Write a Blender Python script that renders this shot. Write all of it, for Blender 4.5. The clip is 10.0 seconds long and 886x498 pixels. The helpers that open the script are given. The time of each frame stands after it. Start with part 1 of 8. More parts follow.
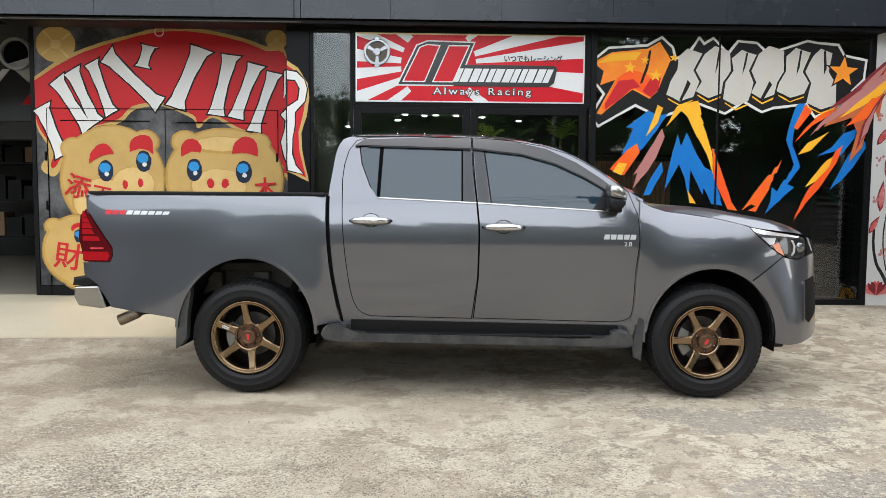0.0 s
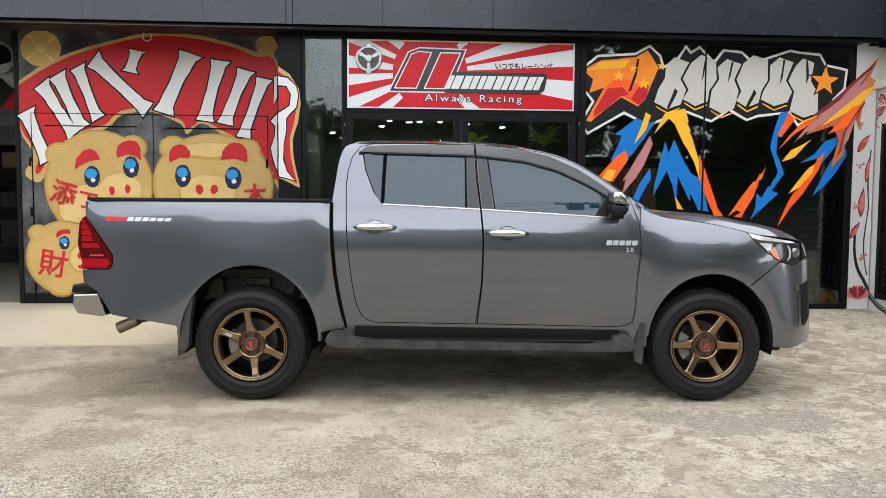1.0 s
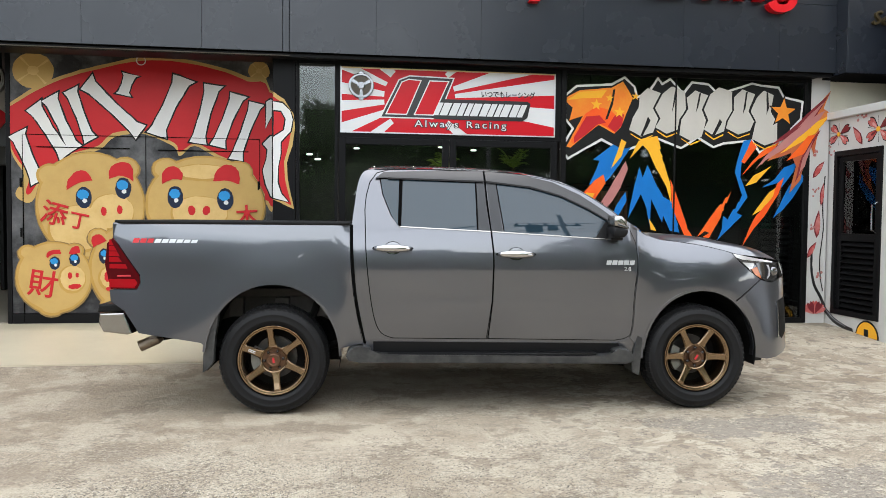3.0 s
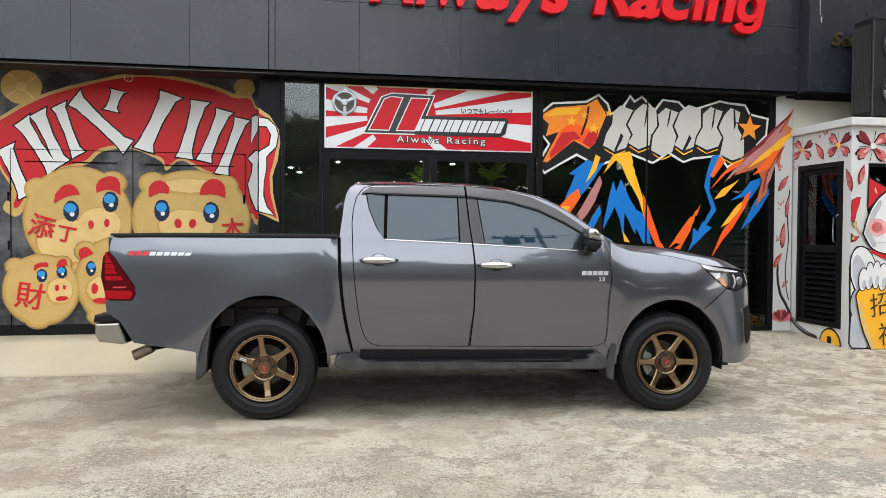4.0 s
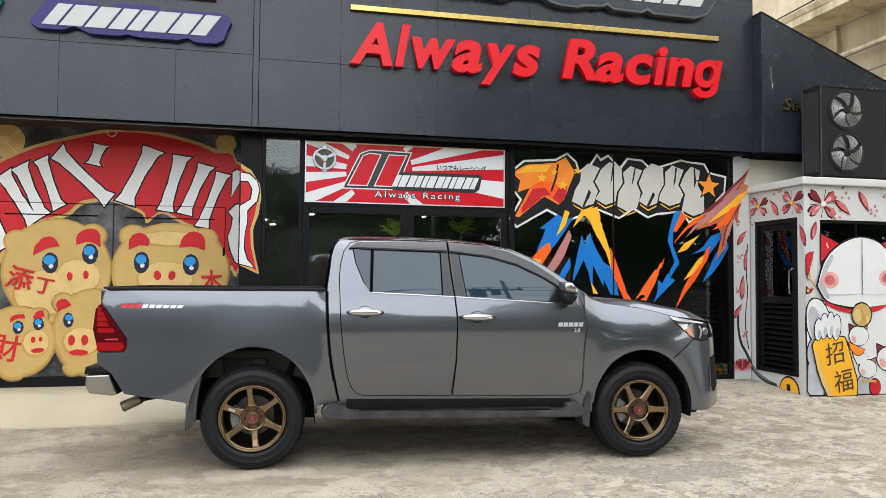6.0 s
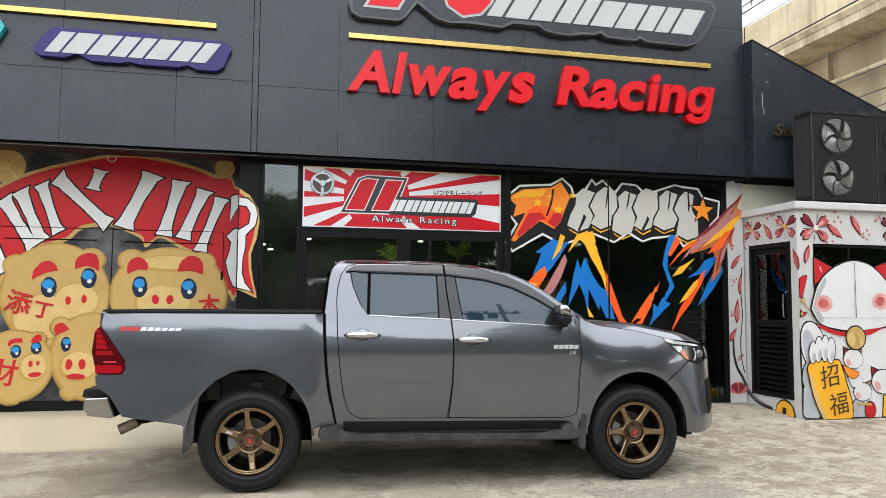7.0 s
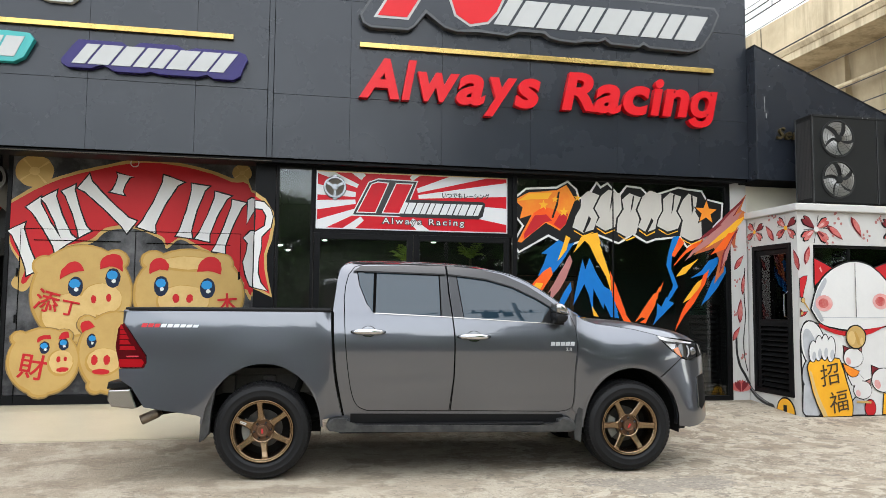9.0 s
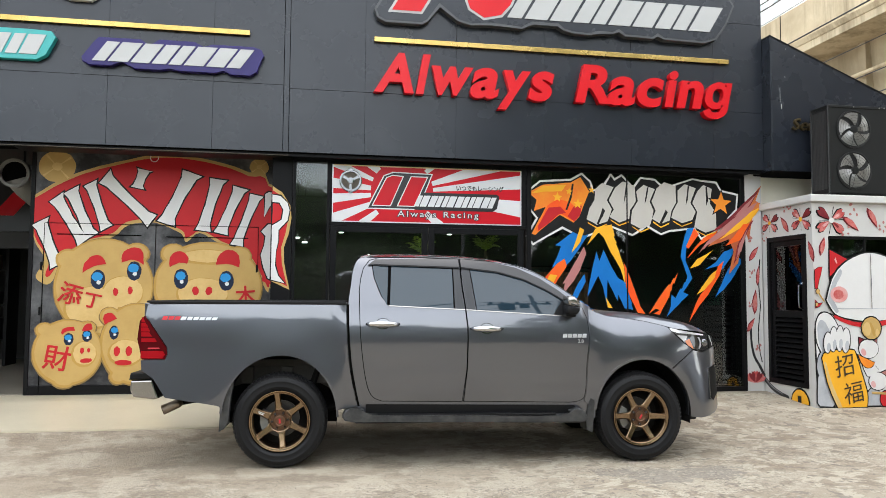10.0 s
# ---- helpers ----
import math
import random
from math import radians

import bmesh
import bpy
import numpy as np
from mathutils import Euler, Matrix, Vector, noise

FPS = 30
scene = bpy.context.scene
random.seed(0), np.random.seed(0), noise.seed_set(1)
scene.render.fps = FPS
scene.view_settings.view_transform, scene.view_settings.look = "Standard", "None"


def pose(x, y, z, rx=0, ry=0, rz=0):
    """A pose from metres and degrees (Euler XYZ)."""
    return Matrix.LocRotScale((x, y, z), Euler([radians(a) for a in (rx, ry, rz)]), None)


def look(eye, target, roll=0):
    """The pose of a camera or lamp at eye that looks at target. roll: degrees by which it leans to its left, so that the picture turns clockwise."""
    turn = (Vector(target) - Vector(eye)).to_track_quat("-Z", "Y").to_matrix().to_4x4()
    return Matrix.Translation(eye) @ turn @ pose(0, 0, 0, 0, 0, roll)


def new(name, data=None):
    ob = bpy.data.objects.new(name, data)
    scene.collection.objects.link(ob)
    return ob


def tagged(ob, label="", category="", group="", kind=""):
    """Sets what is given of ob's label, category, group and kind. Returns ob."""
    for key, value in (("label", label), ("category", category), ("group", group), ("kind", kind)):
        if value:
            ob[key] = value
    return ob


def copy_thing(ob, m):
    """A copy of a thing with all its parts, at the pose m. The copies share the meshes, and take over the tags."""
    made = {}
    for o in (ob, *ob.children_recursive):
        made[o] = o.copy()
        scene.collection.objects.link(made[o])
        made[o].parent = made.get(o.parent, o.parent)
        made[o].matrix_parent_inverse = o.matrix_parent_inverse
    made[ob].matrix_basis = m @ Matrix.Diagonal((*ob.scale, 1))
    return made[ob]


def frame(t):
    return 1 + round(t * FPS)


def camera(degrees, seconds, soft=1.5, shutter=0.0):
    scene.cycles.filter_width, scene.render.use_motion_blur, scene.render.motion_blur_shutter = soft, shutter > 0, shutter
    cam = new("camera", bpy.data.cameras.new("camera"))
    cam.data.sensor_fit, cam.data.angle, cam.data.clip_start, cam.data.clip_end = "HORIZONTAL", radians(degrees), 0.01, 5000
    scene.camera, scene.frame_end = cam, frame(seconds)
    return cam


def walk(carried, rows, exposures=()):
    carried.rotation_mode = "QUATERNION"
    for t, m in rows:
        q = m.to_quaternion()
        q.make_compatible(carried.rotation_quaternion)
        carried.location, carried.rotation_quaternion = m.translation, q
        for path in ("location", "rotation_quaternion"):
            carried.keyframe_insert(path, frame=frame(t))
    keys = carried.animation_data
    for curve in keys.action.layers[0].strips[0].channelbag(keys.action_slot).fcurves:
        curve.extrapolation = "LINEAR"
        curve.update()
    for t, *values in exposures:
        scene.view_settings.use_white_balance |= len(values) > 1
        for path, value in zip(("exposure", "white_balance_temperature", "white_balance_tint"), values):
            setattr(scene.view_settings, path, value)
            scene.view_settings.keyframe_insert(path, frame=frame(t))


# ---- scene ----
cam = camera(60.6, 10.0, soft=0.5)
PATH = [
    (0, (-0.398, -0.044, 1.355), (-0.332, 1.95, 1.211), 0.4),
    (0.5, (-0.525, -0.092, 1.36), (-0.426, 1.9, 1.222), 0.4),
    (1, (-0.616, -0.057, 1.357), (-0.475, 1.934, 1.229), 0.4),
    (1.5, (-0.765, -0.003, 1.378), (-0.579, 1.985, 1.266), 0.4),
    (2, (-0.934, -0.073, 1.376), (-0.71, 1.912, 1.279), 0.4),
    (2.5, (-1.055, -0.212, 1.376), (-0.802, 1.771, 1.292), 0.4),
    (3.8, (-1.175, -0.554, 1.405), (-0.846, 1.418, 1.345), 0.5),
    (4, (-1.201, -0.604, 1.397), (-0.86, 1.366, 1.349), 0.4),
    (4.5, (-1.288, -0.699, 1.405), (-0.912, 1.265, 1.378), 0.4),
    (5, (-1.355, -0.774, 1.411), (-0.949, 1.184, 1.414), 0.4),
    (5.5, (-1.395, -0.811, 1.427), (-0.967, 1.142, 1.469), 0.4),
    (7, (-1.423, -0.905, 1.402), (-0.979, 1.039, 1.553), 0.4),
    (7.5, (-1.398, -0.975, 1.389), (-0.96, 0.97, 1.555), 0.4),
    (8, (-1.346, -1.09, 1.395), (-0.92, 0.857, 1.564), 0.5),
    (8.5, (-1.329, -1.187, 1.387), (-0.919, 0.764, 1.551), 0.4),
    (9, (-1.343, -1.253, 1.39), (-0.952, 0.702, 1.541), 0.5),
    (9.5, (-1.373, -1.321, 1.404), (-1.001, 0.639, 1.541), 0.4),
    (10, (-1.324, -1.356, 1.411), (-0.978, 0.61, 1.536), 0.4),
]
walk(cam, [(t, look(eye, target, roll)) for t, eye, target, roll in PATH])

# ---- world and light ----
SUN_ELEVATION, SUN_ROTATION = radians(77), radians(140)
world = bpy.data.worlds.new("overcast_sky")
scene.world = world
world.use_nodes = True
wt = world.node_tree
wt.nodes.clear()
w_out = wt.nodes.new("ShaderNodeOutputWorld")
w_bg = wt.nodes.new("ShaderNodeBackground")
w_sky = wt.nodes.new("ShaderNodeTexSky")
w_sky.sky_type = "NISHITA"
w_sky.sun_disc = False
w_sky.sun_elevation, w_sky.sun_rotation = SUN_ELEVATION, SUN_ROTATION
w_sky.air_density, w_sky.dust_density = 1.0, 0.4
w_hsv = wt.nodes.new("ShaderNodeHueSaturation")
w_hsv.inputs["Saturation"].default_value = 0.30
w_hsv.inputs["Hue"].default_value = 0.482
w_bg.inputs["Strength"].default_value = 0.15
wt.links.new(w_sky.outputs[0], w_hsv.inputs["Color"])
wt.links.new(w_hsv.outputs[0], w_bg.inputs["Color"])
wt.links.new(w_bg.outputs[0], w_out.inputs["Surface"])

sun = new("sun", bpy.data.lights.new("sun", "SUN"))
sun.data.energy, sun.data.angle, sun.data.color = 0.6, radians(140), (1.0, 0.96, 0.90)
sun_way = Vector((math.sin(SUN_ROTATION) * math.cos(SUN_ELEVATION), math.cos(SUN_ROTATION) * math.cos(SUN_ELEVATION), math.sin(SUN_ELEVATION)))
sun.matrix_world = look(tuple(sun_way * 40), (0, 0, 0))
scene.view_settings.exposure = 1.92

# ---- mesh helpers ----


def part(name, bm, material, parent=None, label="", smooth=False):
    """One mesh object from a bmesh, under a thing or a part of it."""
    me = bpy.data.meshes.new(name)
    bm.normal_update()
    bm.to_mesh(me)
    bm.free()
    for m in (material if isinstance(material, (list, tuple)) else [material]):
        me.materials.append(m)
    if smooth:
        me.polygons.foreach_set("use_smooth", [True] * len(me.polygons))
    ob = new(name, me)
    if parent is not None:
        ob.parent = parent
    if label:
        ob["label"] = label
    return ob


def thing(name, label, category, m=None, group="", kind=""):
    ob = new(name)
    ob.empty_display_size = 0.1
    if m is not None:
        ob.matrix_basis = m
    return tagged(ob, label, category, group, kind)


def box(bm, x0, x1, y0, y1, z0, z1, bevel=0.0, seg=2):
    vs = [bm.verts.new((x, y, z)) for x in (x0, x1) for y in (y0, y1) for z in (z0, z1)]
    fs = [bm.faces.new([vs[i] for i in q]) for q in ((0, 1, 3, 2), (4, 6, 7, 5), (0, 4, 5, 1), (2, 3, 7, 6), (0, 2, 6, 4), (1, 5, 7, 3))]
    if bevel > 0:
        es = list({e for f in fs for e in f.edges})
        bmesh.ops.bevel(bm, geom=es, offset=bevel, segments=seg, affect="EDGES", profile=0.5)
    return bm


def boxes(*rows, bevel=0.0):
    bm = bmesh.new()
    for r in rows:
        box(bm, *r, bevel=bevel)
    return bm


def prism(pts, d0, d1, axis="y", bm=None, bevel=0.0):
    """A polygon in the xz (axis y), yz (axis x) or xy (axis z) plane, extruded from d0 to d1."""
    bm = bm or bmesh.new()

    def place(a, b, d):
        return {"y": (a, d, b), "x": (d, a, b), "z": (a, b, d)}[axis]
    lo = [bm.verts.new(place(a, b, d0)) for a, b in pts]
    hi = [bm.verts.new(place(a, b, d1)) for a, b in pts]
    fs = [bm.faces.new(lo), bm.faces.new(hi[::-1])]
    n = len(pts)
    for i in range(n):
        fs.append(bm.faces.new((lo[i], hi[i], hi[(i + 1) % n], lo[(i + 1) % n])))
    if bevel > 0:
        es = list({e for f in fs[:2] for e in f.edges})
        bmesh.ops.bevel(bm, geom=es, offset=bevel, segments=2, affect="EDGES", profile=0.5)
    bmesh.ops.recalc_face_normals(bm, faces=bm.faces)
    return bm


def lathe(profile, n=48, axis="y", bm=None, centre=(0, 0, 0), closed=False):
    """Turn a profile of (radius, along) round an axis through the centre."""
    bm = bm or bmesh.new()
    rings = []
    for r, a in profile:
        ring = []
        for i in range(n):
            t = 2 * math.pi * i / n
            c, s = r * math.cos(t), r * math.sin(t)
            p = {"y": (c, a, s), "x": (a, c, s), "z": (c, s, a)}[axis]
            ring.append(bm.verts.new((p[0] + centre[0], p[1] + centre[1], p[2] + centre[2])))
        rings.append(ring)
    pairs = list(zip(rings, rings[1:] + ([rings[0]] if closed else [])))
    if not closed:
        pairs = list(zip(rings, rings[1:]))
    for a, b in pairs:
        for i in range(n):
            bm.faces.new((a[i], a[(i + 1) % n], b[(i + 1) % n], b[i]))
    if not closed:
        for ring in (rings[0], rings[-1]):
            bm.faces.new(ring)
    bmesh.ops.recalc_face_normals(bm, faces=bm.faces)
    return bm


def tube(path, r, n=10, bm=None, taper=None):
    """A round bar along a list of points."""
    bm = bm or bmesh.new()
    path = [Vector(p) for p in path]
    rings = []
    for i, p in enumerate(path):
        d = (path[min(i + 1, len(path) - 1)] - path[max(i - 1, 0)]).normalized()
        a = d.cross(Vector((0, 0, 1)) if abs(d.z) < 0.9 else Vector((1, 0, 0))).normalized()
        b = d.cross(a)
        k = r if taper is None else r * taper[i]
        rings.append([bm.verts.new(p + k * (math.cos(2 * math.pi * j / n) * a + math.sin(2 * math.pi * j / n) * b)) for j in range(n)])
    for a, b in zip(rings, rings[1:]):
        for j in range(n):
            bm.faces.new((a[j], a[(j + 1) % n], b[(j + 1) % n], b[j]))
    bm.faces.new(rings[0]), bm.faces.new(rings[-1])
    bmesh.ops.recalc_face_normals(bm, faces=bm.faces)
    return bm


def spline(pts, per=5):
    """A smooth open curve through 2D points."""
    out = []
    n = len(pts)
    for i in range(n - 1):
        p = [np.array(pts[k], float) for k in (max(i - 1, 0), i, i + 1, min(i + 2, n - 1))]
        for j in range(per):
            t = j / per
            q = 0.5 * (2 * p[1] + (p[2] - p[0]) * t + (2 * p[0] - 5 * p[1] + 4 * p[2] - p[3]) * t * t + (3 * p[1] - p[0] - 3 * p[2] + p[3]) * t ** 3)
            out.append((float(q[0]), float(q[1])))
    out.append((float(pts[-1][0]), float(pts[-1][1])))
    return out


def along(knots, x):
    """The value at x of a smooth curve through (x, value) knots."""
    if x <= knots[0][0]:
        return knots[0][1]
    for i in range(len(knots) - 1):
        if x <= knots[i + 1][0]:
            x0, v0 = knots[i]
            x1, v1 = knots[i + 1]
            xa, va = knots[max(i - 1, 0)]
            xb, vb = knots[min(i + 2, len(knots) - 1)]
            h = x1 - x0
            m0 = (v1 - va) / (x1 - xa)
            m1 = (vb - v0) / (xb - x0)
            t = (x - x0) / h
            return (2 * t ** 3 - 3 * t * t + 1) * v0 + (t ** 3 - 2 * t * t + t) * h * m0 + (-2 * t ** 3 + 3 * t * t) * v1 + (t ** 3 - t * t) * h * m1
    return knots[-1][1]


def inset(pts, d):
    """A polygon drawn in by d."""
    area = sum(a[0] * b[1] - b[0] * a[1] for a, b in zip(pts, pts[1:] + pts[:1]))
    s = 1 if area > 0 else -1
    out = []
    n = len(pts)
    for i in range(n):
        p0, p1, p2 = Vector(pts[i - 1]), Vector(pts[i]), Vector(pts[(i + 1) % n])
        e0, e1 = (p1 - p0).normalized(), (p2 - p1).normalized()
        n0, n1 = Vector((-e0.y, e0.x)) * s, Vector((-e1.y, e1.x)) * s
        m = n0 + n1
        k = d / max(0.35, 1 + n0.dot(n1)) if m.length > 1e-6 else 0
        out.append((p1.x + m.x * k, p1.y + m.y * k))
    return out


def ellipse(cx, cz, rx, rz, n=40, turn=0.0):
    c, s = math.cos(radians(turn)), math.sin(radians(turn))
    r = []
    for i in range(n):
        a, b = rx * math.cos(2 * math.pi * i / n), rz * math.sin(2 * math.pi * i / n)
        r.append((cx + a * c - b * s, cz + a * s + b * c))
    return r


def text_mesh(body, size, depth, bevel=0.0, shear=0.0, spacing=1.0):
    """Lettering as a mesh, in the xz plane, facing -y, its foot at the origin."""
    cu = bpy.data.curves.new("lettering", "FONT")
    cu.body, cu.size, cu.extrude, cu.bevel_depth, cu.shear = body, size, depth / 2, bevel, shear
    cu.space_character = spacing
    cu.resolution_u = 4
    ob = bpy.data.objects.new("lettering", cu)
    scene.collection.objects.link(ob)
    bpy.context.view_layer.update()
    me = bpy.data.meshes.new_from_object(ob.evaluated_get(bpy.context.evaluated_depsgraph_get()))
    bm = bmesh.new()
    bm.from_mesh(me)
    bpy.data.objects.remove(ob)
    bpy.data.meshes.remove(me)
    bpy.data.curves.remove(cu)
    bmesh.ops.rotate(bm, cent=(0, 0, 0), matrix=Matrix.Rotation(radians(90), 3, "X"), verts=bm.verts)
    return bm


# ---- materials ----


def material(name, colour, rough=0.5, metal=0.0, grain=0.0, scale=20.0, bump=0.0, bump_scale=80.0, stain=0.0, stain_scale=1.5,
             coat=0.0, coat_ior=1.5, ior=1.5, tone=None, vary=0.0, rough_vary=0.0, streak=0.0):
    """A surface with fine grain, larger stains and relief."""
    m = bpy.data.materials.new(name)
    m.use_nodes = True
    nt = m.node_tree
    b = nt.nodes["Principled BSDF"]
    b.inputs["Base Color"].default_value = (*colour, 1)
    b.inputs["Roughness"].default_value = rough
    b.inputs["Metallic"].default_value = metal
    b.inputs["IOR"].default_value = ior
    if coat:
        b.inputs["Coat Weight"].default_value = coat
        b.inputs["Coat Roughness"].default_value = 0.02
        b.inputs["Coat IOR"].default_value = coat_ior
    co = nt.nodes.new("ShaderNodeTexCoord").outputs["Object"]

    def noise_node(sc, detail=6.0, rough_=0.6):
        n = nt.nodes.new("ShaderNodeTexNoise")
        n.inputs["Scale"].default_value, n.inputs["Detail"].default_value, n.inputs["Roughness"].default_value = sc, detail, rough_
        nt.links.new(co, n.inputs["Vector"])
        return n.outputs["Fac"]

    def ranged(src, a, b_, lo, hi):
        r = nt.nodes.new("ShaderNodeMapRange")
        for i, v in enumerate((a, b_, lo, hi), 1):
            r.inputs[i].default_value = v
        nt.links.new(src, r.inputs[0])
        return r.outputs[0]
    last = None
    if grain or stain or vary:
        last = nt.nodes.new("ShaderNodeRGB").outputs[0]
        last.default_value = (*colour, 1)
        tone = tone or tuple(c * 0.45 for c in colour)

        def mix(fac, col, kind="MIX"):
            x = nt.nodes.new("ShaderNodeMix")
            x.data_type, x.blend_type = "RGBA", kind
            nt.links.new(fac, x.inputs["Factor"])
            nt.links.new(last, x.inputs["A"])
            x.inputs["B"].default_value = (*col, 1)
            return x.outputs["Result"]
        if streak:
            run = nt.nodes.new("ShaderNodeMapping")
            run.inputs["Scale"].default_value = (1, 1, 0.08)
            nt.links.new(co, run.inputs[0])
            n = nt.nodes.new("ShaderNodeTexNoise")
            n.inputs["Scale"].default_value, n.inputs["Detail"].default_value, n.inputs["Roughness"].default_value = 1.1, 8, 0.7
            nt.links.new(run.outputs[0], n.inputs["Vector"])
            last = mix(ranged(n.outputs["Fac"], 0.46, 0.64, 0, streak), tuple(c * 0.6 for c in tone))
        if stain:
            last = mix(ranged(noise_node(stain_scale, 8, 0.65), 0.42, 0.68, 0, stain), tone)
        if grain:
            last = mix(ranged(noise_node(scale, 4, 0.7), 0.35, 0.7, 0, grain), tone)
        if vary:
            oi = nt.nodes.new("ShaderNodeObjectInfo").outputs["Random"]
            last = mix(ranged(oi, 0, 1, 0, vary), tone)
        nt.links.new(last, b.inputs["Base Color"])
    if rough_vary:
        nt.links.new(ranged(noise_node(stain_scale * 2.3, 5), 0.3, 0.7, rough - rough_vary, rough + rough_vary), b.inputs["Roughness"])
    if bump:
        bp = nt.nodes.new("ShaderNodeBump")
        bp.inputs["Strength"].default_value = bump
        bp.inputs["Distance"].default_value = 0.01
        nt.links.new(noise_node(bump_scale, 6, 0.6), bp.inputs["Height"])
        nt.links.new(bp.outputs[0], b.inputs["Normal"])
    return m


def clear_glass(name, tint=(0.85, 0.9, 0.9), film=1.5):
    """A thin pane: mostly clear, mirrored by its angle."""
    m = bpy.data.materials.new(name)
    m.use_nodes = True
    nt = m.node_tree
    nt.nodes.remove(nt.nodes["Principled BSDF"])
    out = nt.nodes["Material Output"]
    tr = nt.nodes.new("ShaderNodeBsdfTransparent")
    tr.inputs[0].default_value = (*tint, 1)
    gl = nt.nodes.new("ShaderNodeBsdfGlossy")
    gl.inputs["Roughness"].default_value = 0.01
    fr = nt.nodes.new("ShaderNodeFresnel")
    fr.inputs["IOR"].default_value = film
    mx = nt.nodes.new("ShaderNodeMixShader")
    nt.links.new(fr.outputs[0], mx.inputs[0])
    nt.links.new(tr.outputs[0], mx.inputs[1])
    nt.links.new(gl.outputs[0], mx.inputs[2])
    nt.links.new(mx.outputs[0], out.inputs[0])
    return m


def glowing(name, colour, strength):
    m = bpy.data.materials.new(name)
    m.use_nodes = True
    b = m.node_tree.nodes["Principled BSDF"]
    b.inputs["Base Color"].default_value = (*colour, 1)
    b.inputs["Emission Color"].default_value = (*colour, 1)
    b.inputs["Emission Strength"].default_value = strength
    return m


def concrete_ground():
    m = bpy.data.materials.new("worn_concrete")
    m.use_nodes = True
    nt = m.node_tree
    b = nt.nodes["Principled BSDF"]
    b.inputs["Roughness"].default_value = 0.85
    co = nt.nodes.new("ShaderNodeTexCoord").outputs["Object"]
    flat = nt.nodes.new("ShaderNodeMapping")
    flat.inputs["Scale"].default_value = (0.95, 1.05, 1)
    nt.links.new(co, flat.inputs[0])

    def nz(sc, det=8.0, ro=0.6, dist=0.0, vec=None):
        n = nt.nodes.new("ShaderNodeTexNoise")
        n.inputs["Scale"].default_value, n.inputs["Detail"].default_value = sc, det
        n.inputs["Roughness"].default_value, n.inputs["Distortion"].default_value = ro, dist
        nt.links.new(vec or flat.outputs[0], n.inputs["Vector"])
        return n.outputs["Fac"]

    def rng(src, a, c, lo=0.0, hi=1.0):
        r = nt.nodes.new("ShaderNodeMapRange")
        for i, v in enumerate((a, c, lo, hi), 1):
            r.inputs[i].default_value = v
        nt.links.new(src, r.inputs[0])
        return r.outputs[0]

    def mix(a, fac, col):
        x = nt.nodes.new("ShaderNodeMix")
        x.data_type = "RGBA"
        nt.links.new(fac, x.inputs["Factor"])
        nt.links.new(a, x.inputs["A"])
        x.inputs["B"].default_value = (*col, 1)
        return x.outputs["Result"]
    def times(p, q):
        x = nt.nodes.new("ShaderNodeMath")
        x.operation = "MULTIPLY"
        nt.links.new(p, x.inputs[0])
        nt.links.new(q, x.inputs[1])
        return x.outputs[0]
    def vmath(op, p, q):
        x = nt.nodes.new("ShaderNodeVectorMath")
        x.operation = op
        nt.links.new(p, x.inputs[0])
        if isinstance(q, tuple):
            x.inputs[1].default_value = q
        else:
            nt.links.new(q, x.inputs[1])
        return x.outputs["Value"] if op == "LENGTH" else x.outputs[0]

    wander = nt.nodes.new("ShaderNodeTexNoise")
    wander.inputs["Scale"].default_value, wander.inputs["Detail"].default_value, wander.inputs["Roughness"].default_value = 2.2, 10, 0.68
    nt.links.new(co, wander.inputs["Vector"])
    swing = vmath("MULTIPLY", vmath("SUBTRACT", wander.outputs["Color"], (0.5, 0.5, 0.5)), (3.2, 3.2, 0.0))

    def repair(cx, cy, rx, ry):
        """A ragged oval where the concrete has been smoothed over with grey mortar."""
        u = vmath("MULTIPLY", vmath("SUBTRACT", co, (cx, cy, 0)), (1 / rx, 1 / ry, 0))
        x = nt.nodes.new("ShaderNodeVectorMath")
        x.operation = "LENGTH"
        nt.links.new(vmath("ADD", u, swing), x.inputs[0])
        return rng(x.outputs["Value"], 0.94, 1.0, 1.0, 0.0)

    def dots(sc, present, size):
        """Single stones showing in the surface."""
        v = nt.nodes.new("ShaderNodeTexVoronoi")
        v.inputs["Scale"].default_value, v.inputs["Randomness"].default_value = sc, 1.0
        nt.links.new(flat.outputs[0], v.inputs["Vector"])
        pick = nt.nodes.new("ShaderNodeSeparateColor")
        nt.links.new(v.outputs["Color"], pick.inputs[0])
        return times(rng(v.outputs["Distance"], size * 0.7, size, 1.0, 0.0), rng(pick.outputs[0], present, present + 0.02, 1.0, 0.0))

    place = nt.nodes.new("ShaderNodeSeparateXYZ")
    nt.links.new(co, place.inputs[0])
    worn = rng(place.outputs["X"], -0.6, 0.9, 0.10, 1.0)      # the skin is worn through more and more towards the kiosk
    near = rng(place.outputs["Y"], 3.6, 5.0, 1.0, 0.12)
    stony = times(times(rng(nz(0.7, 6), 0.42, 0.58, 0.05, 1.0), near), rng(place.outputs["X"], 0.2, 1.6, 1.0, 0.25))
    base = nt.nodes.new("ShaderNodeRGB").outputs[0]
    base.default_value = (0.395, 0.334, 0.252, 1)
    c = mix(base, rng(nz(0.5, 6), 0.40, 0.62, 0, 0.85), (0.255, 0.200, 0.138))
    c = mix(c, rng(nz(1.7, 10, 0.70), 0.48, 0.56, 0, 0.65), (0.485, 0.425, 0.328))
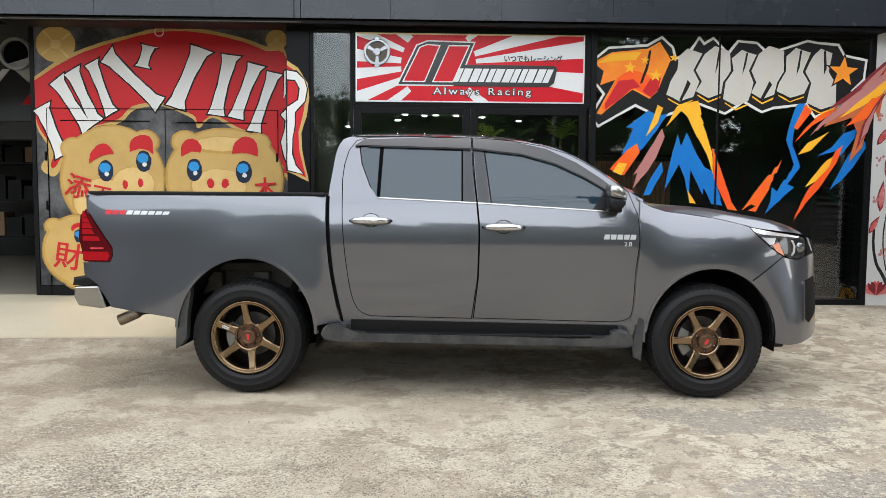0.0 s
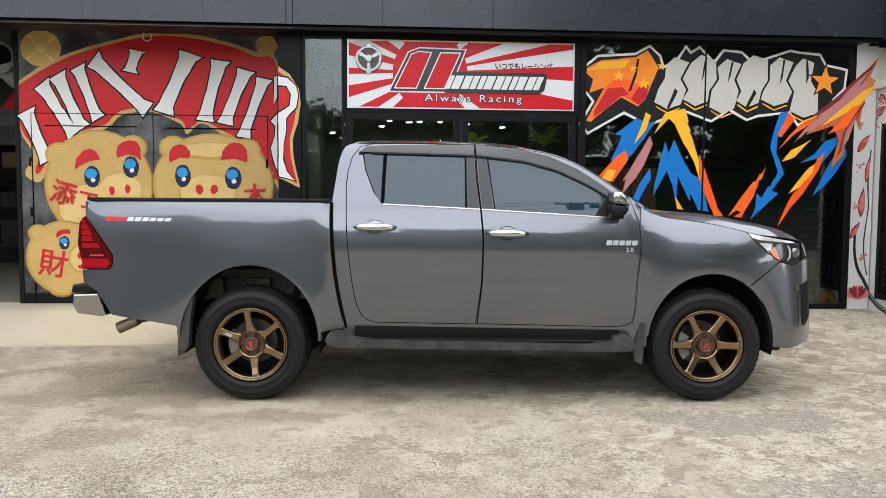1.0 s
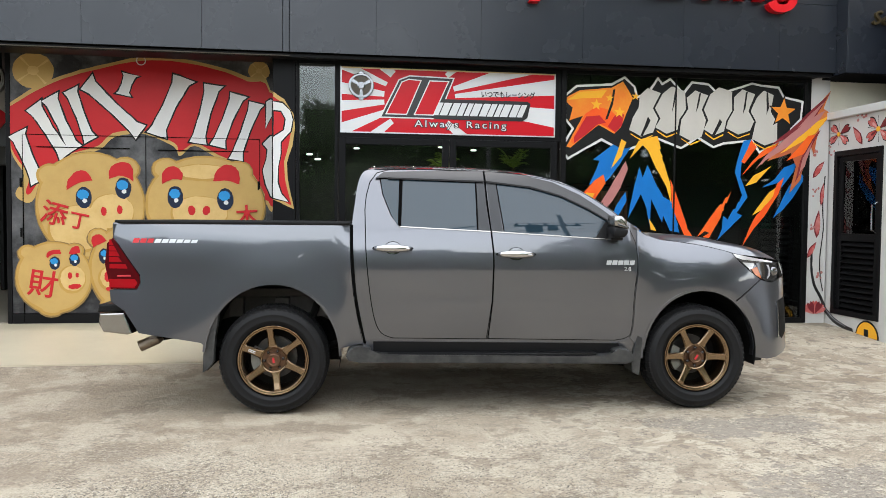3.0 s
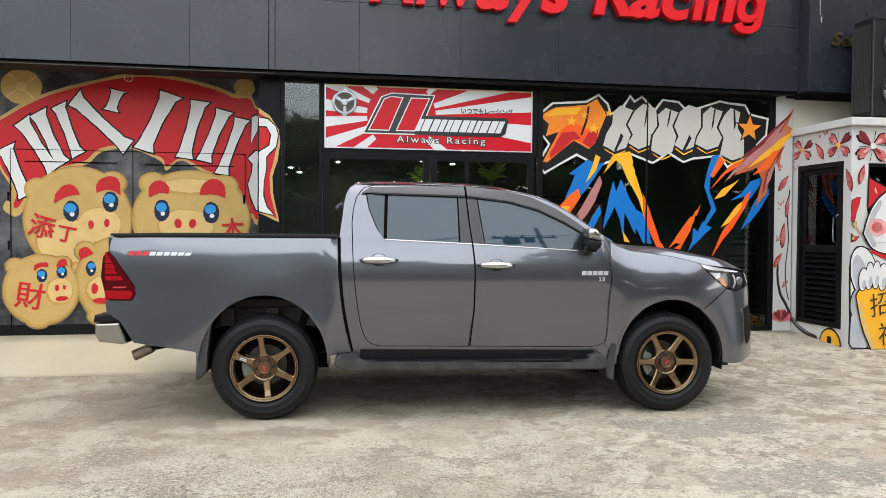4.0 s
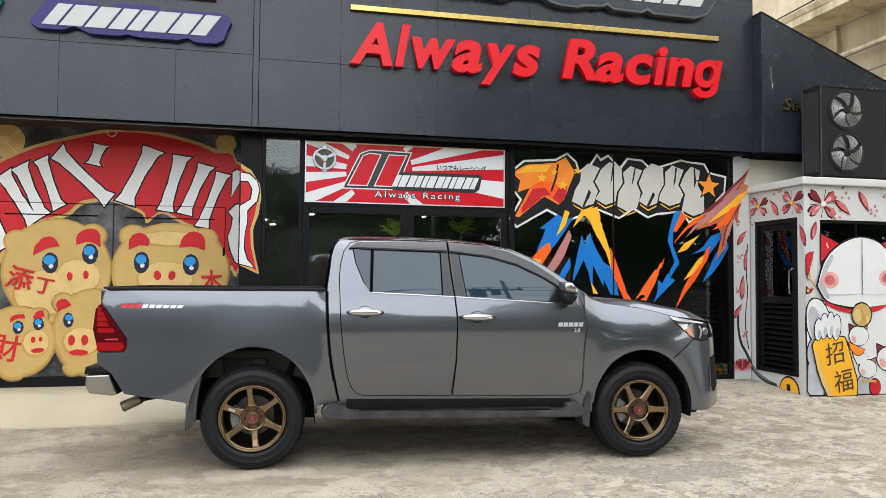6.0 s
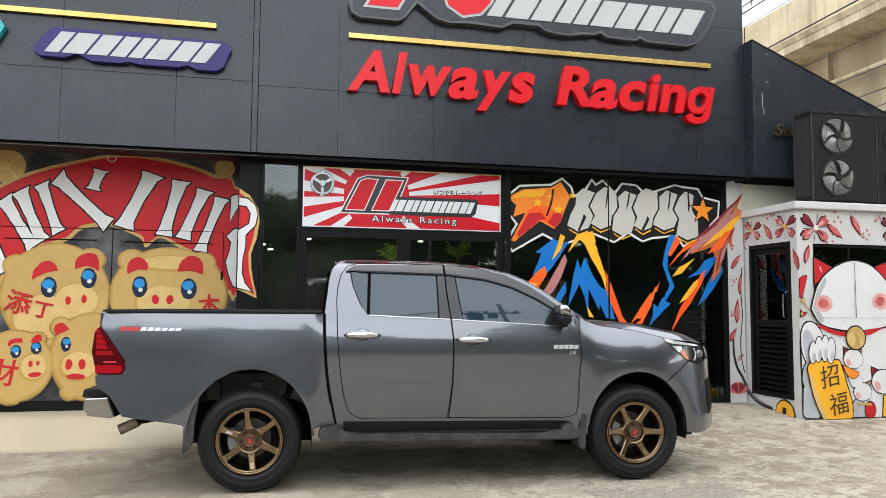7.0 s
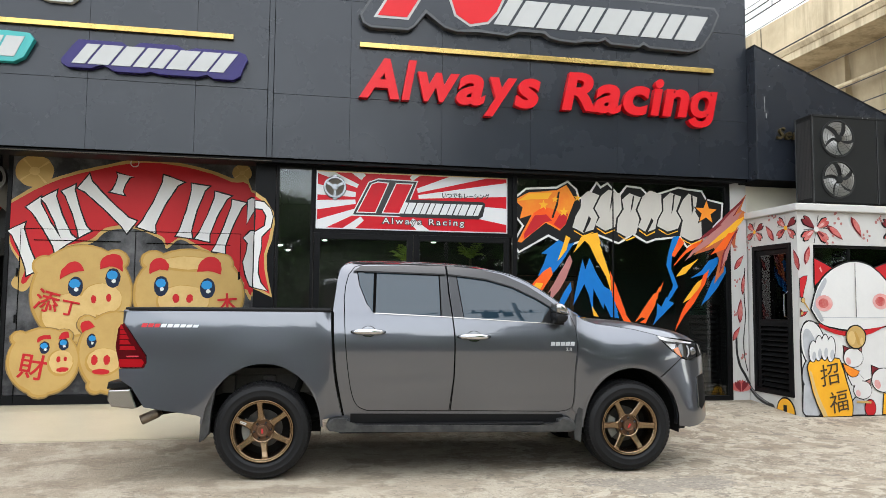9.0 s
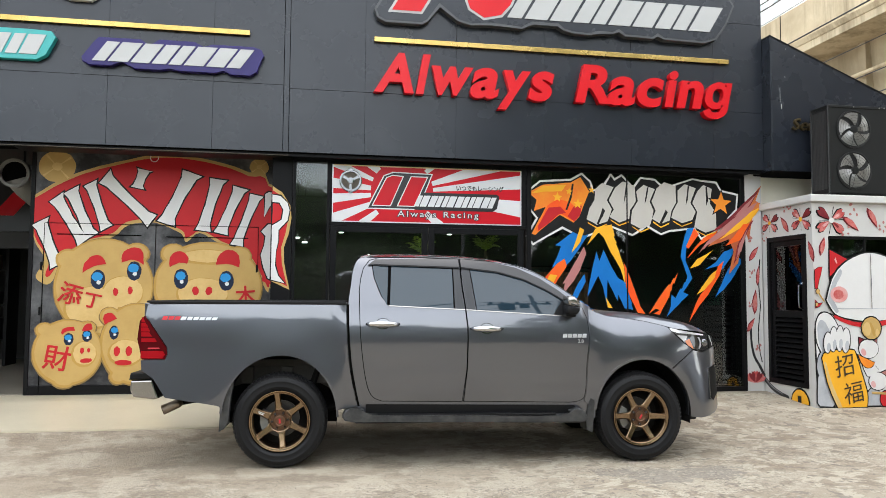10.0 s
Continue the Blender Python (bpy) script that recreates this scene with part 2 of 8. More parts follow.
    c = mix(c, rng(nz(2.3, 10, 0.70), 0.53, 0.57, 0, 0.7), (0.220, 0.176, 0.126))
    flake = nz(3.9, 13, 0.70, 0.35)
    c = mix(c, times(times(rng(flake, 0.506, 0.514, 0, 0.7), rng(flake, 0.517, 0.523, 1.0, 0.0)), worn), (0.165, 0.136, 0.102))
    c = mix(c, times(rng(flake, 0.517, 0.545, 0, 0.85), worn), (0.500, 0.440, 0.342))
    c = mix(c, times(rng(nz(6.5, 10, 0.66, 0.3), 0.575, 0.585, 0, 0.85), worn), (0.205, 0.172, 0.134))
    for spot in (repair(1.62, 4.42, 0.66, 0.27), repair(1.95, 3.28, 1.0, 0.30)):
        c = mix(c, times(spot, rng(nz(5, 8, 0.6), 0.42, 0.46, 0.1, 0.9)), (0.262, 0.230, 0.188))
    rough_skin = times(rng(nz(0.9, 7, 0.65), 0.44, 0.58, 0.12, 1.0), rng(place.outputs["Y"], 4.0, 6.2, 1.0, 0.35))
    c = mix(c, times(rng(nz(30, 4, 0.6), 0.555, 0.585, 0, 0.6), rough_skin), (0.60, 0.53, 0.42))
    c = mix(c, times(rng(nz(24, 4, 0.65), 0.570, 0.595, 0, 0.75), rough_skin), (0.150, 0.122, 0.092))
    c = mix(c, times(rng(nz(75, 3, 0.55), 0.565, 0.605, 0, 0.7), rough_skin), (0.120, 0.100, 0.078))
    c = mix(c, rng(nz(140, 3, 0.6), 0.55, 0.60, 0, 0.30), (0.20, 0.17, 0.13))
    c = mix(c, times(dots(75, 0.50, 0.45), stony), (0.075, 0.065, 0.053))
    c = mix(c, times(dots(120, 0.50, 0.48), stony), (0.085, 0.075, 0.060))
    c = mix(c, times(dots(105, 0.25, 0.42), stony), (0.62, 0.57, 0.48))
    nt.links.new(c, b.inputs["Base Color"])
    bp = nt.nodes.new("ShaderNodeBump")
    bp.inputs["Strength"].default_value, bp.inputs["Distance"].default_value = 0.9, 0.014
    nt.links.new(nz(38, 4, 0.6), bp.inputs["Height"])
    nt.links.new(bp.outputs[0], b.inputs["Normal"])
    return m


M_CONCRETE = concrete_ground()
M_SLAB = material("cream_terrazzo", (0.56, 0.50, 0.37), 0.35, grain=0.25, scale=60, stain=0.35, stain_scale=1.2, tone=(0.38, 0.34, 0.25), bump=0.05)
M_FASCIA = material("charcoal_panel", (0.015, 0.018, 0.025), 0.27, grain=0.06, scale=40, stain=0.3, stain_scale=0.8, tone=(0.018, 0.022, 0.028), bump=0.03, bump_scale=15, rough_vary=0.04, ior=1.46)
# Near-black of the joints; also stands in for shade in soffits, bores and grooves.
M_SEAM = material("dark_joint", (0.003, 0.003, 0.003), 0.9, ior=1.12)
M_DUSTY_EDGE = material("dusty_brown_edge", (0.075, 0.06, 0.045), 0.6, stain=0.5, stain_scale=3, tone=(0.03, 0.025, 0.02))
M_SIGN_GREY_PALE = material("pale_scratch", (0.42, 0.42, 0.40), 0.6)
M_BLACK = material("black_frame", (0.006, 0.006, 0.0065), 0.45, grain=0.1, scale=30, bump=0.02, ior=1.22)
M_SHUTTER = material("black_spray_paint", (0.02, 0.02, 0.022), 0.5, stain=0.75, stain_scale=1.8, tone=(0.20, 0.20, 0.205), grain=0.05, ior=1.35)
M_CREAM = material("cream_plaster", (0.76, 0.71, 0.57), 0.7, stain=0.25, stain_scale=1.3, tone=(0.5, 0.46, 0.35), bump=0.08)
M_WHITE_WALL = material("white_wall_paint", (0.56, 0.55, 0.525), 0.6, stain=0.25, stain_scale=2.0, tone=(0.50, 0.49, 0.47), grain=0.08, bump=0.06)
M_GLASS = clear_glass("shop_glass", (0.72, 0.77, 0.76), 1.60)
# Near-black wall colour carries the gloom of the rooms and the bay.
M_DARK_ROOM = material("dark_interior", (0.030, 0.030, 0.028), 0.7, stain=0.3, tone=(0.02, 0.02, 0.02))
M_ROOM_FLOOR = material("interior_floor", (0.14, 0.13, 0.115), 0.3, grain=0.1)
M_LAMP = glowing("ceiling_lamp_glow", (1.0, 0.96, 0.88), 45.0)
M_GOLD = material("brushed_gold", (0.52, 0.36, 0.12), 0.24, metal=1.0, stain=0.7, stain_scale=1.6, tone=(0.30, 0.19, 0.05), rough_vary=0.08)
M_OLD_GOLD = material("tarnished_gold", (0.20, 0.15, 0.07), 0.38, metal=0.9, stain=0.5, stain_scale=20, tone=(0.08, 0.06, 0.03))
M_OLD_CONCRETE = material("weathered_concrete", (0.60, 0.50, 0.345), 0.9, grain=0.35, scale=1.2, stain=0.55, stain_scale=0.35, tone=(0.30, 0.225, 0.13), bump=0.1, bump_scale=4, streak=0.8)
# Darker copy of the concrete, carrying the shade below the parapet.
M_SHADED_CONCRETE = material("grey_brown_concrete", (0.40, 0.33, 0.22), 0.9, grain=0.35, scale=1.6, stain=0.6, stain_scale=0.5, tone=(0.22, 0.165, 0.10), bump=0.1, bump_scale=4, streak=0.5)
# Distance haze is mixed into the tower's pale colours.
M_HAZE_WALL = material("pale_tower_paint", (0.80, 0.82, 0.84), 0.7, stain=0.1, stain_scale=0.1)
M_HAZE_RIB = material("pale_blue_glazing", (0.62, 0.67, 0.72), 0.4, stain=0.1, stain_scale=0.1)
M_WIRE = material("black_cable", (0.02, 0.02, 0.02), 0.6)
M_WOOD = material("brown_wood_panel", (0.34, 0.14, 0.075), 0.5, grain=0.4, scale=18)
M_LEAF = material("leaf_green", (0.080, 0.165, 0.035), 0.5, grain=0.5, scale=1.3, tone=(0.03, 0.065, 0.016))
M_BARK = material("grey_bark", (0.13, 0.10, 0.075), 0.9, grain=0.5, scale=9, bump=0.5, bump_scale=12)
# Grey-brown floor, its colour also holding part of the bay's shade.
M_WORKFLOOR = material("dusty_workshop_floor", (0.26, 0.235, 0.185), 0.35, grain=0.15, scale=40, stain=0.5, stain_scale=1.0, tone=(0.17, 0.15, 0.12))
M_CHROME = material("chrome", (0.58, 0.58, 0.59), 0.12, metal=1.0)
M_AC = material("black_powder_coat", (0.011, 0.0115, 0.011), 0.45, grain=0.2, scale=60, tone=(0.02, 0.02, 0.02), bump=0.05, ior=1.3)
# Corner posts a little lighter than the case.
M_AC_EDGE = material("worn_black_edge", (0.03, 0.03, 0.03), 0.4, grain=0.3, scale=40, tone=(0.08, 0.08, 0.08))
M_COIL = material("dull_coil", (0.02, 0.019, 0.018), 0.6, grain=0.6, scale=220, tone=(0.05, 0.047, 0.045))
M_WELL = material("fan_well_black", (0.008, 0.008, 0.008), 0.6)
M_FAN = material("bare_fan_metal", (0.30, 0.295, 0.28), 0.32, metal=0.75, stain=0.5, stain_scale=6, tone=(0.16, 0.15, 0.14))

# ---- ground ----


def ground_height(y):
    return along([(-300, 0.0), (5.9, 0.0), (6.3, 0.012), (7.05, 0.08), (8.1, 0.165), (8.7, 0.17), (400, 0.17)], y) if y > 5.9 else 0.0


def build_ground():
    bm = bmesh.new()
    xs = [-300, -60, -20, -10, -5, 0, 5, 10, 20, 60, 300]
    ys = [-300, -60, -20, -10, -5, 0, 3, 5.9, 6.1, 6.3, 6.5, 6.8, 7.05, 7.4, 7.8, 8.1, 8.4, 8.7, 14, 30, 100, 300]
    rows = [[bm.verts.new((x, y, ground_height(y))) for x in xs] for y in ys]
    for a, b in zip(rows, rows[1:]):
        for i in range(len(xs) - 1):
            bm.faces.new((a[i], a[i + 1], b[i + 1], b[i]))
    tagged(part("ground", bm, M_CONCRETE, smooth=True), "worn grey concrete forecourt with pale scuffs and grit", "ground", kind="structure")
    bm = bmesh.new()
    lo = [(6.75, -0.02), (6.75, 0.066), (7.05, 0.094), (8.1, 0.178), (9.0, 0.186), (13.4, 0.186), (13.4, -0.02)]
    prism(lo, -10.0, -1.62, "x", bm, bevel=0.006)
    tagged(part("pavement", bm, M_SLAB), "cream polished slab running into the workshop", "floor slab", kind="structure")


build_ground()

# ---- shop front: wall plane at y 8.12, doors, sign, show window ----


def frame_bars(x0, x1, z0, z1, w, y0, y1):
    return [(x0, x0 + w, y0, y1, z0, z1), (x1 - w, x1, y0, y1, z0, z1), (x0 + w, x1 - w, y0, y1, z1 - w, z1), (x0 + w, x1 - w, y0, y1, z0, z0 + w)]


def build_front():
    col = thing("column", "black clad column beside the painted shutter", "column", kind="structure")
    part("cladding", boxes((-1.79, -1.545, 8.10, 8.75, 0.165, 3.2), bevel=0.006), M_BLACK, col)
    # head beam above all openings
    tagged(part("lintel", boxes((-4.7, 4.55, 8.0, 8.3, 3.1, 3.2), bevel=0.004), M_BLACK), "black steel head over the shop front", "lintel", kind="structure")
    # tall side light
    win = thing("window_1", "tall narrow dark window in a black frame", "window", kind="structure")
    for r in frame_bars(-1.54, -1.09, 0.17, 3.1, 0.035, 8.09, 8.16):
        part("window_frame", boxes(r, bevel=0.004), M_BLACK, win)
    pane = part("pane", boxes((-1.505, -1.125, 8.12, 8.128, 0.205, 3.065)), M_GLASS, win)
    pane.visible_shadow = False
    # double door with transom under the sign
    for k, (x0, x1) in enumerate(((-1.08, 0.145), (0.155, 1.40))):
        door = thing("door_1", "black framed glass door leaf of the shop entrance", "door", kind="structure", group="shop entrance doors")
        for r in frame_bars(x0, x1, 0.18, 2.28, 0.075, 8.10, 8.15):
            part("door_frame", boxes(r, bevel=0.004), M_BLACK, door)
        p = part("pane", boxes((x0 + 0.075, x1 - 0.075, 8.12, 8.13, 0.255, 2.205)), M_GLASS, door)
        p.visible_shadow = False
        hx = 0.06 if k == 0 else 0.24
        part("handle", tube([(hx, 8.1, 0.9), (hx, 8.05, 0.93), (hx, 8.05, 1.3), (hx, 8.1, 1.33)], 0.012), M_CHROME, door)
    tagged(part("trim", boxes((-1.09, 1.44, 8.105, 8.17, 2.282, 2.325), (-1.09, -1.065, 8.105, 8.17, 2.325, 3.1), (1.37, 1.44, 8.105, 8.17, 2.325, 3.1), (-1.065, 1.37, 8.105, 8.17, 3.046, 3.1), bevel=0.003), M_BLACK),
           "black trim round the shop sign", "trim", kind="structure")
    # large show window
    win = thing("window_2", "large dark show window covered in sprayed graffiti", "window", kind="structure")
    for r in frame_bars(1.44, 4.53, 0.17, 3.12, 0.06, 8.09, 8.17):
        part("window_frame", boxes(r, bevel=0.004), M_BLACK, win)
    part("mullion", boxes((2.82, 2.838, 8.115, 8.15, 0.23, 3.06)), M_BLACK, win)
    for x0, x1 in ((1.50, 2.82), (2.838, 4.47)):
        p = part("pane", boxes((x0, x1, 8.125, 8.133, 0.23, 3.06)), M_GLASS, win)
        p.visible_shadow = False
    lou = thing("louvre_panel", "black louvred metal door behind the show window", "louvre")
    part("frame", boxes(*frame_bars(3.95, 4.42, 0.2, 1.45, 0.04, 8.2, 8.25)), M_BLACK, lou)
    part("backing", boxes((3.96, 4.41, 8.256, 8.27, 0.2, 1.45)), M_BLACK, lou)
    for i in range(16):
        z = 0.27 + i * 0.072
        bm = boxes((3.99, 4.38, -0.03, 0.03, -0.006, 0.006))
        bmesh.ops.rotate(bm, cent=(0, 0, 0), matrix=Matrix.Rotation(radians(35), 3, "X"), verts=bm.verts)
        bmesh.ops.translate(bm, vec=(0, 8.225, z), verts=bm.verts)
        part("slat", bm, M_BLACK, lou)
    tagged(part("wall_reveal", boxes((4.495, 4.526, 8.16, 9.6, 0.187, 3.14)), M_BLACK), "black inner lining beside the show window", "wall", kind="structure")
    # pillar between show window and kiosk, wall above the kiosk
    tagged(part("wall_pillar", boxes((4.53, 4.78, 8.10, 8.6, 0.1, 3.15), bevel=0.004), M_WHITE_WALL), "white painted pillar at the end of the shop front", "wall", kind="structure")
    tagged(part("wall_side", boxes((4.78, 9.5, 8.17, 8.5, 0.1, 3.2)), M_CREAM), "cream plaster wall above the kiosk roof", "wall", kind="structure")


def build_fascia():
    """Charcoal panel cladding over the shop front, panels set on a dark backing with open joints."""
    fas = thing("fascia", "charcoal grey metal cladding panels above the shop front", "facade", kind="structure")
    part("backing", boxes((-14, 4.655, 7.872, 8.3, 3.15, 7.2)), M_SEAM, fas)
    # Soffit in near-black: the shade under the cladding is in its colour.
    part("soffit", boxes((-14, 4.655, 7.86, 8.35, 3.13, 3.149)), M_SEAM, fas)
    part("drip_edge", boxes((-14, 4.655, 7.90, 7.94, 3.088, 3.129), bevel=0.004), M_BLACK, fas)
    part("drip_lip", boxes((-14, -1.60, 7.885, 7.899, 3.094, 3.104), bevel=0.002), M_DUSTY_EDGE, fas)
    left = [-14.0] + [-2.49 - 1.18 * k for k in range(9, -1, -1)] + [-1.669]
    right = [-1.597, -0.69, 0.45, 1.60, 2.78, 3.95, 4.667]
    g = 0.0012
    for xs, seam in ((left, 3.945), (right, 3.907)):
        for x0, x1 in zip(xs, xs[1:]):
            for z0, z1 in ((3.131, seam), (seam, 5.12), (5.12, 7.2)):
                part("panel", boxes((x0 + g, x1 - g, 7.85, 7.872, z0 + 0.002, z1 - 0.002), bevel=0.0012), M_FASCIA, fas)
    part("cover_strip", boxes((-1.664, -1.602, 7.853, 7.875, 3.131, 7.2), bevel=0.003), M_FASCIA, fas)
    # wing beside the corner: it stands proud of the main face and its top rakes down
    wing = thing("fascia_wing", "charcoal clad wing with raking top edge beside the fascia", "facade", kind="structure")
    part("panel", prism([(4.684, 3.105), (8.75, 3.105), (8.75, 3.21), (4.684, 4.900)], 7.66, 7.69, "y", bevel=0.002), M_FASCIA, wing)
    part("return_panel", boxes((4.668, 4.683, 7.662, 8.3, 3.105, 4.905), bevel=0.002), M_FASCIA, wing)
    part("capping", prism([(4.666, 4.906), (8.75, 3.214), (8.75, 3.234), (4.666, 4.926)], 7.655, 8.2, "y"), M_BLACK, wing)
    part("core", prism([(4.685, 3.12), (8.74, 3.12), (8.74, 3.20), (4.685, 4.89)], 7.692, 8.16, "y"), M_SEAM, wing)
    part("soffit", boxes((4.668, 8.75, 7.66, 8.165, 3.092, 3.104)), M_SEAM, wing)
    # pale scratches and flecks on the wing
    for x, z, w, h in ((4.80, 4.02, 0.006, 0.20), (4.815, 3.93, 0.012, 0.07), (4.87, 4.36, 0.014, 0.014), (4.89, 4.74, 0.012, 0.012), (5.02, 4.66, 0.010, 0.010)):
        part("scratch", boxes((x, x + w, 7.658, 7.6595, z, z + h)), M_SIGN_GREY_PALE, wing)


def build_shell():
    """Roof, rear and side walls of the building, and the rooms behind the glass and in the open bay."""
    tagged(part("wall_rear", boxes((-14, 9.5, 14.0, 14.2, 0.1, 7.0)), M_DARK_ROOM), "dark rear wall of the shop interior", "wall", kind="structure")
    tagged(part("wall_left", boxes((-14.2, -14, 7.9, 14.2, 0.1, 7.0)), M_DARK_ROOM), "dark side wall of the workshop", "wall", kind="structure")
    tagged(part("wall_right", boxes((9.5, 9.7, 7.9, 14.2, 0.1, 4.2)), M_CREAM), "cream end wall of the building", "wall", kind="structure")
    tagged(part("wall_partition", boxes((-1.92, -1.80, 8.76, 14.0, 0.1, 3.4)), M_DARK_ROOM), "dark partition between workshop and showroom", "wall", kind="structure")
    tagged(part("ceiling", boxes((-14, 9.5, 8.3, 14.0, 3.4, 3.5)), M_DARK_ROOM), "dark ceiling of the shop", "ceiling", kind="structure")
    tagged(part("roof", boxes((-14, 4.78, 8.3, 14.2, 5.2, 5.35)), M_SEAM), "flat roof behind the cladding", "roof", kind="structure")
    tagged(part("floor", boxes((-1.62, 9.5, 8.17, 14.0, 0.05, 0.185)), M_ROOM_FLOOR), "dark polished showroom floor", "floor", kind="structure")


tagged(part("floor_workshop", boxes((-13.9, -1.93, 8.66, 13.98, 0.10, 0.192)), M_WORKFLOOR), "dusty grey workshop floor, toned darker for the bay's shade", "floor", kind="structure")


def build_shutter():
    """Black steel folding doors that carry the mural, with hinge lines and a bottom rail."""
    sh = thing("folding_shutter", "black steel folding doors with a painted mural", "shutter")
    part("leaf", boxes((-4.65, -3.235, 8.61, 8.66, 0.30, 3.19), bevel=0.003), M_SHUTTER, sh)
    part("leaf", boxes((-3.225, -1.905, 8.61, 8.66, 0.30, 3.19), bevel=0.003), M_SHUTTER, sh)
    part("jamb", boxes((-1.903, -1.792, 8.612, 8.74, 0.165, 3.19)), M_SHUTTER, sh)
    part("bottom_rail", boxes((-4.65, -1.905, 8.60, 8.67, 0.185, 0.295), bevel=0.004), M_BLACK, sh)
    part("head_rail", boxes((-4.72, -1.905, 8.56, 8.70, 3.19, 3.22), bevel=0.004), M_BLACK, sh)
    part("edge_post", boxes((-4.70, -4.652, 8.60, 8.68, 0.185, 3.19), bevel=0.004), M_BLACK, sh)
    for x0, x1, z0, z1 in ((-4.53, -4.524, 0.2, 2.28), (-1.98, -1.974, 0.3, 2.28), (-4.52, -1.98, 2.277, 2.283), (-4.38, -3.4, 2.14, 2.15), (-3.1, -2.1, 2.13, 2.14)):
        part("seam", boxes((x0, x1, 8.5955, 8.61, z0, z1)), M_SEAM, sh)
    for x in (-4.55, -1.99):
        for z in (0.6, 1.2, 1.75):
            part("hinge", tube([(x, 8.60, z - 0.05), (x, 8.60, z + 0.05)], 0.012, 8), M_BLACK, sh)


build_front()
build_fascia()
build_shell()
build_shutter()


def build_kiosk():
    k = thing("kiosk", "small white painted guard kiosk with flat roof", "kiosk", kind="structure")
    X0, Y0 = 4.80, 7.07
    # front wall with a window opening, side wall with a door opening
    part("wall_front", boxes((X0, 5.02, Y0, Y0 + 0.12, 0.0, 2.613), (5.02, 6.9, Y0, Y0 + 0.12, 0.0, 1.31), (5.02, 6.9, Y0, Y0 + 0.12, 2.2, 2.613), (6.9, 8.2, Y0, Y0 + 0.12, 0, 2.613)), M_WHITE_WALL, k)
    part("wall_side", boxes((X0, X0 + 0.12, Y0 + 0.12, 7.19, 0.0, 2.613), (X0, X0 + 0.12, 7.99, 8.17, 0.0, 2.613), (X0, X0 + 0.12, 7.19, 7.99, 2.23, 2.613), (X0, X0 + 0.12, 7.19, 7.99, 0.0, 0.30)), M_WHITE_WALL, k)
    part("roof_slab", boxes((X0 - 0.06, 8.3, Y0 - 0.07, 8.17, 2.615, 2.706), bevel=0.012), M_WHITE_WALL, k)
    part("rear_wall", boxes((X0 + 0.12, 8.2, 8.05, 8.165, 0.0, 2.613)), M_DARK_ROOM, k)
    part("inner_floor", boxes((X0 + 0.12, 8.2, Y0 + 0.12, 8.05, 0.0, 0.2)), M_ROOM_FLOOR, k)
    d = thing("door_2", "black kiosk door with glass above and louvres below", "door", kind="structure")
    part("door_frame", boxes((X0 - 0.02, X0 + 0.08, 7.19, 7.24, 0.30, 2.23), (X0 - 0.02, X0 + 0.08, 7.94, 7.99, 0.30, 2.23), (X0 - 0.02, X0 + 0.08, 7.24, 7.94, 2.17, 2.23), (X0 - 0.02, X0 + 0.08, 7.24, 7.94, 0.30, 0.36)), M_BLACK, d)
    part("stile", boxes((X0 + 0.01, X0 + 0.05, 7.245, 7.31, 0.365, 2.165), bevel=0.003), M_BLACK, d)
    part("stile", boxes((X0 + 0.01, X0 + 0.05, 7.87, 7.935, 0.365, 2.165), bevel=0.003), M_BLACK, d)
    part("rail", boxes((X0 + 0.01, X0 + 0.05, 7.31, 7.87, 1.17, 1.26), bevel=0.003), M_BLACK, d)
    part("rail", boxes((X0 + 0.01, X0 + 0.05, 7.31, 7.87, 2.10, 2.165), bevel=0.003), M_BLACK, d)
    p = part("pane", boxes((X0 + 0.028, X0 + 0.034, 7.31, 7.87, 1.26, 2.10)), M_GLASS, d)
    p.visible_shadow = False
    for i in range(12):
        bm = boxes((-0.03, 0.03, 7.31, 7.87, -0.005, 0.005))
        bmesh.ops.rotate(bm, cent=(0, 0, 0), matrix=Matrix.Rotation(radians(-40), 3, "Y"), verts=bm.verts)
        bmesh.ops.translate(bm, vec=(X0 + 0.03, 0, 0.41 + 0.066 * i), verts=bm.verts)
        part("slat", bm, M_BLACK, d)
    part("backing", boxes((X0 + 0.06, X0 + 0.075, 7.245, 7.935, 0.365, 1.2)), M_SEAM, d)
    part("handle", tube([(X0 + 0.01, 7.28, 1.28), (X0 - 0.05, 7.28, 1.31), (X0 - 0.055, 7.28, 1.45), (X0 - 0.05, 7.28, 1.58), (X0 + 0.01, 7.28, 1.61)], 0.012), M_CHROME, d, "chrome pull handle")
    w = thing("window_3", "sliding kiosk window with dark frame and painted panes", "window", kind="structure")
    for r in frame_bars(5.02, 6.9, 1.31, 2.2, 0.035, Y0 + 0.02, Y0 + 0.09):
        part("window_frame", boxes(r, bevel=0.003), M_BLACK, w)
    part("mullion", boxes((5.545, 5.565, Y0 + 0.025, Y0 + 0.085, 1.345, 2.165)), M_BLACK, w)
    for x0, x1 in ((5.055, 5.545), (5.565, 6.865)):
        p = part("pane", boxes((x0, x1, Y0 + 0.045, Y0 + 0.051, 1.345, 2.165)), M_GLASS, w)
        p.visible_shadow = False


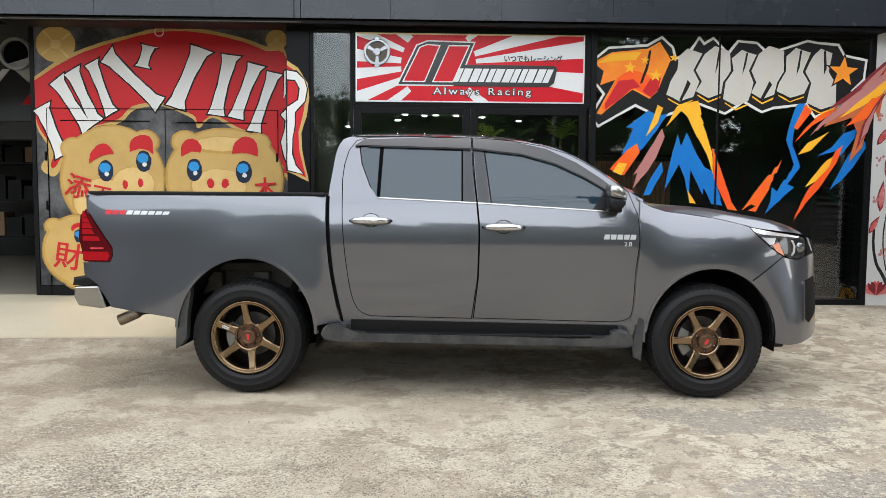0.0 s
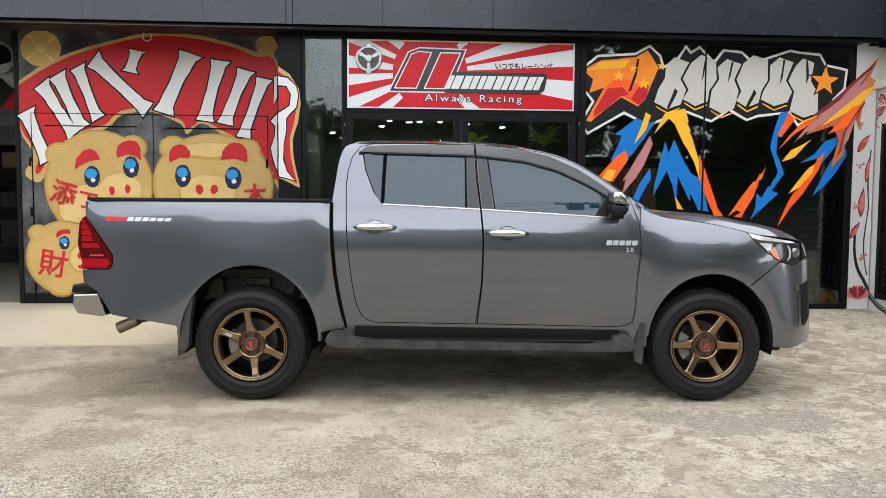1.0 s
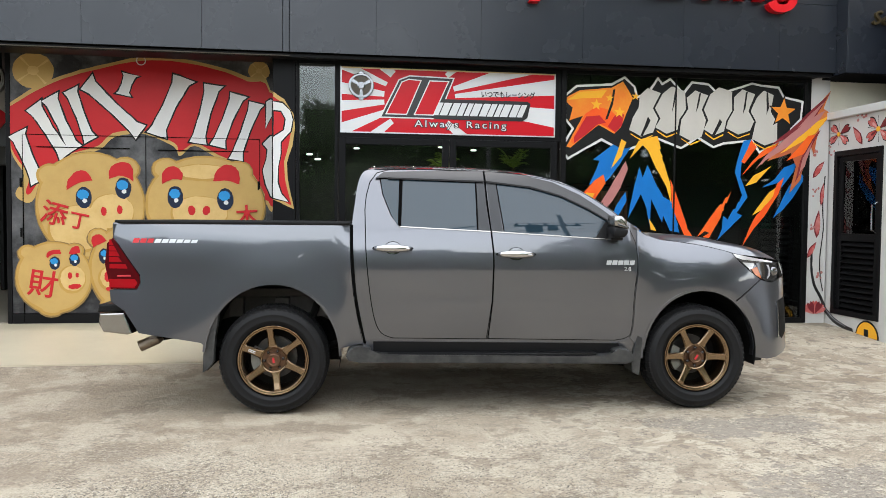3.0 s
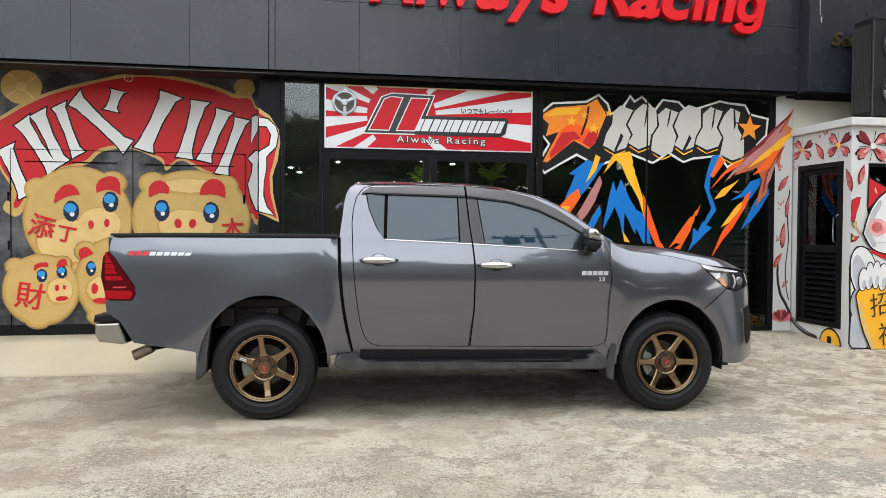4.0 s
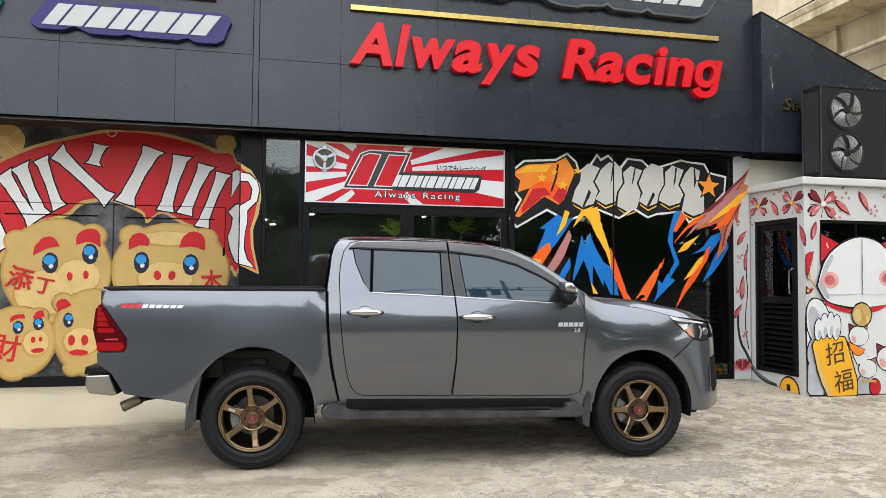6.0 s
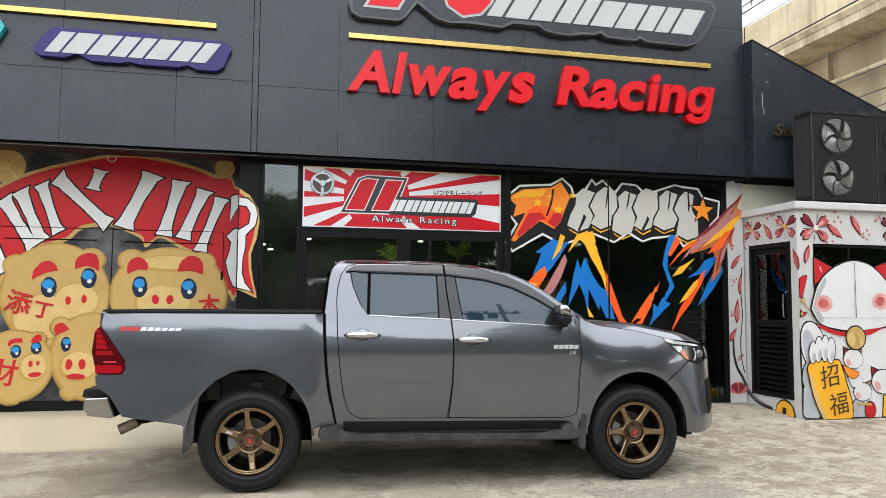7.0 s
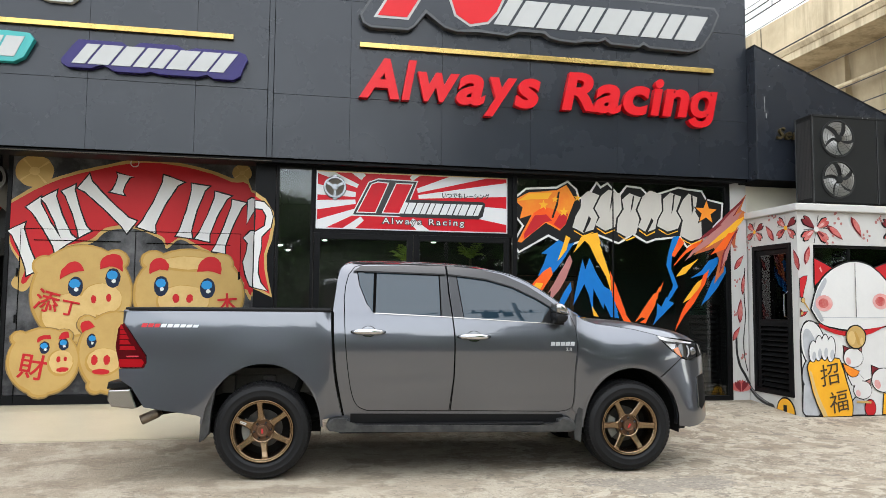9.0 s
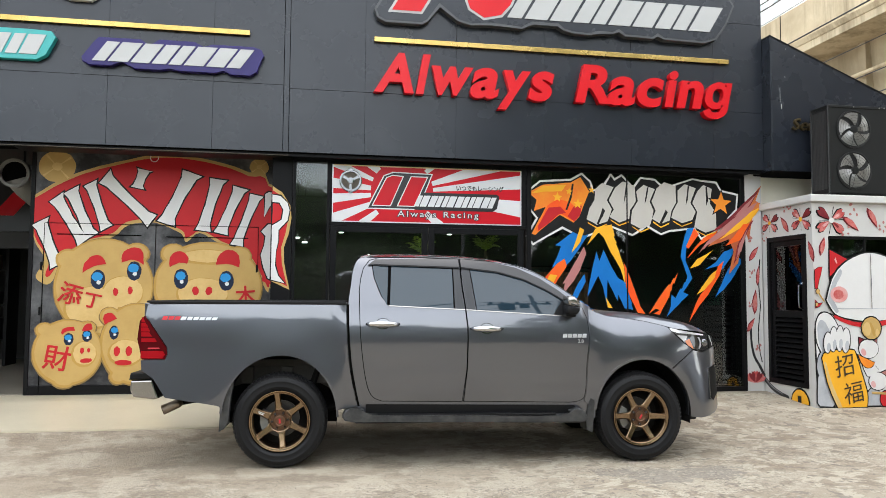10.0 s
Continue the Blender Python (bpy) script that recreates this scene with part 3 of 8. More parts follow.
def build_condenser(name_pose):
    ac = thing("air_conditioner", "black outdoor air conditioning unit with two fans on the kiosk roof", "air conditioner", name_pose, group="condensers on the kiosk roof")
    w, d, h = 0.925, 0.345, 1.165
    part("case", boxes((0, w, 0, d, 0.04, h), bevel=0.012), M_AC, ac)
    part("top_cover", boxes((-0.006, w + 0.006, -0.008, d + 0.004, h - 0.028, h + 0.006), bevel=0.004), M_AC, ac)
    part("foot", boxes((0.1, 0.16, 0.02, d - 0.02, 0, 0.04)), M_AC, ac)
    part("foot", boxes((w - 0.16, w - 0.1, 0.02, d - 0.02, 0, 0.04)), M_AC, ac)
    part("base_strip", boxes((0.005, w * 0.78, -0.045, -0.004, 0.004, 0.016)), M_FAN, ac, "bare metal strip")
    for y0, y1 in ((0.0, 0.018), (d - 0.02, d)):
        part("corner_post", boxes((-0.012, -0.001, y0, y1, 0.03, h), bevel=0.002), M_AC_EDGE, ac)
    part("coil", boxes((-0.004, -0.0005, 0.05, d - 0.03, 0.10, h - 0.06)), M_COIL, ac, "perforated side coil")
    for i in range(9):
        y = 0.07 + i * (d - 0.12) / 8
        part("coil_wire", boxes((-0.008, -0.0045, y, y + 0.003, 0.10, h - 0.06)), M_WIRE, ac)
    for x, z in ((0.72, h - 0.012), (0.79, h - 0.012), (0.35, h - 0.012)):
        part("screw", lathe([(0.008, -0.012), (0.008, -0.016), (0.002, -0.018)], 10, "y", centre=(x, 0, z)), M_FAN, ac)
    for cz, turn in ((0.335, 0.35), (0.865, 0.95)):
        cx = 0.345
        part("fan_well", lathe([(0.245, 0.0), (0.245, -0.014), (0.232, -0.014), (0.226, -0.001), (0.02, -0.001)], 40, "y", centre=(cx, 0, cz)), M_WELL, ac)
        fan = part("fan", lathe([(0.050, -0.004), (0.050, -0.026), (0.03, -0.031)], 20, "y", centre=(cx, 0, cz)), M_AC, ac, "grey fan with broad swept blades")
        for b in range(5):
            a0 = b * 2 * math.pi / 5 + turn
            bm = bmesh.new()
            rows = []
            for i in range(6):
                r = 0.045 + 0.172 * i / 5
                lead, tail = a0 + 0.30 * i / 5, a0 + 0.30 * i / 5 + 0.72 + 0.36 * i / 5
                rows.append([bm.verts.new((cx + r * math.cos(lead + (tail - lead) * j / 6), -0.003 - 0.024 * j / 6, cz + r * math.sin(lead + (tail - lead) * j / 6))) for j in range(7)])
            for p, q in zip(rows, rows[1:]):
                for j in range(6):
                    bm.faces.new((p[j], p[j + 1], q[j + 1], q[j]))
            part("blade", bm, M_FAN, fan, smooth=True)
        for r in (0.07, 0.105, 0.14, 0.175, 0.21, 0.232):
            part("guard_ring", tube([(cx + r * math.cos(t * math.pi / 16), -0.042 if r < 0.22 else -0.02, cz + r * math.sin(t * math.pi / 16)) for t in range(33)], 0.0016, 5), M_WIRE, ac)
        for k in range(6):
            a = math.pi * k / 3 + 0.26
            part("guard_spoke", tube([(cx + 0.06 * math.cos(a), -0.044, cz + 0.06 * math.sin(a)), (cx + 0.21 * math.cos(a), -0.042, cz + 0.21 * math.sin(a)), (cx + 0.240 * math.cos(a), -0.012, cz + 0.240 * math.sin(a))], 0.0022, 5), M_WIRE, ac)
    return ac


build_kiosk()
unit = build_condenser(pose(5.125, 7.145, 2.708))
copy_thing(unit, pose(6.075, 7.15, 2.708))


def build_distance():
    """Concrete viaduct beyond the building with cables slung before it, and a pale tower block behind."""
    v = thing("viaduct", "weathered concrete elevated road with stained parapet", "viaduct")
    part("parapet", prism([(15.80, 10.45), (15.72, 10.62), (16.0, 10.75), (16.0, 12.06), (16.28, 12.06), (16.28, 10.45)], -40, 120, "y"), M_OLD_CONCRETE, v)
    part("deck_slab", boxes((15.83, 26.0, -40, 120, 10.18, 10.449)), M_OLD_CONCRETE, v)
    for y in range(-36, 120, 12):
        part("joint", boxes((15.995, 15.9995, y, y + 0.05, 10.76, 12.06)), M_SEAM, v)
    part("girder", prism([(17.45, 7.9), (17.25, 10.179), (25.0, 10.179), (24.6, 7.9)], -40, 120, "y"), M_SHADED_CONCRETE, v)
    part("girder_flange", prism([(17.10, 7.55), (17.10, 7.83), (17.44, 7.898), (24.8, 7.898), (24.8, 7.55)], -40, 120, "y"), M_SHADED_CONCRETE, v)
    for y in range(-39, 120, 6):
        part("rib", boxes((17.10, 17.40, y, y + 0.35, 7.9, 10.178)), M_SHADED_CONCRETE, v)
    part("drain_pipe", tube([(16.9, -40, 9.05), (16.9, 40, 9.0), (16.9, 120, 9.05)], 0.07, 10), M_OLD_CONCRETE, v)
    for y in (-30, 0, 34, 66, 98):
        part("pier", lathe([(1.3, -0.1), (1.2, 6.6), (1.9, 7.54)], 24, "z", centre=(21, y, 0)), M_OLD_CONCRETE, v)
    c = thing("cable_run", "black overhead cables slung along the road", "cable")
    for x, z, r in ((13.2, 9.55, 0.022), (13.4, 8.55, 0.012), (13.1, 7.55, 0.014), (13.3, 7.05, 0.016), (13.2, 6.62, 0.012), (13.25, 6.45, 0.026), (13.0, 10.5, 0.012), (12.9, 10.9, 0.02), (13.1, 6.1, 0.014), (13.0, 11.2, 0.02), (12.95, 11.35, 0.012)):
        part("cable", tube([(x, -40 + 20 * i, z - 0.25 * math.sin(math.pi * ((i * 0.5) % 1))) for i in range(9)], r, 6), M_WIRE, c)
    t = thing("tower_block", "pale high-rise with ribbed front far behind the viaduct", "building")
    part("wall", boxes((42, 62, 60, 120, 0, 60)), M_HAZE_WALL, t)
    for k in range(20):
        part("rib", boxes((41.7, 41.98, 60 + 3 * k, 60.5 + 3 * k, 0, 60)), M_HAZE_WALL, t)
    for k in range(18):
        part("floor_band", boxes((41.85, 41.98, 60.0, 120, 4 + 3.2 * k, 4.5 + 3.2 * k)), M_HAZE_RIB, t)


build_distance()

# ---- pickup truck, built in its own axes: x forward, near flank at -y ----
M_PAINT = material("dark_grey_metallic", (0.109, 0.113, 0.131), 0.29, metal=0.85, coat=1.0, coat_ior=1.8, stain=0.06, stain_scale=1.2, tone=(0.090, 0.094, 0.104))
M_TINT = material("tinted_car_glass", (0.016, 0.032, 0.046), 0.015, ior=1.60)
M_RUBBER = material("tyre_rubber", (0.011, 0.011, 0.0118), 0.48, grain=0.3, scale=30, tone=(0.012, 0.012, 0.0115), ior=1.27, bump=0.08, bump_scale=120)
M_BRONZE = material("bronze_alloy", (0.275, 0.187, 0.108), 0.27, metal=1.0, coat=0.4, grain=0.1, scale=200)
M_TRIM = material("black_plastic", (0.007, 0.007, 0.0075), 0.45, ior=1.3, grain=0.2, scale=60, bump=0.05)
M_STEP = material("grey_step_plastic", (0.028, 0.029, 0.030), 0.36, stain=0.7, stain_scale=7, tone=(0.085, 0.083, 0.078), bump=0.04, ior=1.4)
M_BUMPER = material("brushed_bumper_chrome", (0.40, 0.39, 0.37), 0.24, metal=1.0, stain=0.3, stain_scale=6, tone=(0.30, 0.29, 0.27))
M_CUP = material("dull_chrome", (0.22, 0.225, 0.235), 0.16, metal=1.0)
M_UNDER = material("underbody_black", (0.005, 0.005, 0.005), 0.85, grain=0.35, scale=12, tone=(0.018, 0.016, 0.014), ior=1.25)
M_STEEL = material("brake_steel", (0.10, 0.098, 0.095), 0.4, metal=1.0, grain=0.3, scale=40)
M_CALIPER = material("cast_caliper", (0.24, 0.24, 0.215), 0.5, metal=0.3, grain=0.3, scale=30)
M_TAIL = material("red_lamp_lens", (0.30, 0.006, 0.010), 0.08, ior=1.4)
M_TAIL_BAR = material("bright_red_lamp_lens", (0.55, 0.05, 0.06), 0.1)
M_TAIL_DARK = material("dark_red_lamp_lens", (0.070, 0.003, 0.005), 0.08, ior=1.4)
M_AMBER = material("amber_lamp_lens", (0.50, 0.13, 0.025), 0.15, coat=0.2)
M_LENS = material("clear_lamp_lens", (0.06, 0.062, 0.068), 0.08, metal=0.5, coat=1.0, stain=0.5, stain_scale=22, tone=(0.22, 0.22, 0.23))
M_REFLECTOR = material("lamp_reflector", (0.74, 0.75, 0.76), 0.22, metal=0.55, stain=0.3, stain_scale=20, tone=(0.5, 0.5, 0.5))
M_DECAL_RED = material("red_decal", (0.55, 0.02, 0.03), 0.4)
M_DECAL_SILVER = material("silver_decal", (0.62, 0.63, 0.65), 0.3, metal=0.4)
M_EXHAUST = material("burnt_exhaust_steel", (0.28, 0.23, 0.18), 0.35, metal=1.0, stain=0.5, stain_scale=20)

FLANK = [(0.30, 0.866), (0.45, 0.886), (0.55, 0.896), (0.68, 0.904), (0.82, 0.908), (0.95, 0.910), (1.05, 0.911), (1.12, 0.907), (1.20, 0.897), (1.28, 0.877), (1.35, 0.855),
         (1.45, 0.822), (1.55, 0.785), (1.65, 0.742), (1.71, 0.709), (1.75, 0.668), (1.79, 0.60)]
PLAN = [(-2.72, -0.075), (-2.6, -0.035), (-2.45, -0.012), (-2.2, 0.0), (1.5, 0.0), (1.75, -0.008), (1.95, -0.04), (2.1, -0.09), (2.22, -0.155), (2.32, -0.235), (2.40, -0.33), (2.46, -0.45)]
ARCHES = ((-1.497, 0.42, 0.465, 0.507), (1.600, 0.42, 0.432, 0.464))


def half_width(x, z):
    w = along(FLANK, z) + along(PLAN, x)
    for cx, cz, rx, rz in ARCHES:
        d = math.hypot((x - cx) / rx, (z - cz) / rz)
        w += 0.010 * math.exp(-((d - 1.02) / 0.30) ** 2) * (1 if z > 0.5 else max(0.0, (z - 0.3) / 0.2))
    if x < -0.96 and z < 0.95:
        w += min(1.0, (-0.96 - x) / 0.08) * (0.910 - along(FLANK, z) + 0.035 * (0.95 - z))
    if x < -0.96 and z > 0.95:
        w += min(1.0, (-0.96 - x) / 0.08) * 0.6 * (0.910 - 0.03 * (z - 0.95) - along(FLANK, z))
    if x > 1.98 and z < 0.95:
        w += min(1.0, (x - 1.98) / 0.2) * (0.13 * (0.95 - max(z, 0.47)) + 0.95 * (0.910 - along(FLANK, z)))
    if x < -1.95 and z < 1.0:
        k = min(1.0, (-1.95 - x) / 0.45)
        w += k * k * (3 - 2 * k) * 0.045 * (1.0 - z)
    if x > 1.05 and z > 0.93:
        k = min(1.0, (x - 1.05) / 0.3)
        w -= k * 0.085 * ((z - 0.93) / 0.33) ** 2
    return w


def skin(outline, side=-1, lift=0.0, cell=0.05, rim=0.025, gap=0.003, width=half_width):
    """A body panel: an outline in side view, cut into a grid, bent to the flank and given a turned-in rim."""
    if gap:
        outline = inset(outline, gap)
    bm = bmesh.new()
    bm.faces.new([bm.verts.new((x, 0, z)) for x, z in outline])
    xs, zs = [p[0] for p in outline], [p[1] for p in outline]
    for k in range(int(math.floor(min(xs) / cell)), int(max(xs) / cell) + 1):
        bmesh.ops.bisect_plane(bm, geom=bm.verts[:] + bm.edges[:] + bm.faces[:], plane_co=(k * cell + 0.0007, 0, 0), plane_no=(1, 0, 0), dist=1e-5)
    for k in range(int(math.floor(min(zs) / cell)), int(max(zs) / cell) + 1):
        bmesh.ops.bisect_plane(bm, geom=bm.verts[:] + bm.edges[:] + bm.faces[:], plane_co=(0, 0, k * cell + 0.0007), plane_no=(0, 0, 1), dist=1e-5)
    for v in bm.verts:
        v.co.y = side * (width(v.co.x, v.co.z) + lift)
    for f in bm.faces:
        f.smooth = True
    if rim:
        edge = [e for e in bm.edges if e.is_boundary]
        grown = bmesh.ops.extrude_edge_only(bm, edges=edge)
        for v in (g for g in grown["geom"] if isinstance(g, bmesh.types.BMVert)):
            v.co.y -= side * rim
        for e in edge:
            e.smooth = False
    bmesh.ops.recalc_face_normals(bm, faces=bm.faces)
    far = max(bm.faces, key=lambda f: f.calc_area())
    if far.normal.y * side < 0:
        bmesh.ops.reverse_faces(bm, faces=bm.faces)
    return bm


def arch(i, a0, a1, n=16, grow=0.0):
    cx, cz, rx, rz = ARCHES[i]
    return [(cx + (rx + grow) * math.cos(radians(a0 + (a1 - a0) * k / n)), cz + (rz + grow) * math.sin(radians(a0 + (a1 - a0) * k / n))) for k in range(n + 1)]


BELT = [(-0.96, 1.338), (-0.61, 1.322), (0.04, 1.292), (0.90, 1.243), (1.2, 1.225)]
DRIP = [(-0.92, 1.66), (-0.87, 1.735), (-0.77, 1.752), (-0.5, 1.755), (0.0, 1.745), (0.26, 1.727), (0.49, 1.690), (0.65, 1.638), (0.80, 1.556), (0.94, 1.462), (1.04, 1.388), (1.15, 1.328)]


def belt(x):
    return along(BELT, x)


def build_truck():
    tr = thing("pickup_truck", "dark grey double cab pickup truck with bronze wheels", "pickup truck", pose(0, 5.86, 0, 0, 0, -3))
    B_LINE = [(0.012, 0.535), (0.045, 0.80), (0.052, 1.05), (0.050, 1.15), (0.035, 1.30)]
    for side in (-1, 1):
        # --- load bed side ---
        front = [(-0.968, 1.338), (-0.962, 1.12), (-0.94, 0.86), (-0.905, 0.66), (-0.87, 0.50)]
        rear = [(-2.40, 0.585), (-2.50, 0.735), (-2.60, 0.80), (-2.61, 0.885)]
        lamp_edge = [(-2.415, 0.888), (-2.395, 0.93), (-2.40, 0.985), (-2.585, 1.245)]
        out = [(-2.562, 1.338)] + spline(front) + [(-1.03, 0.47)] + arch(0, 4, 172, 22) + [(-1.985, 0.515)] + rear + lamp_edge + [(-2.575, 1.31)]
        part("bed_side", skin(out, side), M_PAINT, tr)
        part("bed_rail_cap", boxes((-2.55, -0.97, side * 0.862 - 0.035, side * 0.862 + 0.02, 1.337, 1.362), bevel=0.008), M_TRIM, tr)
        # arch flange
        part("arch_lip", skin(arch(0, 0, 176, 24, 0.012) + arch(0, 176, 0, 24, -0.006), side, lift=0.004, rim=0.05, gap=0), M_PAINT, tr)
        part("arch_lip", skin(arch(1, -4, 176, 24, 0.012) + arch(1, 176, -4, 24, -0.006), side, lift=0.004, rim=0.05, gap=0), M_PAINT, tr)
        # tail lamp
        lens = [(-2.585, 1.245), (-2.40, 0.985), (-2.392, 0.93), (-2.412, 0.888), (-2.60, 0.885), (-2.645, 1.05), (-2.63, 1.20)]
        lamp = part("tail_lamp", skin(lens, side, lift=0.004, rim=0.05), M_TAIL_DARK, tr, "red tail lamp with brighter bands")
        for band in ([(-2.612, 1.225), (-2.602, 1.228), (-2.580, 1.188), (-2.612, 1.188)], [(-2.612, 1.183), (-2.578, 1.183), (-2.556, 1.150), (-2.612, 1.150)], [(-2.612, 1.145), (-2.556, 1.145), (-2.535, 1.112), (-2.612, 1.112)],
                     [(-2.610, 1.106), (-2.545, 1.106), (-2.520, 1.072), (-2.610, 1.072)], [(-2.607, 1.058), (-2.495, 1.058), (-2.480, 1.028), (-2.607, 1.028)], [(-2.608, 0.956), (-2.430, 0.956), (-2.412, 0.930), (-2.430, 0.898), (-2.608, 0.898)]):
            part("lamp_band", skin(band, side, lift=0.006, rim=0.006, gap=0), M_TAIL, lamp)
        part("lamp_bar", skin([(-2.550, 0.972), (-2.455, 0.974), (-2.460, 0.985), (-2.550, 0.983)], side, lift=0.009, rim=0.004, gap=0), M_TAIL_BAR, lamp)
        # --- cab flank behind the doors ---
        cab = spline([(-0.87, 0.47), (-0.90, 0.66), (-0.935, 0.86), (-0.955, 1.12), (-0.955, 1.33), (-0.935, 1.50), (-0.915, 1.64), (-0.875, 1.725), (-0.80, 1.75)]) + \
            spline(DRIP[3:])[0:] + [(1.13, 1.20), (1.11, 0.9), (1.09, 0.60), (1.05, 0.47)]
        part("cab_side", skin(cab, side, lift=-0.012, gap=0, rim=0.14), M_PAINT, tr)
        strip = spline(front, 4)
        part("cab_gap", skin([(x + 0.003, z) for x, z in strip] + [(x + 0.021, z) for x, z in strip[::-1]], side, lift=-0.006, rim=0.004, gap=0), M_SEAM, tr)
        # --- doors ---
        rear_edge = [(-0.665, 0.540), (-0.745, 0.578), (-0.793, 0.68), (-0.828, 0.88), (-0.852, 1.12), (-0.860, belt(-0.860) - 0.003)]
        upper_r = [(0.036, belt(0.036)), (0.012, 1.50), (-0.002, 1.738), (-0.4, 1.747), (-0.70, 1.742), (-0.78, 1.718), (-0.83, 1.65), (-0.855, 1.55), (-0.864, 1.45)]
        out = [(0.008, 0.530)] + B_LINE[1:4] + upper_r + spline(rear_edge[::-1], 4)
        part("door_gap", skin(inset(out, -0.0035), side, lift=-0.007, rim=0, gap=0), M_SEAM, tr)
        d = part("rear_door", skin(out, side), M_PAINT, tr)
        glass_r = [(-0.755, 1.672), (-0.62, 1.674), (-0.055, 1.648), (-0.05, belt(-0.05) + 0.012), (-0.615, belt(-0.615) + 0.012), (-0.675, 1.41), (-0.735, 1.56)]
        part("window_seal", skin(inset(glass_r, -0.006), side, lift=0.002, rim=0.003, gap=0), M_SEAM, d)
        part("window_glass", skin([(-0.593, 1.671), (-0.068, 1.648), (-0.066, belt(-0.066) + 0.01), (-0.607, belt(-0.607) + 0.01)], side, lift=0.004, rim=0.003, gap=0), M_TINT, d)
        part("quarter_glass", skin([(-0.752, 1.670), (-0.619, 1.672), (-0.631, belt(-0.631) + 0.012), (-0.675, 1.41), (-0.735, 1.56)], side, lift=0.004, rim=0.003, gap=0), M_TINT, d)
        part("window_bar", skin([(-0.612, 1.673), (-0.600, 1.672), (-0.613, belt(-0.61) + 0.01), (-0.625, belt(-0.625) + 0.01)], side, lift=0.006, rim=0.01, gap=0), M_SEAM, d)
        part("pillar_cover", skin([(-0.057, 1.65), (-0.006, 1.73), (0.008, 1.5), (0.03, belt(0.03) + 0.008), (-0.054, belt(-0.054) + 0.01)], side, lift=0.0055, rim=0.004, gap=0), M_PILLAR, d)
        front_edge = [(0.95, 0.515), (1.04, 0.535), (1.075, 0.60), (1.09, 0.86), (1.112, 1.06), (1.10, belt(1.1))]
        upper_f = [(0.042, belt(0.042)), (0.02, 1.50), (0.006, 1.738), (0.26, 1.722), (0.49, 1.684), (0.65, 1.632), (0.80, 1.550), (0.94, 1.455), (1.04, 1.380)]
        out = [(0.020, 0.532)] + [(x + 0.006, z) for x, z in B_LINE[1:4]] + upper_f + spline(front_edge[::-1], 4)
        part("door_gap", skin(inset(out, -0.0035), side, lift=-0.0075, rim=0, gap=0), M_SEAM, tr)
        d2 = part("front_door", skin(out, side), M_PAINT, tr)
        glass_f = [(0.092, 1.645), (0.36, 1.618), (0.59, 1.552), (0.78, 1.462), (0.89, 1.395), (0.905, belt(0.905) + 0.012), (0.136, belt(0.136) + 0.012)]
        part("window_seal", skin(inset(glass_f, -0.008), side, lift=0.002, rim=0.003, gap=0), M_SEAM, d2)
        part("window_glass", skin(glass_f, side, lift=0.004, rim=0.003, gap=0), M_TINT, d2)
        part("pillar_cover", skin([(0.012, 1.73), (0.084, 1.648), (0.124, belt(0.124) + 0.01), (0.046, belt(0.046) + 0.008), (0.026, 1.5)], side, lift=0.0055, rim=0.004, gap=0), M_PILLAR, d2)
        part("mirror_patch", skin([(0.80, belt(0.8) + 0.012), (0.905, belt(0.905) + 0.012), (0.905, 1.372), (0.885, 1.382)], side, lift=0.007, rim=0.008, gap=0), M_TRIM, d2)
        for door, x0, x1 in ((d, -0.62, 0.034), (d2, 0.044, 0.93)):
            part("belt_strip", skin([(x0, belt(x0) + 0.012), (x1, belt(x1) + 0.012), (x1, belt(x1) + 0.004), (x0, belt(x0) + 0.004)], side, lift=0.006, rim=0.012, gap=0), M_BUMPER, door, "thin chrome belt strip")
        # rain visors over the windows
        for door, pts in ((d, [(-0.790, 1.680), (-0.73, 1.726), (-0.4, 1.738), (-0.01, 1.740), (-0.004, 1.668), (-0.35, 1.676), (-0.70, 1.684)]),
                          (d2, [(0.010, 1.740), (0.28, 1.716), (0.50, 1.666), (0.70, 1.574), (0.86, 1.468), (0.965, 1.385), (0.915, 1.380), (0.76, 1.473), (0.56, 1.568), (0.34, 1.630), (0.012, 1.668)])):
            visor = part("rain_visor", skin(pts, side, lift=0.020, rim=0.016, gap=0), M_VISOR, door, "smoked plastic rain visor")
            low = [p for p in pts[4:]] if door is d else [p for p in pts[6:]]
            part("visor_edge", skin(low + [(x, z - 0.011) for x, z in low[::-1]], side, lift=0.018, rim=0.012, gap=0), M_TRIM, visor)
        # handles
        for door, cx, cz in ((d, -0.665, 1.176), (d2, 0.215, 1.139)):
            bm = bmesh.new()
            ys = side * (half_width(cx, cz) + 0.004)
            tube([(cx - 0.125, ys, cz), (cx - 0.10, ys + side * 0.022, cz + 0.002), (cx - 0.04, ys + side * 0.038, cz + 0.003), (cx + 0.04, ys + side * 0.038, cz + 0.002), (cx + 0.10, ys + side * 0.022, cz), (cx + 0.125, ys, cz - 0.003)],
                 0.021, 14, bm, [0.75, 1.05, 1.25, 1.25, 1.05, 0.75])
            part("handle", bm, M_CHROME, door, "chrome door handle", smooth=True)
            part("handle_cup", skin(ellipse(cx, cz + 0.004, 0.058, 0.042, 24), side, lift=0.0045, rim=0.006, gap=0, cell=0.02), M_CUP, door)
            # Dark outline plates behind the cup and the grip.
            part("handle_gasket", skin(ellipse(cx, cz + 0.004, 0.062, 0.046, 24), side, lift=0.002, rim=0.002, gap=0, cell=0.03), M_SEAM, door)
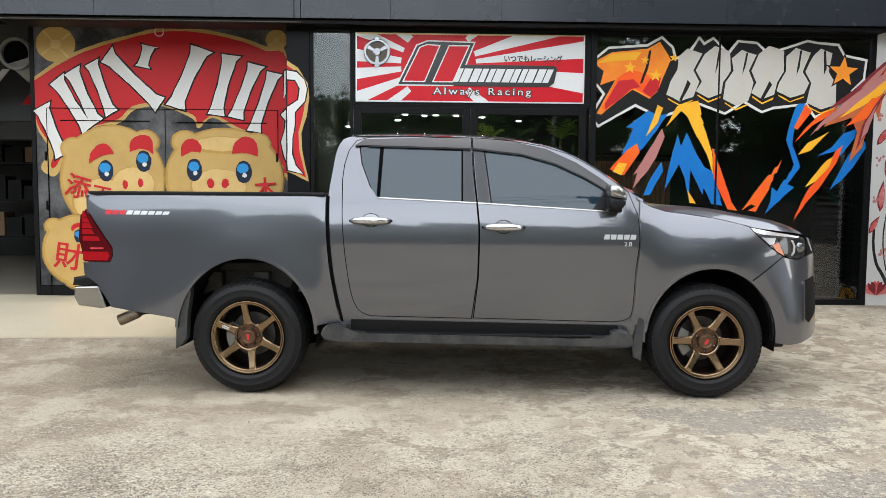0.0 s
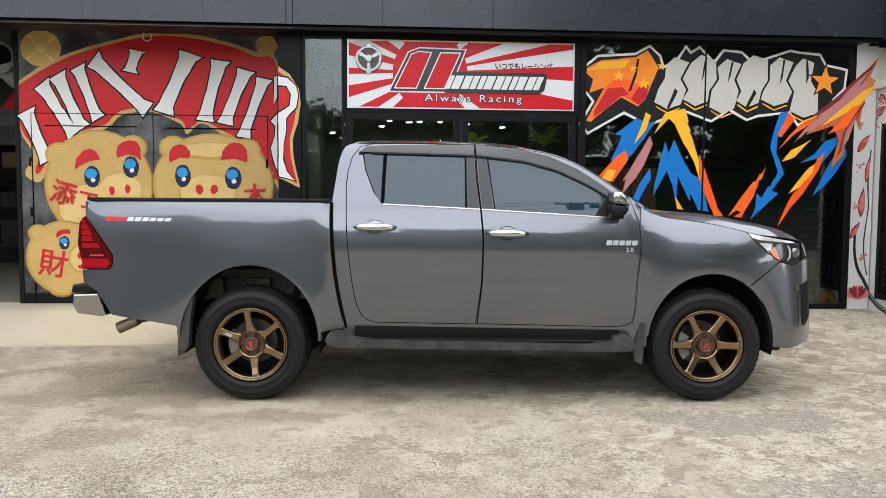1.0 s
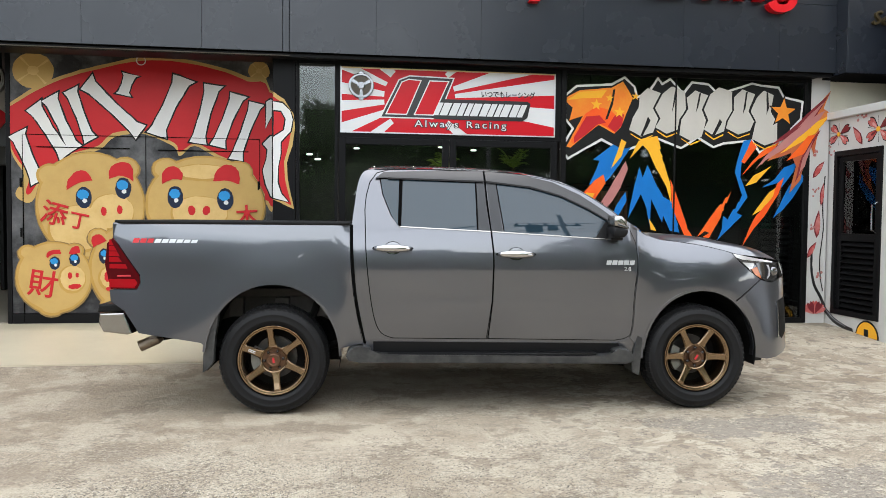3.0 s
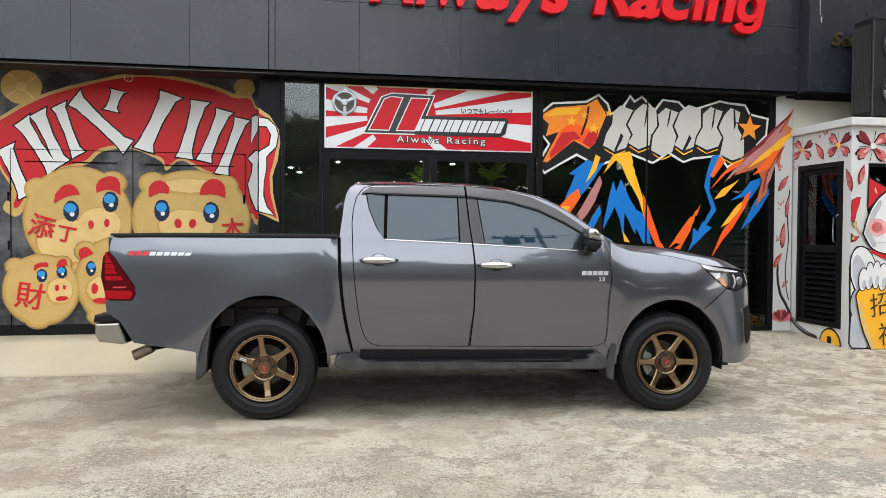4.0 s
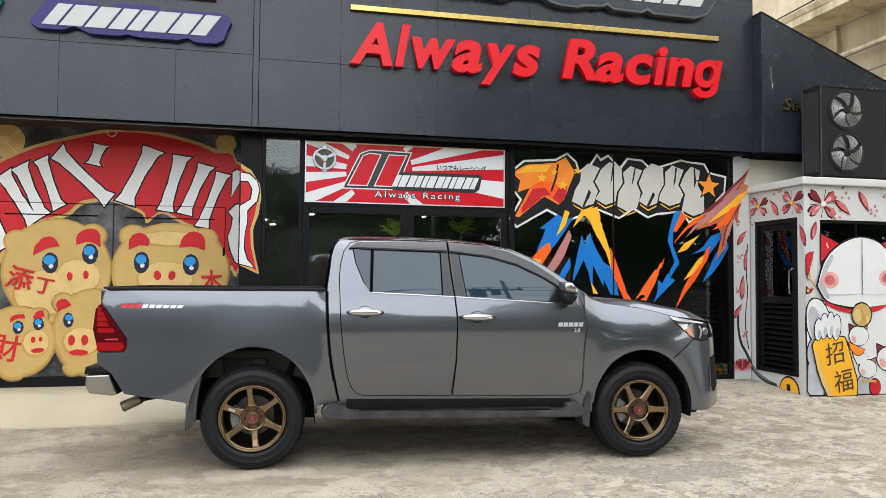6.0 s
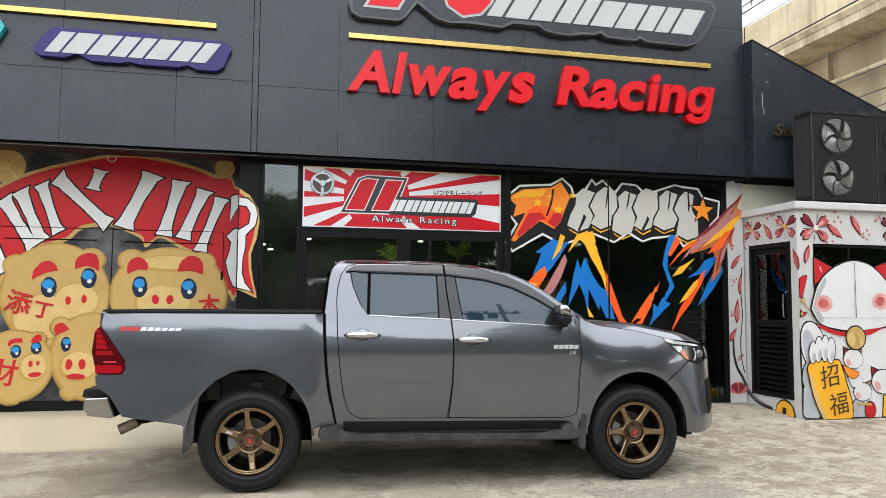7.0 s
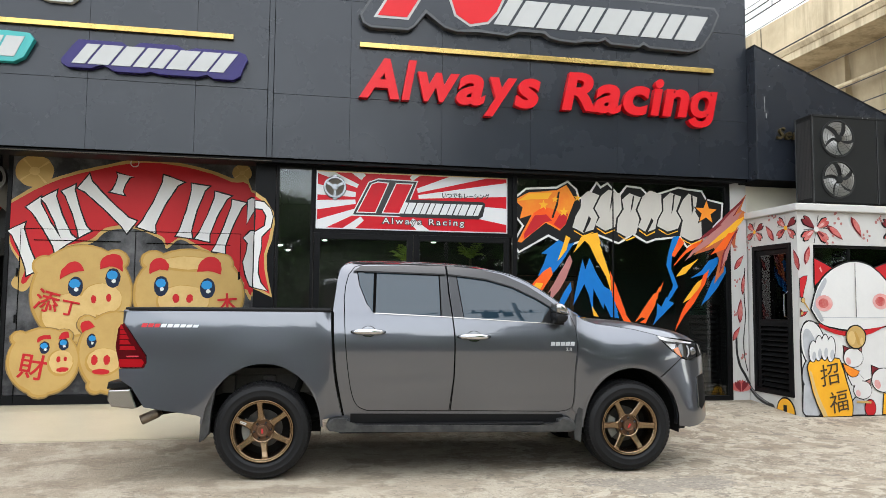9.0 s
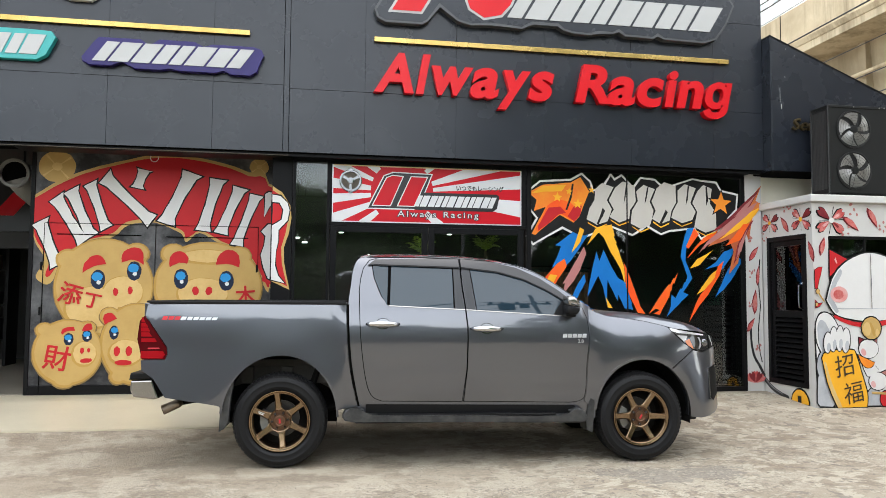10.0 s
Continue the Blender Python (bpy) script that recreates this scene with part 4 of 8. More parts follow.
            part("handle_gasket", skin(ellipse(cx, cz, 0.146, 0.027, 28), side, lift=0.0015, rim=0.002, gap=0, cell=0.03), M_SEAM, door)
        # sill below the doors
        part("sill", skin([(-0.865, 0.50), (-0.78, 0.555), (-0.70, 0.528), (0.95, 0.503), (1.05, 0.520), (1.11, 0.47), (1.13, 0.41), (-0.85, 0.43)], side, lift=-0.008), M_PAINT, tr)
        part("sill_shadow_strip", skin([(-0.80, 0.516), (0.98, 0.491), (1.02, 0.42), (-0.80, 0.43)], side, lift=-0.003, rim=0.01, gap=0), M_TRIM, tr)
        part("sill_end", skin([(1.0, 0.53), (1.13, 0.53), (1.15, 0.40), (1.0, 0.40)], side, lift=-0.016, gap=0), M_PAINT, tr)
        # --- front wing ---
        out = [(1.125, 1.320), (1.20, 1.280), (1.30, 1.250), (1.45, 1.232), (1.62, 1.208), (1.80, 1.168), (1.846, 1.153), (1.911, 1.083), (1.980, 1.022), (2.057, 0.974), (2.085, 0.957)] + arch(1, 54, 186, 16) + [(1.125, 0.40), (1.12, 0.47)] + \
            spline([(1.062, 0.535), (1.085, 0.62), (1.098, 0.86), (1.12, 1.06), (1.112, 1.20)], 4)
        part("front_wing", skin(out, side, gap=0.0015), M_PAINT, tr)
        # --- head lamp ---
        lens = [(1.848, 1.153), (1.958, 1.131), (2.096, 1.106), (2.208, 1.092), (2.273, 1.079), (2.294, 1.019), (2.274, 0.953), (2.213, 0.933), (2.137, 0.944), (2.059, 0.977), (1.982, 1.025), (1.913, 1.086)]
        hl = part("head_lamp", skin(lens, side, lift=0.0, rim=0.06), M_LENS, tr, "clear head lamp with amber indicator")
        part("light_strip", skin([(1.856, 1.149), (1.962, 1.128), (2.121, 1.103), (2.225, 1.087), (2.218, 1.078), (2.113, 1.087), (1.937, 1.103), (1.878, 1.121)], side, lift=0.005, rim=0.006, gap=0), M_REFLECTOR, hl)
        part("reflector", skin([(1.928, 1.084), (2.030, 1.078), (2.012, 1.040), (1.983, 1.034)], side, lift=0.005, rim=0.006, gap=0), M_REFLECTOR, hl)
        part("bezel", skin([(2.040, 1.080), (2.262, 1.068), (2.275, 1.02), (2.262, 0.958), (2.203, 0.942), (2.100, 0.964)], side, lift=0.003, rim=0.006, gap=0), M_GLOSS, hl)
        part("indicator", skin([(2.000, 1.034), (2.052, 1.050), (2.093, 0.960), (2.030, 0.994)], side, lift=0.006, rim=0.006, gap=0), M_AMBER, hl, "amber indicator lens")
        part("daytime_light", skin([(2.150, 1.064), (2.168, 1.062), (2.186, 1.024), (2.181, 0.981), (2.155, 0.958), (2.150, 0.965), (2.165, 0.985), (2.170, 1.022)], side, lift=0.008, rim=0.006, gap=0, cell=0.03), M_REFLECTOR, hl)
        part("lower_line", skin([(2.095, 0.968), (2.203, 0.946), (2.262, 0.962), (2.258, 0.970), (2.203, 0.956), (2.102, 0.976)], side, lift=0.006, rim=0.005, gap=0), M_CUP, hl)
        part("projector", lathe([(0.033, 0.0), (0.033, side * 0.014), (0.024, side * 0.022), (0.010, side * 0.026)], 24, "y", centre=(2.222, side * (half_width(2.222, 1.012) - 0.006), 1.012)), M_CUP, hl)
        # --- side of the grille with its bright edge ---
        gs = part("grille_side", skin([(2.297, 1.077), (2.36, 1.062), (2.388, 1.02), (2.405, 0.972), (2.30, 0.955), (2.298, 1.02)], side, gap=0.001), M_UNDER, tr)
        part("grille_trim", skin([(2.302, 1.076), (2.322, 1.072), (2.366, 0.985), (2.354, 0.982), (2.318, 1.040)], side, lift=0.004, rim=0.006, gap=0), M_CHROME, gs)
        # --- front bumper corner ---
        out = [(2.088, 0.953), (2.137, 0.940), (2.213, 0.929), (2.278, 0.949), (2.300, 0.952), (2.405, 0.970), (2.435, 0.80), (2.455, 0.62), (2.455, 0.54), (2.44, 0.48), (2.40, 0.43), (2.33, 0.392), (2.24, 0.37), (2.14, 0.36), (2.03, 0.375)] + arch(1, 2, 53, 8)
        part("bumper_corner", skin(out, side, gap=0.0015), M_PAINT, tr)
        part("seam_backing", skin([(1.86, 0.85), (1.98, 0.96), (2.06, 0.98), (2.10, 0.93), (1.90, 0.80)], side, lift=-0.008, rim=0, gap=0), M_UNDER, tr)
        fog = part("fog_lamp_housing", skin([(2.265, 0.785), (2.38, 0.81), (2.42, 0.72), (2.435, 0.58), (2.31, 0.50), (2.265, 0.54)], side, lift=0.004, rim=0.02, gap=0), M_UNDER, tr)
        part("fog_trim", skin([(2.252, 0.52), (2.268, 0.512), (2.274, 0.785), (2.258, 0.785)], side, lift=0.009, rim=0.008, gap=0), M_CHROME, fog)
        part("bumper_skirt", skin([(2.03, 0.40), (2.11, 0.372), (2.10, 0.348), (2.05, 0.345)], side, lift=-0.01, gap=0), M_TRIM, tr)
        # --- side step ---
        st = part("side_step", prism(spline([(-0.99, 0.42), (-0.965, 0.475), (-0.90, 0.49), (-0.82, 0.478), (-0.74, 0.437), (0.0, 0.425), (0.84, 0.415), (0.93, 0.455), (1.01, 0.468), (1.065, 0.43), (1.07, 0.365)], 4) + [(1.02, 0.352), (-0.90, 0.380), (-0.97, 0.39)],
                                     side * 0.80, side * 0.975, "y", bevel=0.014), M_STEP, tr, "grey plastic side step")
        part("step_tread", boxes((-0.70, 0.80, min(side * 0.84, side * 0.96), max(side * 0.84, side * 0.96), 0.418, 0.436), bevel=0.004), M_TRIM, st)
        # --- mud flaps ---
        part("mud_flap", prism([(-1.868, 0.755), (-1.925, 0.705), (-1.965, 0.55), (-1.972, 0.42), (-1.978, 0.305), (-1.935, 0.335), (-1.902, 0.38), (-1.895, 0.53), (-1.874, 0.67)], side * 0.845, side * 0.918, "y", bevel=0.006), M_STEP, tr)
        part("mud_flap", prism([(1.115, 0.56), (1.165, 0.56), (1.15, 0.42), (1.14, 0.255), (1.085, 0.28), (1.075, 0.35)], side * 0.72, side * 0.905, "y", bevel=0.008), M_STEP, tr)
        # --- wheel housings ---
        for cx, cz, rx, rz in ARCHES:
            bm = bmesh.new()
            ring0, ring1 = [], []
            for k in range(25):
                t = radians(-12 + 204 * k / 24)
                p = (cx + (rx + 0.0) * math.cos(t), cz + (rz + 0.0) * math.sin(t))
                ring0.append(bm.verts.new((p[0], side * 0.885, p[1])))
                ring1.append(bm.verts.new((p[0], side * 0.50, p[1])))
            for k in range(24):
                bm.faces.new((ring0[k], ring0[k + 1], ring1[k + 1], ring1[k]))
            bm.faces.new(ring1)
            part("wheel_housing", bm, M_UNDER, tr)
        # --- door mirror ---
        ym = side * 0.985
        lower = prism([(-0.054, 0.004), (0.050, -0.018), (0.047, -0.042), (0.024, -0.070), (-0.047, -0.076)], -0.095, 0.095, "y", bevel=0.014)
        mir = part("door_mirror", lower, M_TRIM, tr, "door mirror with chrome cap", smooth=True)
        mir.location = (0.932, ym, 1.339)
        upper = prism([(-0.052, 0.082), (0.0, 0.082), (0.036, 0.050), (0.053, 0.008), (0.051, -0.014), (-0.052, 0.008)], -0.098, 0.098, "y", bevel=0.022)
        part("mirror_cap", upper, M_BUMPER, mir, "chrome cap", smooth=True)
        part("turn_signal", prism([(-0.030, 0.026), (0.050, 0.004), (0.051, -0.008), (-0.030, 0.012)], side * 0.092, side * 0.101, "y", bevel=0.003), M_CUP, mir)
        part("mirror_arm", boxes((-0.045, 0.045, min(0, -side * 0.16), max(0, -side * 0.16), -0.095, -0.055), bevel=0.012), M_TRIM, mir)
        # --- badges: plain bars ---
        if side < 0:
            x0 = -2.45
            for i in range(9):
                w = 0.040
                sl = 0.012
                part("badge_bar", skin([(x0 + i * 0.049, 1.206), (x0 + i * 0.049 + w, 1.206), (x0 + i * 0.049 + w + sl, 1.237 - 0.0012 * i), (x0 + i * 0.049 + sl, 1.237 - 0.0012 * i)], side, lift=0.002, rim=0.002, gap=0), M_DECAL_RED if i < 3 else M_DECAL_SILVER, tr)
            for i in range(5):
                part("badge_bar", skin([(0.875 + i * 0.043, 1.066), (0.91 + i * 0.043, 1.066), (0.916 + i * 0.043, 1.098), (0.881 + i * 0.043, 1.098)], side, lift=0.005, rim=0.005, gap=0), M_DECAL_SILVER, tr)
            bm = text_mesh("2.8", 0.042, 0.004)
            bmesh.ops.translate(bm, vec=(1.008, -half_width(1.04, 1.03) - 0.004, 1.022), verts=bm.verts)
            part("badge_number", bm, M_DECAL_SILVER, tr)

    # --- roof and windscreen ---
    def loft(x0, x1, nx, edge, crown, ny=20, drop=0.0):
        bm = bmesh.new()
        rows = []
        for i in range(nx + 1):
            x = x0 + (x1 - x0) * i / nx
            z = edge(x)
            w = half_width(x, z) - 0.012
            rows.append([bm.verts.new((x, w * (2 * j / ny - 1), z + crown(x) * (1 - abs(2 * j / ny - 1) ** 2.6) - drop)) for j in range(ny + 1)])
        for a, b in zip(rows, rows[1:]):
            for j in range(ny):
                f = bm.faces.new((a[j], b[j], b[j + 1], a[j + 1]))
        bmesh.ops.recalc_face_normals(bm, faces=bm.faces)
        return bm
    drip = lambda x: along(DRIP, x)
    part("roof", loft(-0.92, 0.46, 28, drip, lambda x: 0.042 + 0.01 * math.sin((x + 0.9) * 2)), M_PAINT, tr, smooth=True)
    part("windscreen", loft(0.46, 1.15, 20, drip, lambda x: 0.05 + 0.05 * (x - 0.46)), M_TINT, tr, smooth=True)
    part("roof_seal", skin(spline([(-0.80, 1.762), (-0.4, 1.768), (0.0, 1.758), (0.3, 1.735)]) + spline([(0.3, 1.728), (0.0, 1.751), (-0.4, 1.761), (-0.80, 1.755)]), -1, lift=0.004, rim=0.01, gap=0), M_TRIM, tr)
    # cab rear wall with its window
    part("cab_rear", prism([(-0.76, 0.5), (0.76, 0.5), (0.76, 1.33), (0.66, 1.60), (0.58, 1.68), (0, 1.72), (-0.58, 1.68), (-0.66, 1.60), (-0.76, 1.33)], -0.90, -0.87, "x"), M_PAINT, tr)
    part("rear_window", prism([(-0.60, 1.38), (0.60, 1.38), (0.54, 1.64), (-0.54, 1.64)], -0.906, -0.901, "x"), M_TINT, tr)
    # bonnet
    CREST = [(1.08, 1.352), (1.15, 1.328), (1.25, 1.302), (1.59, 1.275), (1.80, 1.238), (2.0, 1.203), (2.15, 1.163), (2.25, 1.128), (2.33, 1.085), (2.39, 1.035)]
    SHUT = [(1.08, 1.340), (1.125, 1.322), (1.20, 1.282), (1.30, 1.252), (1.45, 1.234), (1.62, 1.210), (1.80, 1.170), (1.90, 1.145), (2.09, 1.122), (2.27, 1.096), (2.34, 1.070), (2.39, 1.02)]
    bm = bmesh.new()
    rows = []
    for i in range(41):
        x = 1.10 + 1.29 * i / 40
        z0, z1 = along(SHUT, x), along(CREST, x)
        w = half_width(x, z0) - 0.003
        row = []
        for j in range(33):
            u = 2 * j / 32 - 1
            a = abs(u)
            k = min(1.0, (1 - a) / 0.13)
            rise = 1 - (1 - k) ** 1.2
            dip = 0.55 * max(0.0, 1 - a / 0.62) ** 1.2
            row.append(bm.verts.new((x + 0.05 * (1 - u * u) * i / 40, w * u, z0 + (z1 - z0) * (rise - dip))))
        rows.append(row)
    for a, b in zip(rows, rows[1:]):
        for j in range(32):
            bm.faces.new((a[j], b[j], b[j + 1], a[j + 1]))
    bmesh.ops.recalc_face_normals(bm, faces=bm.faces)
    part("bonnet", bm, M_PAINT, tr, smooth=True)
    # nose: grille and bumper between the corners
    NOSE = [(0.37, 2.24), (0.39, 2.33), (0.43, 2.40), (0.48, 2.44), (0.54, 2.455), (0.62, 2.455), (0.80, 2.435), (0.97, 2.405), (1.05, 2.37)]
    for name, z0, z1, mat in (("bumper", 0.37, 0.62, M_PAINT), ("grille", 0.62, 0.98, M_TRIM), ("nose_panel", 0.98, 1.055, M_PAINT)):
        bm = bmesh.new()
        rows = []
        for i in range(13):
            z = z0 + (z1 - z0) * i / 12
            x = along(NOSE, z)
            w = half_width(x, z)
            rows.append([bm.verts.new((x + 0.06 * (1 - (2 * j / 16 - 1) ** 2), w * (2 * j / 16 - 1), z)) for j in range(17)])
        for a, b in zip(rows, rows[1:]):
            for j in range(16):
                bm.faces.new((a[j], b[j], b[j + 1], a[j + 1]))
        bmesh.ops.recalc_face_normals(bm, faces=bm.faces)
        g = part(name, bm, mat, tr, smooth=True)
        if name == "grille":
            for z in (0.70, 0.78, 0.86, 0.94):
                part("grille_bar", tube([(along(NOSE, z) + 0.012 + 0.06 * (1 - (t / 4) ** 2), 0.46 * t / 4, z) for t in range(-4, 5)], 0.014, 8), M_CHROME, g)
    # --- load bed inside, tailgate, rear bumper ---
    part("bed_floor", boxes((-2.55, -0.97, -0.48, 0.48, 0.72, 0.78)), M_UNDER, tr)
    part("bed_liner", boxes((-2.55, -0.97, -0.845, -0.80, 0.97, 1.336), (-2.55, -0.97, 0.80, 0.845, 0.97, 1.336), (-1.0, -0.965, -0.80, 0.80, 0.78, 1.345)), M_TRIM, tr)
    part("tailgate", boxes((-2.60, -2.55, -0.84, 0.84, 0.80, 1.345), bevel=0.012), M_PAINT, tr)
    part("tailgate_cap", boxes((-2.585, -2.545, -0.84, 0.84, 1.346, 1.362), bevel=0.006), M_TRIM, tr)
    rb = part("rear_bumper", prism([(-2.685, 0.715), (-2.52, 0.72), (-2.465, 0.575), (-2.50, 0.565), (-2.66, 0.585), (-2.69, 0.64)], -0.86, 0.86, "y", bevel=0.012), M_BUMPER, tr, "chrome rear bumper with black step")
    part("bumper_step", prism([(-2.70, 0.722), (-2.53, 0.726), (-2.55, 0.785), (-2.69, 0.775)], -0.855, 0.855, "y", bevel=0.010), M_TRIM, rb)
    # --- underbody ---
    # Added block that keeps light from passing under the truck.
    part("gearbox_guard", boxes((-0.9, 1.0, -0.45, 0.45, 0.28, 0.50), bevel=0.03), M_UNDER, tr)
    part("underbody", boxes((-2.35, 2.3, -0.48, 0.48, 0.50, 0.62), (-0.95, 1.15, -0.80, 0.80, 0.44, 0.56), (-2.4, -1.95, -0.8, 0.8, 0.58, 0.74), (2.02, 2.25, -0.5, 0.5, 0.40, 0.5), (1.1, 2.3, -0.5, 0.5, 0.62, 1.12)), M_UNDER, tr)
    for s in (-1, 1):
        part("chassis_rail", boxes((-2.4, 2.3, min(s * 0.42, s * 0.50), max(s * 0.42, s * 0.50), 0.50, 0.66)), M_UNDER, tr)
        part("bed_bracket", boxes(*[(x, x + 0.10, min(s * 0.50, s * 0.62), max(s * 0.50, s * 0.62), 0.66, 0.80) for x in (-1.85, -1.52, -1.22)], (-1.95, -1.05, min(s * 0.52, s * 0.56), max(s * 0.52, s * 0.56), 0.80, 0.86), bevel=0.006), M_FRAME, tr)
        part("frame_kick", prism([(-2.0, 0.60), (-1.75, 0.68), (-1.25, 0.68), (-1.0, 0.56), (-1.0, 0.70), (-1.25, 0.80), (-1.75, 0.80), (-2.0, 0.72)], s * 0.505, s * 0.53, "y"), M_FRAME, tr)
        part("leaf_spring", tube([(-2.10, s * 0.60, 0.52), (-1.8, s * 0.60, 0.42), (-1.5, s * 0.60, 0.38), (-1.2, s * 0.60, 0.42), (-0.9, s * 0.60, 0.50)], 0.03, 8), M_UNDER, tr)
        part("damper", tube([(-1.35, s * 0.66, 0.34), (-1.2, s * 0.62, 0.8)], 0.028, 10), M_UNDER, tr)
    part("rear_axle", tube([(-1.497, -0.7, 0.385), (-1.497, -0.15, 0.385), (-1.497, 0, 0.385), (-1.497, 0.15, 0.385), (-1.497, 0.7, 0.385)], 0.055, 14, taper=[1, 1, 2.6, 1, 1]), M_UNDER, tr)
    part("front_axle", tube([(1.575, -0.7, 0.385), (1.575, 0.7, 0.385)], 0.04, 12), M_UNDER, tr)
    part("exhaust_pipe", tube([(-1.2, -0.35, 0.46), (-2.0, -0.42, 0.50), (-2.25, -0.52, 0.515), (-2.36, -0.60, 0.505)], 0.027, 12), M_UNDER, tr)
    tip = part("exhaust_tip", tube([(-2.33, -0.60, 0.512), (-2.36, -0.61, 0.50), (-2.48, -0.64, 0.448)], 0.039, 20, taper=[0.6, 1, 1.05]), M_EXHAUST, tr, "heat-stained exhaust tip", smooth=False)
    # Black disc stands in for the dark inside the tailpipe.
    part("exhaust_bore", tube([(-2.479, -0.6398, 0.4484), (-2.483, -0.6408, 0.4467)], 0.034, 20), M_SEAM, tip)

    # --- wheels ---
    def wheel(cx, side, turn):
        hub = part("wheel", wheel_tyre(), M_RUBBER, tr, "wheel with six-spoke bronze rim")
        hub.location = (cx, side * 0.775, 0.385)
        hub.rotation_euler = (0, 0, 0 if side < 0 else math.pi)
        part("rim", wheel_rim(turn), M_BRONZE, hub, "bronze six-spoke alloy rim", smooth=False)
        part("brake_disc", lathe([(0.150, 0.045), (0.150, 0.03), (0.07, 0.03)], 36, "y"), M_STEEL, hub)
        sweep = [radians(150 + 9 * k) for k in range(9)]
        cal = prism([(0.168 * math.cos(a), 0.168 * math.sin(a)) for a in sweep] + [(0.104 * math.cos(a), 0.104 * math.sin(a)) for a in sweep[::-1]], -0.035, 0.03, "y", bevel=0.006)
        part("caliper", cal, M_CALIPER, hub)
        part("backing_plate", lathe([(0.215, 0.06), (0.215, 0.05), (0.05, 0.05)], 30, "y"), M_UNDER, hub)
        part("nut_well", lathe([(0.079, -0.070), (0.079, -0.0725), (0.05, -0.0725)], 36, "y"), M_CAP, hub)
        part("centre_cap", lathe([(0.052, -0.072), (0.052, -0.106), (0.047, -0.114), (0.036, -0.116), (0.032, -0.112), (0.002, -0.112)], 32, "y"), M_CAP, hub, "bronze-brown cap with a red mark")
        mark = boxes((-0.019, 0.019, -0.1145, -0.1122, -0.007, 0.007))
        bmesh.ops.rotate(mark, cent=(0, 0, 0), matrix=Matrix.Rotation(radians(-turn), 3, "Y"), verts=mark.verts)
        part("cap_mark", mark, M_DECAL_RED, hub)
        # Thin black ring drawn on the rim in place of a groove's shade.
        part("rim_groove", lathe([(0.2475, -0.1245), (0.2475, -0.1268), (0.2525, -0.1268), (0.2525, -0.1245)], 64, "y", closed=True), M_SEAM, hub)
        part("rim_step", lathe([(0.226, -0.100), (0.226, -0.1225), (0.232, -0.1235), (0.232, -0.100)], 64, "y", closed=True), M_BRONZE, hub)
        for k in range(6):
            a = radians(60 * k + turn + 30)
            part("wheel_nut", lathe([(0.0105, -0.072), (0.0105, -0.094), (0.006, -0.098)], 6, "y", centre=(0.0655 * math.cos(a), 0, 0.0655 * math.sin(a))), M_GLOSS, hub)
        return hub

    def spoke_decal(hub, angle):
        for k in (-1, 1):
            bm = boxes((-0.030, 0.030, -0.1085, -0.1055, 0.0055 * k - 0.0032, 0.0055 * k + 0.0032))
            bmesh.ops.rotate(bm, cent=(0, 0, 0), matrix=Matrix.Rotation(radians(-angle), 3, "Y"), verts=bm.verts)
            bmesh.ops.translate(bm, vec=(0.168 * math.cos(radians(angle)), 0, 0.168 * math.sin(radians(angle))), verts=bm.verts)
            part("spoke_decal", bm, M_DECAL_SILVER, hub, "small pale decal on a spoke")

    def wheel_tyre():
        prof = [(0.243, -0.105), (0.256, -0.122), (0.276, -0.132), (0.280, -0.1355), (0.285, -0.1335), (0.305, -0.137), (0.318, -0.136), (0.322, -0.1385), (0.328, -0.1345), (0.340, -0.130), (0.362, -0.116), (0.374, -0.098), (0.3795, -0.06), (0.380, 0.0), (0.3795, 0.06), (0.374, 0.098), (0.362, 0.116), (0.340, 0.130), (0.305, 0.137), (0.278, 0.133), (0.243, 0.105)]
        bm = lathe(prof, 72, "y", closed=True)
        for f in bm.faces:
            f.smooth = True
        # tread blocks round the shoulder and crown
        n = 62
        for k in range(n):
            a = 2 * math.pi * k / n
            for y0, y1, r0, r1, sk in ((-0.122, -0.078, 0.352, 0.3835, 0.0), (-0.066, -0.006, 0.368, 0.385, 0.3), (0.006, 0.066, 0.368, 0.385, 0.6), (0.078, 0.124, 0.350, 0.385, 0.1)):
                vs = []
                for r in (r0, r1):
                    for t in (a + sk * 0.05 + 0.006, a + sk * 0.05 + 2 * math.pi / n - 0.026):
                        for y in (y0, y1):
                            rr = r - (0.019 if abs(y) > 0.12 and r == r1 else 0)
                            vs.append(bm.verts.new((rr * math.cos(t), y, rr * math.sin(t))))
                for q in ((4, 5, 7, 6), (0, 2, 6, 4), (1, 5, 7, 3), (0, 4, 5, 1), (2, 3, 7, 6)):
                    bm.faces.new([vs[i] for i in q])
        # raised rings on the wall
        bmesh.ops.recalc_face_normals(bm, faces=bm.faces)
        return bm

    def wheel_rim(turn):
        bm = lathe([(0.228, -0.118), (0.236, -0.126), (0.240, -0.120), (0.236, -0.108), (0.226, -0.10), (0.214, -0.06), (0.205, 0.02), (0.205, 0.10), (0.199, 0.10), (0.199, 0.02), (0.206, -0.07), (0.212, -0.104), (0.218, -0.116)], 64, "y", closed=True)
        for f in bm.faces:
            f.smooth = True
        lathe([(0.092, -0.05), (0.092, -0.090), (0.087, -0.096), (0.081, -0.092), (0.078, -0.070), (0.036, -0.070), (0.036, -0.05)], 36, "y", bm=bm, closed=True)
